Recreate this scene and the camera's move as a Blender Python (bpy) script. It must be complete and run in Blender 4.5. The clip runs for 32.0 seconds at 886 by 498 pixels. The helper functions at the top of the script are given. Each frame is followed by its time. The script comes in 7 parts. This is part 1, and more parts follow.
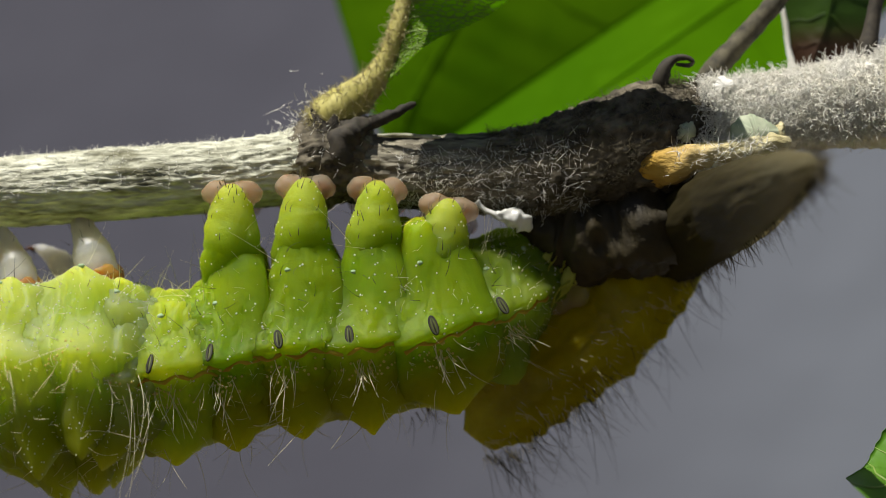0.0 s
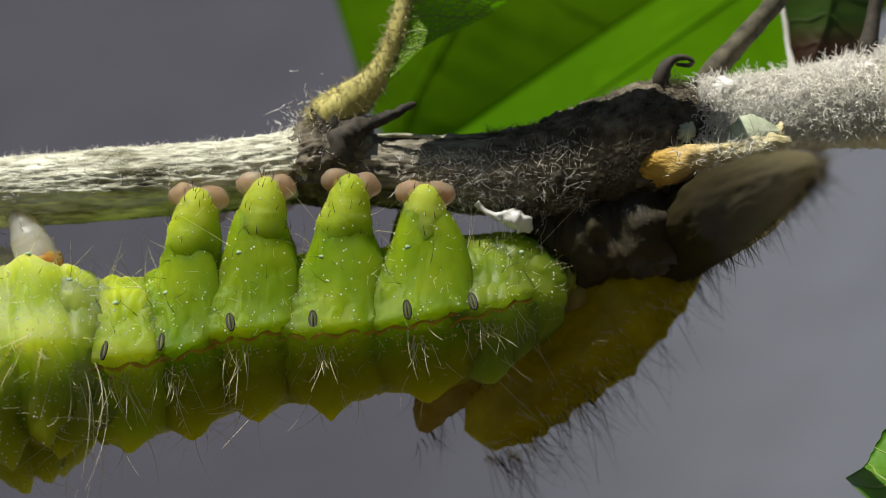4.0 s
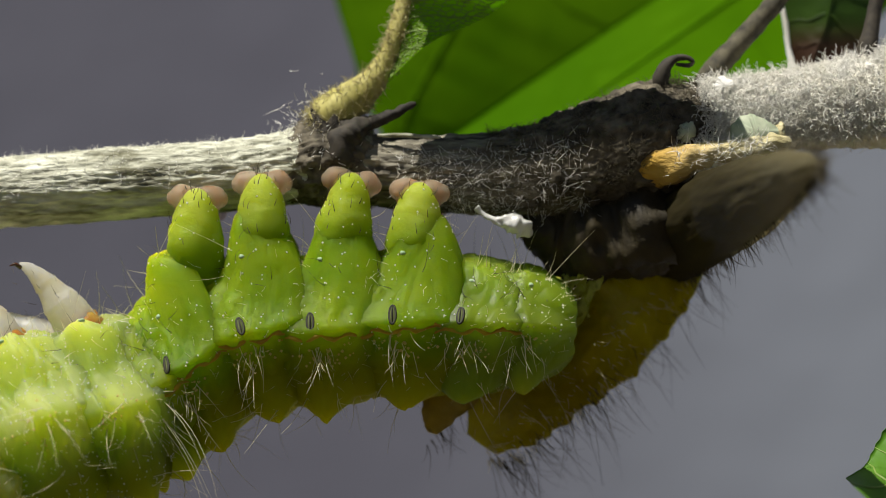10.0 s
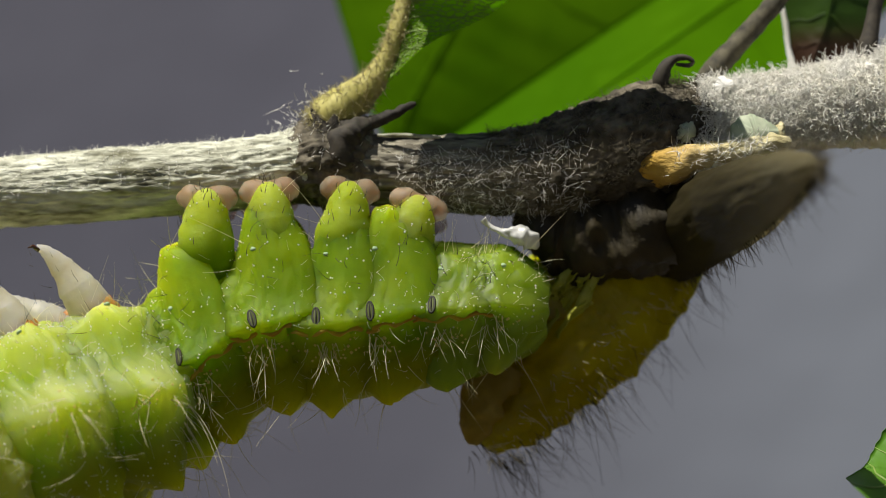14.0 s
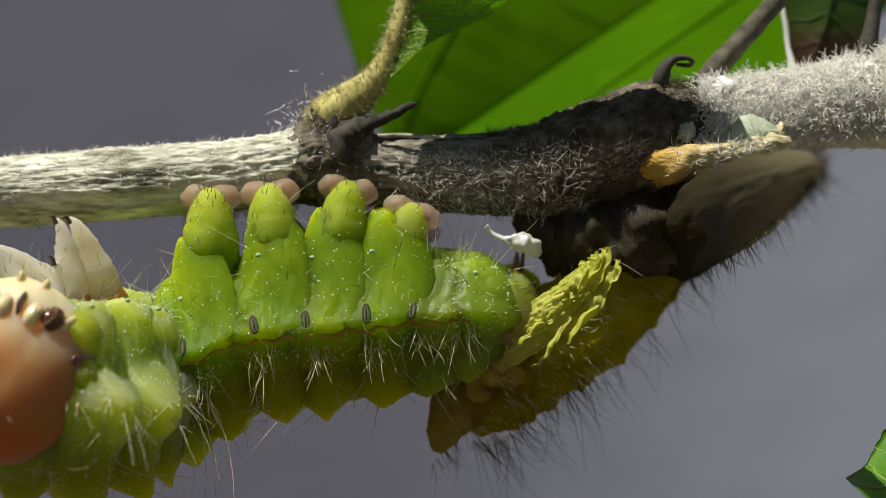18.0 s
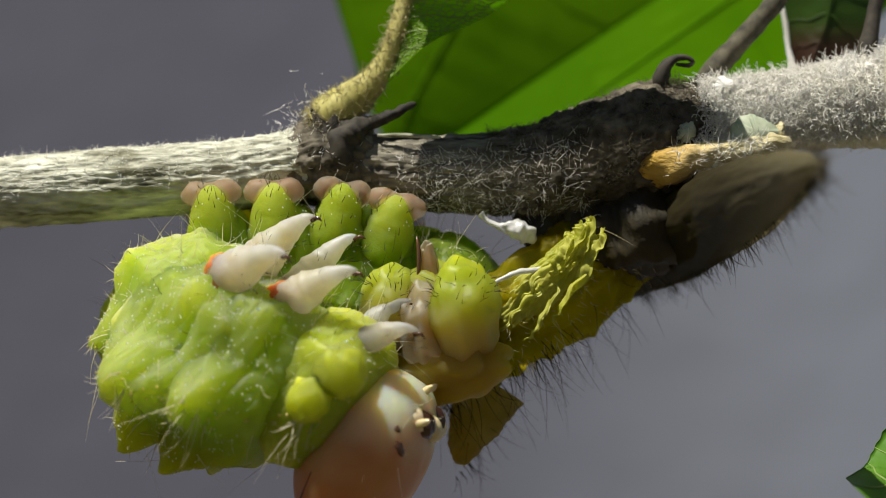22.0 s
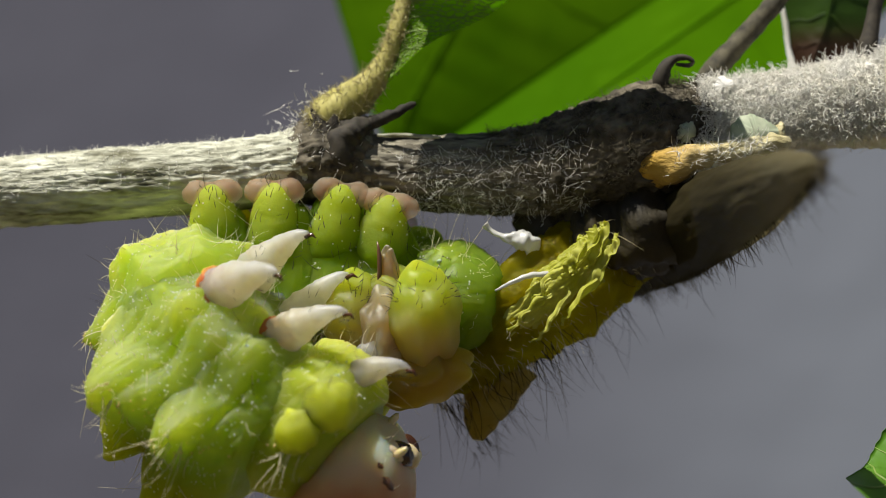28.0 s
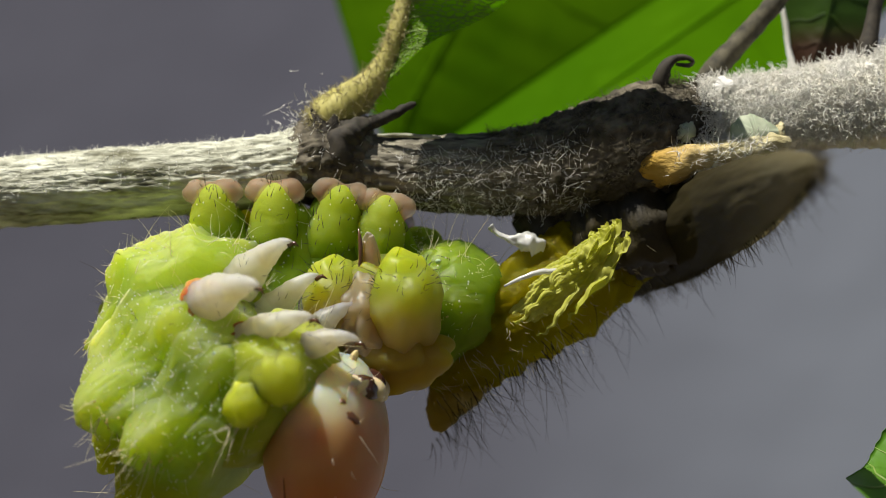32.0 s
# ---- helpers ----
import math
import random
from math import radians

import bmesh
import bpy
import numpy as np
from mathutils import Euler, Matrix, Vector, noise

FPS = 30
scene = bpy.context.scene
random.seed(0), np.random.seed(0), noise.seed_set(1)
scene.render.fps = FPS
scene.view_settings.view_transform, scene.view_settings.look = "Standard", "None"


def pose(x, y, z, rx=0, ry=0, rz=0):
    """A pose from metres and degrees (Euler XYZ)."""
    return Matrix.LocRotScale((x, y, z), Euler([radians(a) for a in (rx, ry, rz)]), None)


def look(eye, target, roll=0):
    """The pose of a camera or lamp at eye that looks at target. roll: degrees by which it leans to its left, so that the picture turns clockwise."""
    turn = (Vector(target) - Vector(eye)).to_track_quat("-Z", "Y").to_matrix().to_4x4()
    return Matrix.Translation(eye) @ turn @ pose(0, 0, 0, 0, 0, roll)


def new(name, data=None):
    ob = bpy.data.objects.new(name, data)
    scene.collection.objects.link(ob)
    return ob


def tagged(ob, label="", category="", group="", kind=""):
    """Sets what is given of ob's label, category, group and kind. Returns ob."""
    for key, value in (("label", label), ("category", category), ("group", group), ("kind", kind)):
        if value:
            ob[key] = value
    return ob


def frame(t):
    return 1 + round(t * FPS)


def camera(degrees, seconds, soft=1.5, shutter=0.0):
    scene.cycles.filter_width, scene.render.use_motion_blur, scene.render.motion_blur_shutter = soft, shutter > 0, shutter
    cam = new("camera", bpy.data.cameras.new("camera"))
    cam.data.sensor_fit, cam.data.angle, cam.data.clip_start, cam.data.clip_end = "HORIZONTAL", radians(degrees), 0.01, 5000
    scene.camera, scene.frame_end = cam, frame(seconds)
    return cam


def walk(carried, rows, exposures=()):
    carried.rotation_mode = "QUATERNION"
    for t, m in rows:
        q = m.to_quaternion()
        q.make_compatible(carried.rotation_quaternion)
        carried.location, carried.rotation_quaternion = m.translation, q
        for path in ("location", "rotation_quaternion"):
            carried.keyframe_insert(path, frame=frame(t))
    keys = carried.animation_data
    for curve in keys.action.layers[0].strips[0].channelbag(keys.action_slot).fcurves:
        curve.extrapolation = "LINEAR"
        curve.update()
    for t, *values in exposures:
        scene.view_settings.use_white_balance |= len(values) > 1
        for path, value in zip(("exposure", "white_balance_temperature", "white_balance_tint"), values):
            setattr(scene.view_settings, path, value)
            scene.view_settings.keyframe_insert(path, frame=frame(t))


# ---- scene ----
# The plan's grid: 50 units to a millimetre; u to the right, v down, d away from the camera.
K = 2e-5
REACH = 4950.0

cam = camera(18, 32.0, soft=0.6)
cam.data.dof.use_dof = True
cam.data.dof.focus_distance = 0.0959
cam.data.dof.aperture_fstop = 45.0
walk(cam, [(0.0, look((0, -0.099, 0), (0, 0, 0))), (32.0, look((0, -0.099, 0), (0, 0, 0)))])


# ---- light ----
SUN_WAY = Vector((-0.32, -0.185, 0.92)).normalized()
sun = new("sun", bpy.data.lights.new("sun", "SUN"))
sun.data.energy, sun.data.angle, sun.data.color = 5.0, radians(0.5), (1.0, 0.95, 0.86)
sun.matrix_world = look(SUN_WAY * 2, (0, 0, 0))
world = bpy.data.worlds.new("sky")
scene.world = world
world.use_nodes = True
sky = world.node_tree.nodes.new("ShaderNodeTexSky")
sky.sky_type, sky.sun_disc = "NISHITA", False
sky.sun_elevation = math.asin(SUN_WAY.z)
sky.sun_rotation = math.atan2(SUN_WAY.x, SUN_WAY.y)
world.node_tree.links.new(sky.outputs[0], world.node_tree.nodes["Background"].inputs[0])
world.node_tree.nodes["Background"].inputs[1].default_value = 0.03
scene.view_settings.exposure = 0.2


# ---- materials ----
def material(name, low, high, rough=0.6, grain=1500.0, stretch=(1, 1, 1), bump=0.3, relief=6000.0, depth=0.00002,
             flesh=0.0, radius=(0.5, 0.6, 0.1), through_light=0.0, coat=0.0, spec=0.5, patch=None, metal=0.0, clear=0.0):
    """Two-scale colour between low and high, fine relief, optional flesh (subsurface) and light through thin sheets."""
    m = bpy.data.materials.new(name)
    m.use_nodes = True
    n, l = m.node_tree.nodes, m.node_tree.links
    b = n["Principled BSDF"]
    co, info = n.new("ShaderNodeTexCoord"), n.new("ShaderNodeObjectInfo")
    mp, shift = n.new("ShaderNodeMapping"), n.new("ShaderNodeVectorMath")
    shift.operation = "ADD"
    l.new(co.outputs["Object"], shift.inputs[0])
    far = n.new("ShaderNodeMath")
    far.operation = "MULTIPLY"
    far.inputs[1].default_value = 0.05
    l.new(info.outputs["Random"], far.inputs[0])
    l.new(far.outputs[0], shift.inputs[1])
    l.new(shift.outputs[0], mp.inputs[0])
    mp.inputs["Scale"].default_value = stretch
    big, fine = n.new("ShaderNodeTexNoise"), n.new("ShaderNodeTexNoise")
    big.inputs["Scale"].default_value, big.inputs["Detail"].default_value = grain * 0.25, 3
    fine.inputs["Scale"].default_value, fine.inputs["Detail"].default_value = grain, 5
    l.new(mp.outputs[0], big.inputs[0])
    l.new(mp.outputs[0], fine.inputs[0])
    mix = n.new("ShaderNodeMath")
    mix.operation = "ADD"
    l.new(big.outputs[0], mix.inputs[0])
    l.new(fine.outputs[0], mix.inputs[1])
    ramp = n.new("ShaderNodeValToRGB")
    half = n.new("ShaderNodeMath")
    half.operation, half.inputs[1].default_value = "MULTIPLY", 0.5
    l.new(mix.outputs[0], half.inputs[0])
    l.new(half.outputs[0], ramp.inputs[0])
    ramp.color_ramp.elements[0].position, ramp.color_ramp.elements[1].position = 0.36, 0.64
    ramp.color_ramp.elements[0].color, ramp.color_ramp.elements[1].color = (*low, 1), (*high, 1)
    colour = ramp.outputs[0]
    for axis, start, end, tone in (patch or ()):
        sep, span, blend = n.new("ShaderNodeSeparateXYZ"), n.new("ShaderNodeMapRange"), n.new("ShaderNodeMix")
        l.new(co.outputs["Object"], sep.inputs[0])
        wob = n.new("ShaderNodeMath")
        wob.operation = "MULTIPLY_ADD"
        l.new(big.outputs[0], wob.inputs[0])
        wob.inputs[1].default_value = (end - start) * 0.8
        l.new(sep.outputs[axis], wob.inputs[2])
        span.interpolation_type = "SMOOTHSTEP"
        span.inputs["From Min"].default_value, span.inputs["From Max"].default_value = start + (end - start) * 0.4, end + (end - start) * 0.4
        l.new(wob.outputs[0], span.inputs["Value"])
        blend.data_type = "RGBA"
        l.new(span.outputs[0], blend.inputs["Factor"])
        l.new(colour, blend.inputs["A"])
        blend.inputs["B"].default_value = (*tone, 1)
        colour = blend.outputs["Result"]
    l.new(colour, b.inputs["Base Color"])
    b.inputs["Roughness"].default_value, b.inputs["Metallic"].default_value = rough, metal
    b.inputs["Specular IOR Level"].default_value = spec
    b.inputs["Coat Weight"].default_value, b.inputs["Coat Roughness"].default_value = coat, 0.15
    if flesh:
        b.inputs["Subsurface Weight"].default_value = flesh
        b.inputs["Subsurface Radius"].default_value = radius
        b.inputs["Subsurface Scale"].default_value = 0.001
    rel, bp = n.new("ShaderNodeTexNoise"), n.new("ShaderNodeBump")
    rel.inputs["Scale"].default_value, rel.inputs["Detail"].default_value = relief, 4
    l.new(mp.outputs[0], rel.inputs[0])
    l.new(rel.outputs[0], bp.inputs["Height"])
    bp.inputs["Strength"].default_value, bp.inputs["Distance"].default_value = bump, depth
    if flesh:
        fold, bp2 = n.new("ShaderNodeTexVoronoi"), n.new("ShaderNodeBump")
        fold.feature, fold.inputs["Scale"].default_value = "SMOOTH_F1", relief * 0.55
        warp = n.new("ShaderNodeMix")
        warp.data_type = "VECTOR"
        warp.inputs["Factor"].default_value = 0.0006
        l.new(mp.outputs[0], warp.inputs[4])
        l.new(rel.outputs[1], warp.inputs[5])
        l.new(warp.outputs[1], fold.inputs[0])
        l.new(fold.outputs["Distance"], bp2.inputs["Height"])
        bp2.inputs["Strength"].default_value, bp2.inputs["Distance"].default_value = bump, depth * 1.5
        l.new(bp2.outputs[0], bp.inputs["Normal"])
    l.new(bp.outputs[0], b.inputs["Normal"])
    if through_light:
        tr, ms = n.new("ShaderNodeBsdfTranslucent"), n.new("ShaderNodeMixShader")
        l.new(colour, tr.inputs["Color"])
        l.new(bp.outputs[0], tr.inputs["Normal"])
        ms.inputs[0].default_value = through_light
        l.new(b.outputs[0], ms.inputs[1])
        l.new(tr.outputs[0], ms.inputs[2])
        l.new(ms.outputs[0], n["Material Output"].inputs[0])
    if clear:
        film, veil = n.new("ShaderNodeBsdfTransparent"), n.new("ShaderNodeMixShader")
        veil.inputs[0].default_value = clear
        l.new(n["Material Output"].inputs[0].links[0].from_socket, veil.inputs[1])
        l.new(film.outputs[0], veil.inputs[2])
        l.new(veil.outputs[0], n["Material Output"].inputs[0])
    return m


BARK = material("grey_bark", (0.17, 0.165, 0.10), (0.78, 0.79, 0.64), 0.85, 3600, (0.28, 1, 1), 1.0, 5000, 0.00016)
OLD_BARK = material("dark_fissured_bark", (0.02, 0.016, 0.010), (0.36, 0.33, 0.25), 0.9, 4200, (0.14, 1, 1), 1.0, 5000, 0.00016)
FELT = material("felted_wool", (0.80, 0.77, 0.66), (0.96, 0.94, 0.86), 0.95, 5000, (1, 1, 1), 0.8, 9000, 0.00006)
NODE = material("knotty_bark", (0.02, 0.016, 0.010), (0.19, 0.165, 0.115), 0.9, 3000, (1, 1, 1), 0.8, 6000, 0.00006)
WOOL = material("pale_wool", (0.95, 0.93, 0.84), (0.98, 0.97, 0.92), 0.9, 900, through_light=0.15)
BROWN_WOOL = material("brown_wool", (0.05, 0.04, 0.02), (0.22, 0.19, 0.12), 0.9, 900, through_light=0.2)
PETIOLE = material("petiole_skin", (0.30, 0.27, 0.05), (0.58, 0.53, 0.17), 0.7, 2600, (1, 1, 0.3))
DARK_TWIG = material("dark_twig_bark", (0.012, 0.010, 0.007), (0.06, 0.05, 0.035), 0.8, 3000)
SHOOT = material("shoot_bark", (0.018, 0.016, 0.010), (0.13, 0.115, 0.07), 0.8, 3000)
STUB = material("cut_stub_wood", (0.46, 0.40, 0.20), (0.80, 0.74, 0.48), 0.75, 2600, (0.4, 1, 1), 1.0, 5000, 0.00012, patch=[(0, 0.0010, -0.0030, (0.58, 0.34, 0.03))])
FLAKE = material("pale_flake", (0.42, 0.50, 0.34), (0.66, 0.70, 0.52), 0.7, 2400, through_light=0.3)
LEAF = material("leaf_green", (0.10, 0.25, 0.002), (0.15, 0.33, 0.004), 0.6, 500, bump=0.25, relief=2500, through_light=0.45, spec=0.02)
LEAF_BRIGHT = material("young_leaf_green", (0.34, 0.64, 0.02), (0.44, 0.74, 0.04), 0.6, 500, bump=0.25, relief=2500, through_light=0.8, spec=0.02)
LEAF_FAR = material("far_leaf_green", (0.11, 0.30, 0.002), (0.155, 0.38, 0.003), 0.6, 300, bump=0.25, relief=2500, through_light=0.5, spec=0.02)
LEAF_TIP = material("toothed_leaf_green", (0.09, 0.26, 0.01), (0.14, 0.34, 0.02), 0.45, 700, bump=0.3, relief=2500, through_light=0.4)
LEAF_SPOT = material("leaf_with_brown_tip", (0.035, 0.09, 0.004), (0.06, 0.14, 0.006), 0.5, 500, through_light=0.45,
                     patch=[(2, -0.0004, -0.0018, (0.07, 0.03, 0.012))])
VEIN = material("leaf_vein", (0.24, 0.38, 0.06), (0.36, 0.50, 0.12), 0.5, 900, through_light=0.3)
LINE = material("flank_line", (0.34, 0.18, 0.012), (0.48, 0.34, 0.03), 0.5, 1600, flesh=0.6, radius=(0.8, 0.5, 0.1), spec=0.2)
# Olive towards the back: light through the shaded flesh, put into the colour.
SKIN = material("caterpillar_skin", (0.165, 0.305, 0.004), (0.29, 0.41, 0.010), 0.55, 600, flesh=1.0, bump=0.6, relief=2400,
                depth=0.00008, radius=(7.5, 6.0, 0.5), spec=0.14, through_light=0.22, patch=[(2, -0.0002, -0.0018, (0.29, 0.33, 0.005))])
WET_SKIN = material("moist_caterpillar_skin", (0.156, 0.271, 0.011), (0.254, 0.353, 0.023), 0.5, 420, flesh=1.0, bump=0.3, relief=2600,
                    depth=0.00004, radius=(6.0, 6.0, 0.6), spec=0.3, through_light=0.22)
FORE_SKIN = material("paler_caterpillar_skin", (0.27, 0.42, 0.010), (0.44, 0.54, 0.03), 0.55, 700, flesh=1.0, bump=0.45, relief=2600,
                     depth=0.00006, radius=(7.0, 6.0, 0.6), spec=0.2, through_light=0.22)
# Darker olive towards the back: shade on the lower half, set in the colour.
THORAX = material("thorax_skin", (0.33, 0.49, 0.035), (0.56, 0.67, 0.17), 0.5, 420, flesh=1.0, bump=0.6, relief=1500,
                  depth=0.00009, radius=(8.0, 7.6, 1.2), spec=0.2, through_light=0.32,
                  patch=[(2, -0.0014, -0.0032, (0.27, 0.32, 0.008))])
YELLOW = material("yellow_fold", (0.46, 0.55, 0.03), (0.58, 0.65, 0.07), 0.5, 500, flesh=1.0, bump=0.2, radius=(5.0, 4.6, 0.5), spec=0.25, through_light=0.22)
NECK = material("yellow_neck_skin", (0.38, 0.48, 0.03), (0.58, 0.64, 0.12), 0.5, 500, flesh=1.0, bump=0.3, relief=2400, depth=0.00005, radius=(5.0, 4.6, 0.8), spec=0.25, through_light=0.22)
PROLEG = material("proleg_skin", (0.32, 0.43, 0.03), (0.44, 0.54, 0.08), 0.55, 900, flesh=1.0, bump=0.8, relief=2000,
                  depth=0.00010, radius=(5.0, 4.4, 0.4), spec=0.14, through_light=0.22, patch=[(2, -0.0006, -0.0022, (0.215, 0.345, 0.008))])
PAD = material("foot_pad", (0.42, 0.25, 0.16), (0.54, 0.37, 0.26), 0.45, 900, flesh=1.0, radius=(2.6, 1.8, 1.4), bump=0.2, spec=0.25, clear=0.58)
TAIL = material("tail_skin", (0.36, 0.45, 0.03), (0.48, 0.54, 0.07), 0.45, 600, flesh=1.0, bump=0.25, relief=2000, depth=0.00005, radius=(6.5, 5.5, 0.8), spec=0.3, through_light=0.35, patch=[(2, 0.0018, -0.0012, (0.54, 0.38, 0.14))])
TAIL_END = material("tail_end_skin", (0.34, 0.40, 0.03), (0.46, 0.48, 0.07), 0.45, 600, flesh=1.0, bump=0.4, relief=1800, depth=0.00008,
                    radius=(4.5, 3.6, 0.5), through_light=0.35, patch=[(2, 0.0, -0.0008, (0.46, 0.32, 0.04))])
PINK = material("pink_plate", (0.54, 0.36, 0.20), (0.66, 0.50, 0.32), 0.4, 1100, flesh=1.0, radius=(4.0, 3.0, 1.6), bump=0.4, relief=2200, depth=0.00006, through_light=0.35, clear=0.2)
PLATE = material("brown_plate", (0.30, 0.16, 0.08), (0.46, 0.30, 0.18), 0.4, 900, flesh=0.8, bump=0.3, radius=(2.0, 1.2, 0.6), through_light=0.3, clear=0.15)
LEGS = material("leg_shell", (0.68, 0.60, 0.43), (0.85, 0.80, 0.64), 0.4, 1200, flesh=1.0, bump=0.5, radius=(3.4, 3.0, 2.0), through_light=0.3, clear=0.16)
RED = material("red_leg_base", (0.38, 0.10, 0.025), (0.46, 0.26, 0.06), 0.5, 700, flesh=1.0, bump=0.3, radius=(2.6, 0.9, 0.2), spec=0.3)
HEAD = material("head_shell", (0.45, 0.20, 0.06), (0.54, 0.29, 0.11), 0.42, 700, flesh=1.0, radius=(4.0, 2.4, 0.9), spec=0.35,
                bump=0.1, patch=[(2, 0.0002, 0.0022, (0.68, 0.60, 0.38)), (2, -0.0002, -0.0026, (0.46, 0.15, 0.03))])
JAW = material("dark_jaw", (0.03, 0.012, 0.005), (0.10, 0.035, 0.012), 0.2, 900, coat=0.6)
CREAM = material("cream_mouthpart", (0.66, 0.52, 0.28), (0.80, 0.68, 0.42), 0.25, 700, flesh=0.3, coat=0.5)
SPOT = material("dark_spot", (0.06, 0.02, 0.012), (0.16, 0.07, 0.03), 0.3, 1500, coat=0.4)
SLIT = material("spiracle_rim", (0.006, 0.007, 0.002), (0.022, 0.020, 0.006), 0.7, 1500)
SLIT_IN = material("spiracle_plate", (0.05, 0.065, 0.006), (0.09, 0.11, 0.014), 0.7, 1500)
BLUE = material("bluish_wart", (0.30, 0.42, 0.22), (0.40, 0.52, 0.32), 0.6, 1500, spec=0.2)
GRAIN = material("white_granule", (0.90, 0.92, 0.78), (0.95, 0.96, 0.88), 0.3, 1500, through_light=0.3)
HAIR = material("pale_bristle", (0.88, 0.82, 0.56), (0.95, 0.91, 0.72), 0.3, 800, through_light=0.5)
DARK_HAIR = material("dark_bristle", (0.02, 0.016, 0.01), (0.06, 0.045, 0.02), 0.4, 800)
GOLD = material("gold_wart", (0.62, 0.50, 0.12), (0.78, 0.66, 0.24), 0.35, 1200, flesh=0.2)
OLD = material("shed_skin_amber", (0.58, 0.50, 0.010), (0.80, 0.74, 0.04), 0.5, 900, flesh=0.25, bump=0.7, relief=2600,
               depth=0.00008, radius=(0.8, 0.5, 0.1), through_light=0.9, coat=0.05, clear=0.12)
# Near-black copy of the shed skin: the twig's shade, put into the colour.
OLD_SHADED = material("shed_skin_shaded", (0.012, 0.009, 0.003), (0.042, 0.031, 0.008), 0.7, 1200, bump=0.7, relief=2600, depth=0.00008)
OLD_GREEN = material("shed_skin_yellow", (0.60, 0.62, 0.05), (0.80, 0.80, 0.20), 0.5, 1400, bump=0.5, relief=2600,
                     depth=0.00005, through_light=0.55, coat=0.05, clear=0.1)
# Left end darkened in the colour to stand for the shade under the twig.
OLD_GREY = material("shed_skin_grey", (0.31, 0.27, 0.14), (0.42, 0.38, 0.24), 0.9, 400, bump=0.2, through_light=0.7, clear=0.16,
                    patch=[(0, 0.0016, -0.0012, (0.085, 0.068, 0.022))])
FLAP = material("shed_horn_shell", (0.62, 0.53, 0.12), (0.82, 0.75, 0.36), 0.4, 900, through_light=0.9, bump=0.5,
                patch=[(2, -0.0015, -0.0021, (0.14, 0.06, 0.02))])
WHITE = material("white_lining", (0.66, 0.66, 0.62), (0.84, 0.84, 0.80), 0.35, 1200, through_light=0.25, coat=0.4)
# Wall tone pales from left to right.
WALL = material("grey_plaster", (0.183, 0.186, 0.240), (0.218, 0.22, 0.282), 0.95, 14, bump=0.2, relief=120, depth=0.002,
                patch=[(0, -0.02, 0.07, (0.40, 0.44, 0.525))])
GROUND = material("dry_soil", (0.05, 0.038, 0.02), (0.08, 0.06, 0.03), 0.95, 8, bump=0.3, relief=60, depth=0.01)


# ---- building helpers ----
def P(u, v, d=0.0):
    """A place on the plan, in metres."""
    f = (REACH + d) / REACH
    return Vector(((u - 784) * K * f, d * K, (441 - v) * K * f))


def sheet(verts, faces, mats, name="mesh", smooth=True, slots=None):
    me = bpy.data.meshes.new(name)
    me.from_pydata([tuple(p) for p in verts], [], faces)
    for m in mats if isinstance(mats, (list, tuple)) else [mats]:
        me.materials.append(m)
    if slots is not None:
        me.polygons.foreach_set("material_index", slots)
    me.polygons.foreach_set("use_smooth", [smooth] * len(me.polygons))
    me.update()
    return me


def part(name, me, parent, label="", m=None):
    ob = new(name, me)
    ob.parent = parent
    if m is not None:
        ob.matrix_basis = m
    if label:
        tagged(ob, label)
    return ob


def thing(name, place, label, category, kind="", group=""):
    ob = new(name)
    ob.empty_display_size = 0.001
    ob.location = place
    return tagged(ob, label, category, group, kind)


def smooth_path(points, steps):
    """Catmull-Rom through points of any width, steps per span."""
    pts = [np.array(p, float) for p in points]
    pts = [2 * pts[0] - pts[1]] + pts + [2 * pts[-1] - pts[-2]]
    out = []
    for i in range(1, len(pts) - 2):
        a, b, c, e = pts[i - 1:i + 3]
        for k in range(steps):
            t = k / steps
            out.append(0.5 * (2 * b + (c - a) * t + (2 * a - 5 * b + 4 * c - e) * t * t + (3 * b - a - 3 * c + e) * t ** 3))
    out.append(pts[-2])
    return out


def tube(path, radii, sides=16, swell=None, ends=True):
    """Verts and faces of a tube along path (Vectors); swell(i, a) multiplies the radius."""
    verts, faces = [], []
    n = len(path)
    side = None
    for i, p in enumerate(path):
        way = (path[min(i + 1, n - 1)] - path[max(i - 1, 0)]).normalized()
        if side is None:
            side = way.orthogonal().normalized()
            ref = Vector((0, -1, 0))
            if abs(way.dot(ref)) < 0.9:
                side = ref
        side = (side - way * side.dot(way)).normalized()
        up = way.cross(side)
        for k in range(sides):
            a = 2 * math.pi * k / sides
            r = radii[i] * (swell(i, a) if swell else 1.0)
            verts.append(p + side * (math.cos(a) * r) + up * (math.sin(a) * r))
    for i in range(n - 1):
        for k in range(sides):
            a, b = i * sides + k, i * sides + (k + 1) % sides
            faces.append((a, b, b + sides, a + sides))
    if ends:
        faces.append(tuple(range(sides - 1, -1, -1)))
        faces.append(tuple(range((n - 1) * sides, n * sides)))
    return verts, faces


def plan_tube(points, steps=8, sides=16, rough=0.0, scale=1500.0, origin=Vector()):
    """points: (u, v, d, radius). Returns verts, faces about origin."""
    rows = smooth_path(points, steps)
    path = [P(*r[:3]) - origin for r in rows]
    radii = [max(r[3], 0.4) * K for r in rows]

    def swell(i, a):
        q = path[i] * scale + Vector((0, math.cos(a) * 1.3, math.sin(a) * 1.3))
        return 1 + rough * noise.noise(q)
    return tube(path, radii, sides, swell if rough else None)


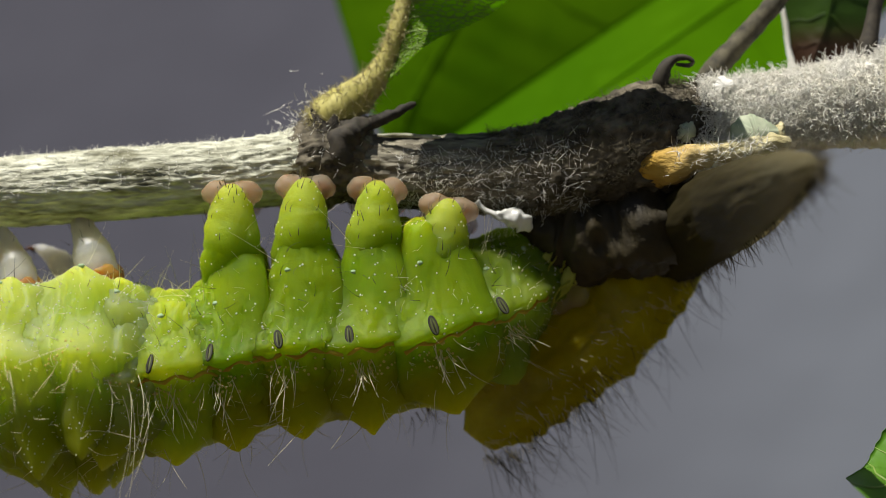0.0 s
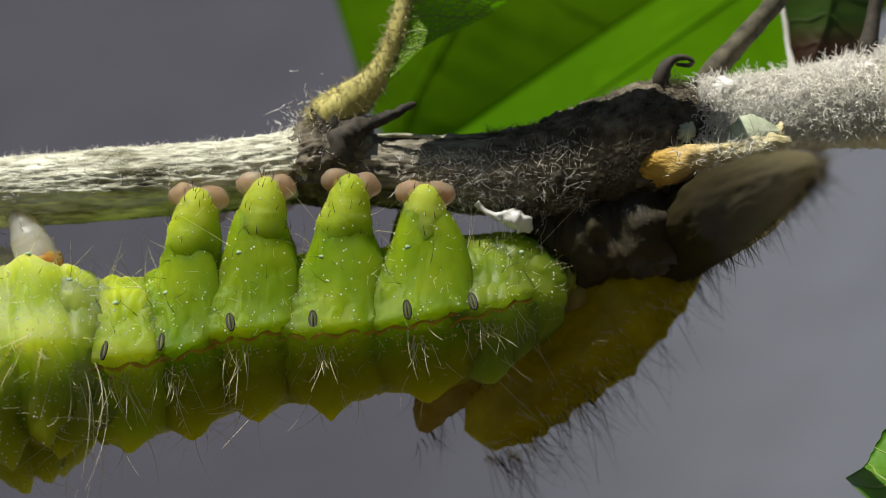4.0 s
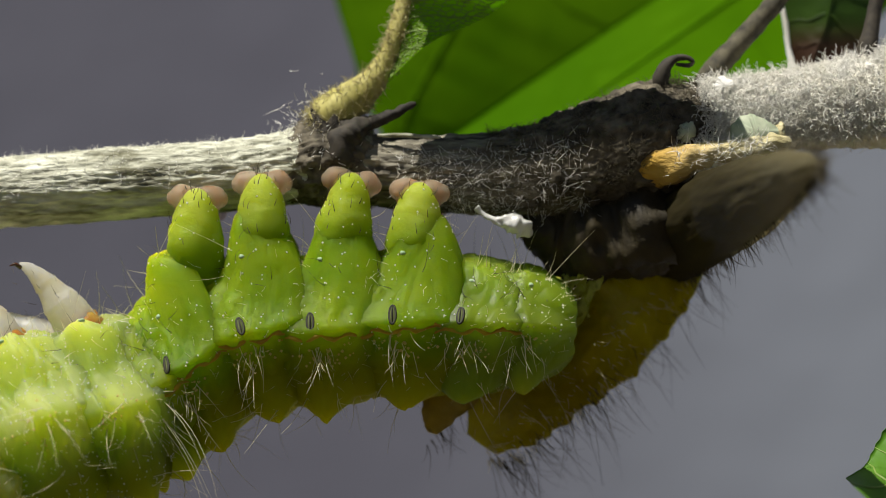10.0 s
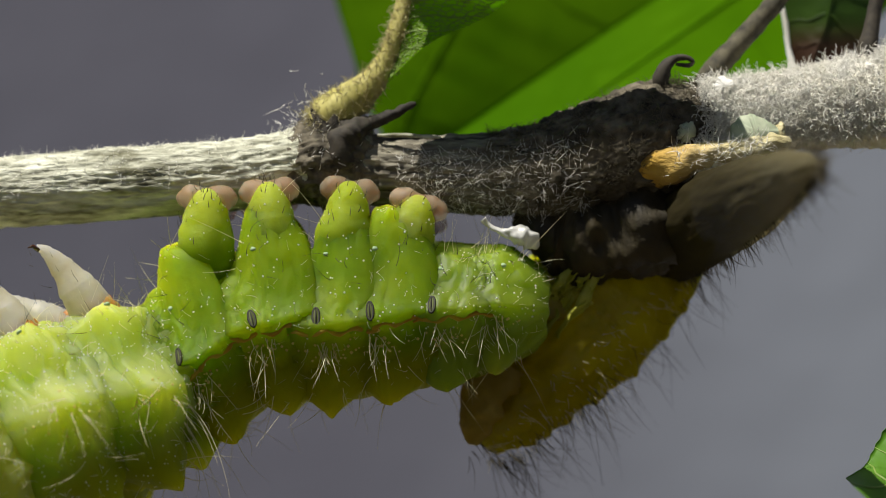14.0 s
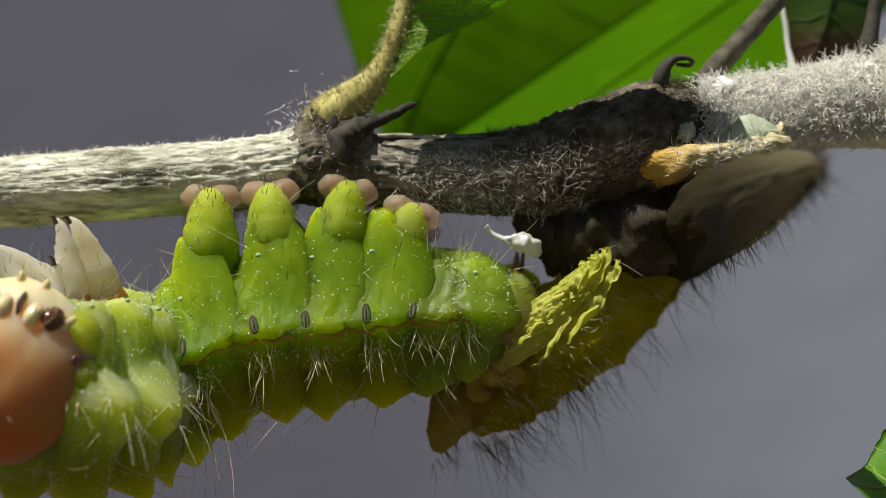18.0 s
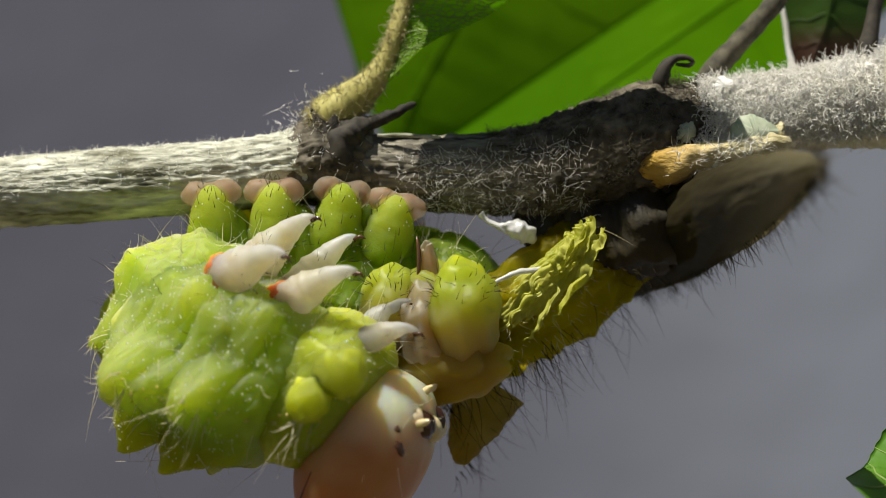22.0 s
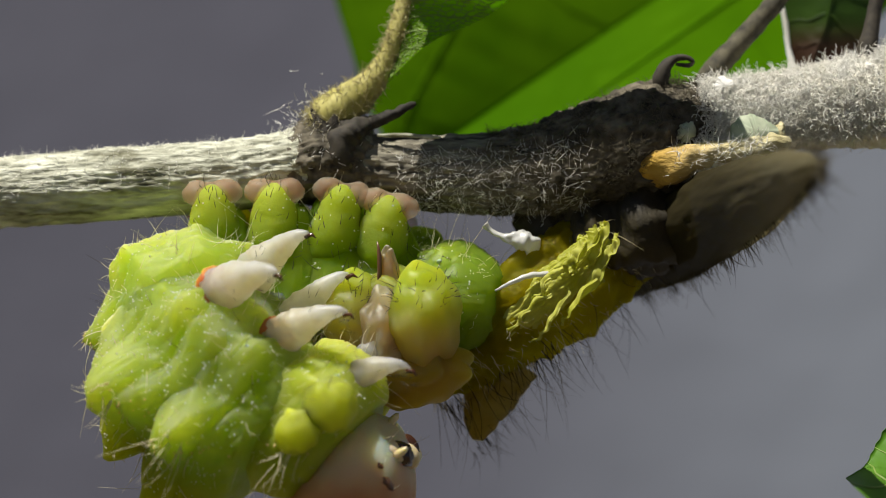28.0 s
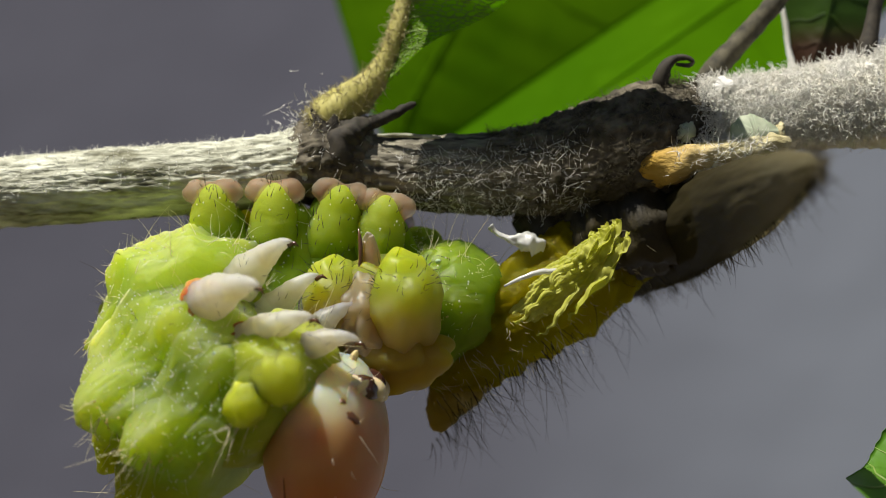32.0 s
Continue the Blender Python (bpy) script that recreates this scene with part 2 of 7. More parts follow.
def join(*pieces):
    verts, faces, slots = [], [], []
    for i, (v, f) in enumerate(pieces):
        base = len(verts)
        verts += list(v)
        faces += [tuple(x + base for x in q) for q in f]
        slots += [i] * len(f)
    return verts, faces, slots


def strands(roots, sides=3, rings=4):
    """Hairs: (root, tip way, length, radius, bend) in metres, tapering."""
    verts, faces = [], []
    for root, way, length, r, bend in roots:
        way = Vector(way).normalized()
        side = way.orthogonal().normalized()
        up = way.cross(side)
        base = len(verts)
        for i in range(rings):
            t = i / (rings - 1)
            c = Vector(root) + way * (length * t) + Vector(bend) * (length * t * t)
            w = r * (1 - 0.8 * t)
            for k in range(sides):
                a = 2 * math.pi * k / sides
                verts.append(c + side * (math.cos(a) * w) + up * (math.sin(a) * w))
        for i in range(rings - 1):
            for k in range(sides):
                a, b = base + i * sides + k, base + i * sides + (k + 1) % sides
                faces.append((a, b, b + sides, a + sides))
    return verts, faces


def ball(cx, cy, cz, rx, ry, rz, nu=14, nv=20, bumpy=0.0, seed=0.0):
    """A lumpy ellipsoid in grid units, scaled to metres."""
    verts, faces = [], []
    for i in range(nu + 1):
        a = math.pi * i / nu
        for k in range(nv):
            b = 2 * math.pi * k / nv
            q = Vector((math.sin(a) * math.cos(b), math.sin(a) * math.sin(b), math.cos(a)))
            s = 1 + bumpy * noise.noise(q * 2.2 + Vector((seed, seed, 0)))
            verts.append(Vector((cx + rx * q.x * s, cy + ry * q.y * s, cz + rz * q.z * s)) * K)
    for i in range(nu):
        for k in range(nv):
            a, b = i * nv + k, i * nv + (k + 1) % nv
            faces.append((a, a + nv, b + nv, b))
    return verts, faces


rnd = random.Random(7)


def jitter(s):
    return Vector((rnd.uniform(-s, s), rnd.uniform(-s, s), rnd.uniform(-s, s)))


# ---- setting ----
def slab(name, x0, x1, y0, y1, z0, z1, mat, label):
    v = [(x, y, z) for x in (x0, x1) for y in (y0, y1) for z in (z0, z1)]
    f = [(0, 1, 3, 2), (4, 6, 7, 5), (0, 4, 5, 1), (2, 3, 7, 6), (0, 2, 6, 4), (1, 5, 7, 3)]
    return tagged(new(name, sheet(v, f, mat, name, False)), label, "backdrop" if "back" in name else "ground", kind="structure")


slab("backdrop", -3, 3, 0.30, 0.36, -0.8, 0.9, WALL, "grey plaster wall, paler to the right, far out of focus behind the twig")
slab("ground", -3000, 3000, -3000, 3000, -0.86, -0.8, GROUND, "plain dry brown soil below the twig")


# ---- branch ----
branch = thing("branch", P(784, 300), "grey woolly oak twig with leaves, hung over by a caterpillar", "branch")
ORG = P(784, 300)

STEM = [(-420, 372, 0, 60), (-150, 352, 0, 61), (0, 341, 0, 61), (200, 327, 0, 63), (400, 311, 0, 62), (500, 300, 0, 64),
        (565, 288, 0, 78), (620, 292, 0, 74), (660, 302, 0, 62), (760, 308, 0, 66), (880, 308, 0, 72), (980, 297, 0, 84),
        (1080, 272, 0, 98), (1170, 246, 0, 100), (1250, 226, 0, 76), (1330, 211, 0, 66), (1420, 198, 0, 67),
        (1500, 187, 0, 76), (1600, 169, 0, 83), (1760, 144, 0, 86), (1980, 110, 0, 90)]


def stem_rows(steps):
    return smooth_path(STEM, steps)


def stem_mesh():
    rows = stem_rows(26)
    path = [P(*r[:3]) - ORG for r in rows]
    radii = [r[3] * K for r in rows]

    def swell(i, a):
        x = path[i].x / K
        ring = Vector((math.cos(a), math.sin(a), 0))
        ridge = noise.noise(Vector((x * 0.006, math.cos(a) * 5.0, math.sin(a) * 5.0))) * 0.06
        fine = noise.noise(Vector((x * 0.05, math.cos(a) * 16.0, math.sin(a) * 16.0))) * 0.08
        knot = noise.fractal(Vector((x * 0.02, ring.x * 1.6, ring.y * 1.6)), 1.0, 2.0, 4)
        rough = 0.16 if -260 < x < -110 else (0.10 if x > 120 else 0.03)
        return 1 + ridge + fine + rough * knot
    return tube(path, radii, 150, swell)


v, f = stem_mesh()
slots = []
for q in f:
    x = v[q[0]].x / K
    w = x + 40 * noise.noise(v[q[0]] * 3000)
    slots.append(2 if w >= 462 else 1 if -262 < w < -128 or 150 < w else 3 if w >= -128 else 0)
part("stem", sheet(v, f, [BARK, NODE, FELT, OLD_BARK], "stem", True, slots), branch, "grey fissured bark with a dark knotty node")


def curls(roots, rings=8):
    """Thick curly hairs that wind as they rise."""
    verts, faces = [], []
    for root, way, length, r, bend in roots:
        way = Vector(way).normalized()
        side = way.orthogonal().normalized()
        up = way.cross(side)
        turn, phase, wide = rnd.uniform(4, 9), rnd.uniform(0, 6.3), rnd.uniform(3, 7) * K
        base = len(verts)
        for i in range(rings):
            t = i / (rings - 1)
            a = phase + turn * t
            c = Vector(root) + way * (length * t) + bend * (length * t * t) + (side * math.cos(a) + up * math.sin(a)) * (wide * min(1, 3 * t))
            w = r * (1 - 0.6 * t)
            for k in range(3):
                b = 2.0944 * k
                verts.append(c + side * (math.cos(b) * w) + up * (math.sin(b) * w))
        for i in range(rings - 1):
            for k in range(3):
                a, b = base + i * 3 + k, base + i * 3 + (k + 1) % 3
                faces.append((a, b, b + 3, a + 3))
    return verts, faces


def fuzz(u0, u1, count, length, mat_name, a0=-3.14, a1=3.14, curl=0.9, radius=0.9, out=0.35):
    rows = stem_rows(26)
    roots = []
    for _ in range(count):
        u = rnd.uniform(u0, u1)
        i = min(range(len(rows)), key=lambda j: abs(rows[j][0] - u))
        r = rows[i]
        a = rnd.uniform(a0, a1)
        n = Vector((0, -math.cos(a), math.sin(a)))
        c = P(u, r[1], 0) - ORG + n * (r[3] * 1.02 * K)
        way = jitter(1.0)
        way = way - n * way.dot(n) + n * rnd.uniform(0.1, 2 * out)
        roots.append((c, way, length * K * rnd.uniform(0.6, 1.5), radius * K, jitter(curl)))
    return curls(roots) if mat_name == "c" else strands(roots, 3, 5)


v, f = fuzz(1235, 1720, 8000, 17, "c", -0.9, 2.4, 0.7, 1.2, 0.34)
tagged(part("wool", sheet(v, f, WOOL, "wool"), branch, "dense pale curly wool on the thick twig end"), kind="stuff")
v, f = fuzz(860, 1260, 6500, 9, "b", -1.4, 2.6, 1.0, 0.7)
tagged(part("brown_wool", sheet(v, f, BROWN_WOOL, "brown_wool"), branch, "short brown wool on the dark twig"), kind="stuff")
v, f = fuzz(700, 1040, 800, 13, "b", -1.2, 0.6, 1.0, 0.6)
tagged(part("sparse_wool", sheet(v, f, WOOL, "sparse_wool"), branch, "sparse pale wool"), kind="stuff")
v, f = fuzz(-20, 640, 700, 9, "w", -0.2, 2.4, 0.8, 0.6, 0.5)
tagged(part("downy_hair", sheet(v, f, WOOL, "downy_hair"), branch, "fine pale down along the bark"), kind="stuff")

# petiole that rises from the node
PET = [(566, 222, -8, 36), (590, 200, -12, 37), (620, 180, -15, 34), (655, 150, -15, 26), (683, 108, -12, 18), (702, 55, -8, 16),
       (715, 0, 0, 14), (726, -70, 8, 13), (748, -170, 16, 11)]
v, f = plan_tube([(548, 285, 0, 50), (556, 262, -6, 50), (568, 238, -10, 44), (586, 214, -14, 38), (604, 196, -14, 28)], 14, 40, 0.3, 2600, ORG)
part("knuckle", sheet(v, f, NODE, "knuckle"), branch, "craggy dark bark knuckle")
v, f = plan_tube(PET, 14, 28, 0.14, 3200, ORG)
part("petiole", sheet(v, f, PETIOLE, "petiole"), branch, "olive yellow downy petiole rising from the node")
rows = smooth_path(PET, 14)
roots = []
for _ in range(3200):
    r = rows[int(len(rows) * rnd.random() ** 1.5)]
    n = Vector((rnd.uniform(-1, 1), rnd.uniform(-1, 0.3), rnd.uniform(-1, 1))).normalized()
    roots.append((P(*r[:3]) - ORG + n * (r[3] * K * 0.98), n * 0.4 + jitter(0.7), K * rnd.uniform(6, 15), 0.8 * K, jitter(0.9)))
v, f = strands(roots, 3, 4)
tagged(part("petiole_down", sheet(v, f, material("olive_down", (0.46, 0.41, 0.18), (0.66, 0.60, 0.36), 0.8, 900, through_light=0.3), "petiole_down"),
            branch, "short olive down"), kind="stuff")
roots = []
for _ in range(420):
    a = rnd.uniform(-1.9, 1.2)
    n = Vector((math.sin(a), -0.75 * rnd.random(), math.cos(a))).normalized()
    roots.append((P(rnd.gauss(572, 26), rnd.gauss(246, 24), -6) - ORG + n * (40 * K), n * 0.3 + jitter(0.8), K * rnd.uniform(6, 18), 0.8 * K, jitter(0.9)))
v, f = strands(roots, 3, 5)
tagged(part("node_wool", sheet(v, f, WOOL, "node_wool"), branch, "sparse pale wool on the knuckle"), kind="stuff")
# dark flaky bud and dry bits at the node
v, f = plan_tube([(640, 222, -30, 16), (668, 214, -34, 11), (700, 201, -34, 9), (722, 188, -34, 7), (736, 183, -34, 3)], 8, 14, 0.35, 4000, ORG)
part("bud", sheet(v, f, DARK_TWIG, "bud"), branch, "small dark dry bud")
v, f = plan_tube([(608, 300, -58, 20), (604, 262, -60, 26), (622, 232, -52, 24), (655, 218, -44, 12)], 8, 14, 0.5, 4000, ORG)
part("scar", sheet(v, f, DARK_TWIG, "scar"), branch, "dark broken leaf scar")
# Thin pale strip added to stand for the sunlit top edge of the twig.
v, f = plan_tube([(668, 240, -48, 3), (720, 240, -58, 4), (780, 244, -60, 2)], 6, 8, 0.3, 4000, ORG)
part("bark_sliver", sheet(v, f, BARK, "bark_sliver"), branch)
# curled stipule on the dark twig
v, f = plan_tube([(1172, 165, -30, 15), (1170, 140, -36, 15), (1178, 118, -38, 12), (1196, 104, -40, 7), (1214, 102, -42, 5),
                  (1226, 109, -42, 4), (1218, 116, -40, 4), (1196, 114, -38, 3)], 8, 12, 0.25, 3000, ORG)
part("curled_stipule", sheet(v, f, DARK_TWIG, "curled_stipule"), branch, "dark dry curled stipule")
# side shoots at the thick end
v, f = plan_tube([(1240, 170, 30, 24), (1262, 128, 34, 21), (1300, 85, 40, 19), (1345, 35, 48, 18), (1390, -20, 55, 17), (1450, -120, 70, 13)], 8, 18, 0.14, 3000, ORG)
part("side_shoot", sheet(v, f, SHOOT, "side_shoot"), branch, "thin dark side shoot with a pale edge")
v, f = plan_tube([(1528, 120, -10, 20), (1536, 85, -8, 18), (1543, 45, 0, 14), (1552, -10, 8, 12), (1570, -120, 20, 11)], 8, 18, 0.14, 3000, ORG)
part("side_shoot", sheet(v, f, DARK_TWIG, "side_shoot"), branch, "thin dark side shoot")
# cut stub with torn flakes
v, f = plan_tube([(1128, 284, -20, 52), (1160, 288, -56, 44), (1190, 288, -84, 35), (1225, 280, -98, 27), (1270, 270, -100, 20), (1320, 264, -100, 19),
                  (1365, 258, -98, 22), (1392, 252, -94, 12), (1400, 250, -92, 4)], 10, 28, 0.32, 2200, ORG)
stub_org = P(1290, 270, -100) - ORG
part("cut_stub", sheet([p - stub_org for p in v], f, STUB, "cut_stub"), branch, "cream and amber broken stub on the twig", Matrix.Translation(stub_org))


def ragged(points, d0, thick, mat, label, name, edge=6):
    """A thin torn flake: a rounded outline (u, v, d) with thickness."""
    ring = smooth_path(points + [points[0]], 6)[:-1]
    c = sum((P(*r) for r in ring), Vector()) / len(ring) - ORG
    verts, faces = [], []
    n = len(ring)
    for side in (0, 1):
        verts.append(c + Vector((0, -thick * 1.6 * K if side == 0 else thick * K, 0)))
        for r in ring:
            q = P(*r) - ORG
            verts.append(q + Vector((rnd.uniform(-edge, edge), (-thick if side == 0 else thick) * 0.6, rnd.uniform(-edge, edge))) * K)
    m = n + 1
    for k in range(n):
        a, b = 1 + k, 1 + (k + 1) % n
        faces += [(0, a, b), (m, m + b, m + a), (a, a + m, b + m, b)]
    return part(name, sheet(verts, faces, mat, name), branch, label)


roots = []
for _ in range(420):
    r = rnd.choice(smooth_path([(1190, 288, -84, 35), (1270, 270, -100, 20), (1365, 258, -98, 22)], 10))
    a = rnd.uniform(-1.2, 2.4)
    n = Vector((0, -math.cos(a), math.sin(a)))
    roots.append((P(*r[:3]) - ORG + n * (r[3] * 0.95 * K), n * 0.5 + jitter(1.0), K * rnd.uniform(8, 22), 0.9 * K, jitter(0.8)))
v, f = strands(roots, 3, 4)
tagged(part("stub_down", sheet(v, f, WOOL, "stub_down"), branch, "short pale down on the stub"), kind="stuff")
ragged([(1290, 248, -104), (1300, 215, -96), (1335, 203, -92), (1368, 222, -96), (1388, 240, -100), (1345, 258, -112)], 0, 5, FLAKE,
       "pale green torn flake", "flake", 3)
ragged([(1372, 225, -92), (1386, 218, -92), (1388, 245, -98), (1376, 250, -100)], 0, 6, STUB, "brown torn edge", "flake", 3)
ragged([(1196, 248, -92), (1206, 222, -92), (1226, 218, -92), (1230, 236, -94), (1216, 252, -96)], 0, 6, FLAKE, "small white torn flake", "flake", 3)
ragged([(1262, 152, -52), (1276, 138, -52), (1298, 146, -52), (1300, 160, -55), (1274, 164, -58)], 0, 6, WOOL, "white woolly tuft", "tuft", 4)


# ---- leaves ----
def leaf(name, label, axis, widths, fold, mat, teeth=0, vein_mat=None, side_veins=8, lift=0.0, one_side=0):
    """A blade along axis (u, v, d); widths at each axis point (left, right); fold: how far each half leans in d."""
    rows = smooth_path([(*a, *w) for a, w in zip(axis, widths)], 12)
    n = len(rows)
    verts, faces = [], []
    cols = 9
    grid = []
    for i, r in enumerate(rows):
        c = P(*r[:3]) - ORG
        way = (P(*rows[min(i + 1, n - 1)][:3]) - P(*rows[max(i - 1, 0)][:3])).normalized()
        across = Vector((way.z, 0, -way.x)).normalized()
        line = []
        for k in range(-cols, cols + 1):
            if one_side and k * one_side < 0:
                continue
            t = k / cols
            w = (r[3] if k < 0 else r[4]) * K
            if teeth and abs(k) == cols:
                w *= 1 + 0.10 * abs(((i * teeth / n) % 1.0) - 0.3)
            puff = noise.noise(Vector((i * 0.35, k * 0.5, len(name)))) * 3 * K * (1 - abs(t))
            out = Vector((0, (fold[0] if k < 0 else fold[1]) * abs(t) * K + lift * t * t * K + puff, 0))
            line.append(c + across * (w * t) + out)
        grid.append(line)
    m = len(grid[0])
    for s in (-1, 1):
        for line in grid:
            verts += [p + Vector((0, s * 2.0 * K, 0)) for p in line]
    off = n * m
    for i in range(n - 1):
        for k in range(m - 1):
            a = i * m + k
            faces += [(a, a + 1, a + m + 1, a + m), (off + a, off + a + m, off + a + m + 1, off + a + 1)]
        for k in (0, m - 1):
            a = i * m + k
            faces.append((a, a + m, a + m + off, a + off))
    org = grid[n // 2][m // 2]
    blade = part(name, sheet([p - org for p in verts], faces, mat, name), branch, label, Matrix.Translation(org))
    pieces = []
    mid = [Vector(g[0 if one_side > 0 else m // 2]) - org + Vector((0, -3 * K, 0)) for g in grid]
    pieces.append(tube(mid, [(5 - 3.5 * i / n) * K for i in range(n)], 8))
    for s in range(1, side_veins):
        i0 = int(n * s / (side_veins + 1))
        for sg in ((1,) if one_side > 0 else (-1, 1)):
            line = []
            for j in range(9):
                t = j / 8
                i = min(n - 1, i0 + int(t * n * 0.10))
                k = (0 if one_side > 0 else cols) + sg * round(t * cols)
                k = max(0, min(m - 1, k))
                line.append(Vector(grid[i][k]) - org + Vector((0, -2.6 * K, 0)))
            pieces.append(tube(line, [(2.6 - 1.9 * j / 8) * K for j in range(9)], 6))
    v2, f2, _ = join(*pieces)
    part("vein", sheet(v2, f2, vein_mat or VEIN, "vein"), blade, "pale raised veins")
    return blade, grid, org


# Blade's top, out of view, is widened and tilted to shade the twig.
small, grid, org = leaf("leaf", "small net-veined leaf on the petiole", [(686, 142, -14), (704, 62, -8), (718, 0, 0), (728, -70, -45), (740, -150, -112), (748, -230, -178)],
                        [(1, 2), (1, 62), (2, 150), (14, 240), (120, 425), (200, 430)], (0, -20), LEAF_BRIGHT, 0, VEIN, 9, 0, 0)
# fine vein net on the small leaf
roots = []
pieces = []
n, m = len(grid), len(grid[0])
for i in range(1, n - 2):
    for k in range(0, m - 1):
        a = Vector(grid[i][k]) - org
        for b in (grid[i + 1][k], grid[i][k + 1]):
            b = Vector(b) - org
            bend = jitter(5 * K)
            bend.y = -2.2 * K
            mid = (a + b) / 2 + bend
            lift = Vector((0, -2.2 * K, 0))
            pieces.append(tube([a + lift, mid, b + lift], [0.9 * K] * 3, 4, None, False))
v, f, _ = join(*pieces)
tagged(part("vein_net", sheet(v, f, VEIN, "vein_net"), small, "fine pale vein net"), kind="stuff")

leaf("leaf", "broad dark green leaf behind the twig, out of focus",
     [(960, -330, 960), (900, -170, 890), (850, -40, 830), (790, 70, 790), (730, 180, 750), (700, 265, 730)],
     [(480, 130), (460, 265), (430, 312), (350, 272), (240, 120), (140, 15)], (60, -20), LEAF, 0, LEAF, 2)
leaf("leaf", "broad sunlit green leaf behind the twig, out of focus",
     [(1640, -240, 760), (1450, -110, 680), (1270, 15, 600), (1120, 120, 540), (990, 212, 490), (830, 322, 440)],
     [(60, 60), (200, 95), (200, 92), (150, 94), (100, 98), (60, 98)], (-70, 40), LEAF_FAR, 0, LEAF_FAR, 2)
leaf("leaf", "green leaf with a brown scorched tip behind the twig",
     [(1520, -260, 160), (1500, -150, 160), (1480, -50, 158), (1462, 40, 155), (1440, 100, 150), (1425, 150, 150)],
     [(60, 60), (100, 110), (105, 110), (80, 75), (45, 40), (10, 10)], (10, 30), LEAF_SPOT, 0, LEAF_SPOT, 6)
leaf("leaf", "bright green toothed leaf tip", [(1900, 600, 0), (1800, 700, -80), (1700, 782, -160), (1620, 835, -220), (1558, 862, -270), (1508, 858, -300)],
     [(60, 60), (140, 140), (120, 120), (70, 80), (34, 44), (4, 4)], (-80, 80), LEAF_TIP, 14, VEIN, 7)
# thin silvery petiole next to the scorched leaf
v, f = plan_tube([(1380, 0, 120, 4), (1390, 40, 120, 5), (1394, 80, 118, 5), (1404, 125, 110, 6), (1410, 150, 90, 6)], 6, 10, 0.3, 4000, ORG)
part("petiole", sheet(v, f, WOOL, "petiole"), branch, "thin silvery petiole")


# ---- caterpillar ----
# Each body ring: x towards the head, z towards the belly (which faces up), y across.
caterpillar = thing("caterpillar", P(560, 330), "bright green bristly caterpillar hanging belly up under the twig", "caterpillar")
BASE = P(560, 330)
body = {}


def outline(corners):
    """Radius over the angle in degrees (0 belly, 180 back) of a polygon with straight edges between its corners."""
    def radius(deg):
        for (a, r1), (b, r2) in zip(corners, corners[1:]):
            if deg <= b:
                t, w = math.radians(deg - a), math.radians(b - a)
                return r1 * r2 * math.sin(w) / max(1e-6, r1 * math.sin(t) + r2 * math.sin(w - t))
        return corners[-1][1]
    return radius


def ring_surface(L, Ry, Rz, seed, crest, valley, cones=(), facet=0.0, stem=0.0, shift=36, keen=0.85, taper=0.0):
    """Returns a function (s, a) -> point, a from the belly (0) over the flank (90) to the back (180 degrees):
    a folded ring that rises from the valley outline at its ends to the crest outline in its middle."""
    top, low = outline(crest), outline(valley)

    def at_place(s, a):
        ca, sa = math.cos(a), math.sin(a)
        q = Vector((s * 1.4 + seed * 3.1, sa * 1.5, ca * 1.5))
        deg = math.degrees(abs(math.atan2(sa, ca))) + 4 * noise.noise(q * 1.1 + Vector((0, 0, 5)))
        deg = max(0.0, min(180.0, deg))
        tent = max(0.0, 1 - abs(s - 0.08 - 0.12 * noise.noise(q * 0.9)) / 0.95) ** keen
        r = low(deg) + (top(deg) - low(deg)) * tent
        r *= 1 - 0.10 * min(1.0, abs(s)) ** 7 - taper * max(0.0, 0.35 - s) ** 2
        r += 0.03 * noise.noise(q * 1.2) + 0.02 * noise.noise(q * 3.4) - 0.035 * max(0.0, 1 - abs(noise.noise(q * 2.1 + Vector((2, 9, 3)))) / 0.09) - 0.02 * max(0.0, 0.25 - abs(noise.noise(q * 1.7 + Vector((4, 4, 4))))) * 4
        r += 0.16 * facet * (0.3 - 2 * abs(noise.noise(q * 2.6 + Vector((6, 1, 8))))) + 0.06 * facet * noise.noise(q * 9)
        r += facet * (0.35 - 2.2 * abs(noise.noise(q * 0.9 + Vector((1, 7, 2))))) * max(0.0, 1 - s * s)
        if facet > 0.08:
            for s1 in (-0.5, 0.36):
                r -= 0.055 * math.exp(-((s - s1 - 0.12 * noise.noise(q * 0.8 + Vector((s1 * 9, 0, 0)))) / 0.06) ** 2) * (1 if ca < 0.6 else 0.3)
        for s0, d0, tall, ws, wd in cones:
            r += tall * max(0.0, 1 - math.hypot((s - s0) / ws, (deg - d0) / wd)) ** 1.15
        p = Vector((s * L + 6 * noise.noise(q * 1.3 + Vector((9, 0, 0))), Ry * sa * r, Rz * ca * r))
        if stem and ca > -0.1:
            lift = max(0.0, 1 - math.hypot((p.x + shift) / 86, (abs(p.y) - 54) / (88 if abs(p.y) > 54 else 58)))
            lift = min(1.0, lift * 1.4)
            p.z += stem * lift * lift * (3 - 2 * lift) * (1 + 0.10 * noise.noise(q * 1.7))
        return p * K
    return at_place


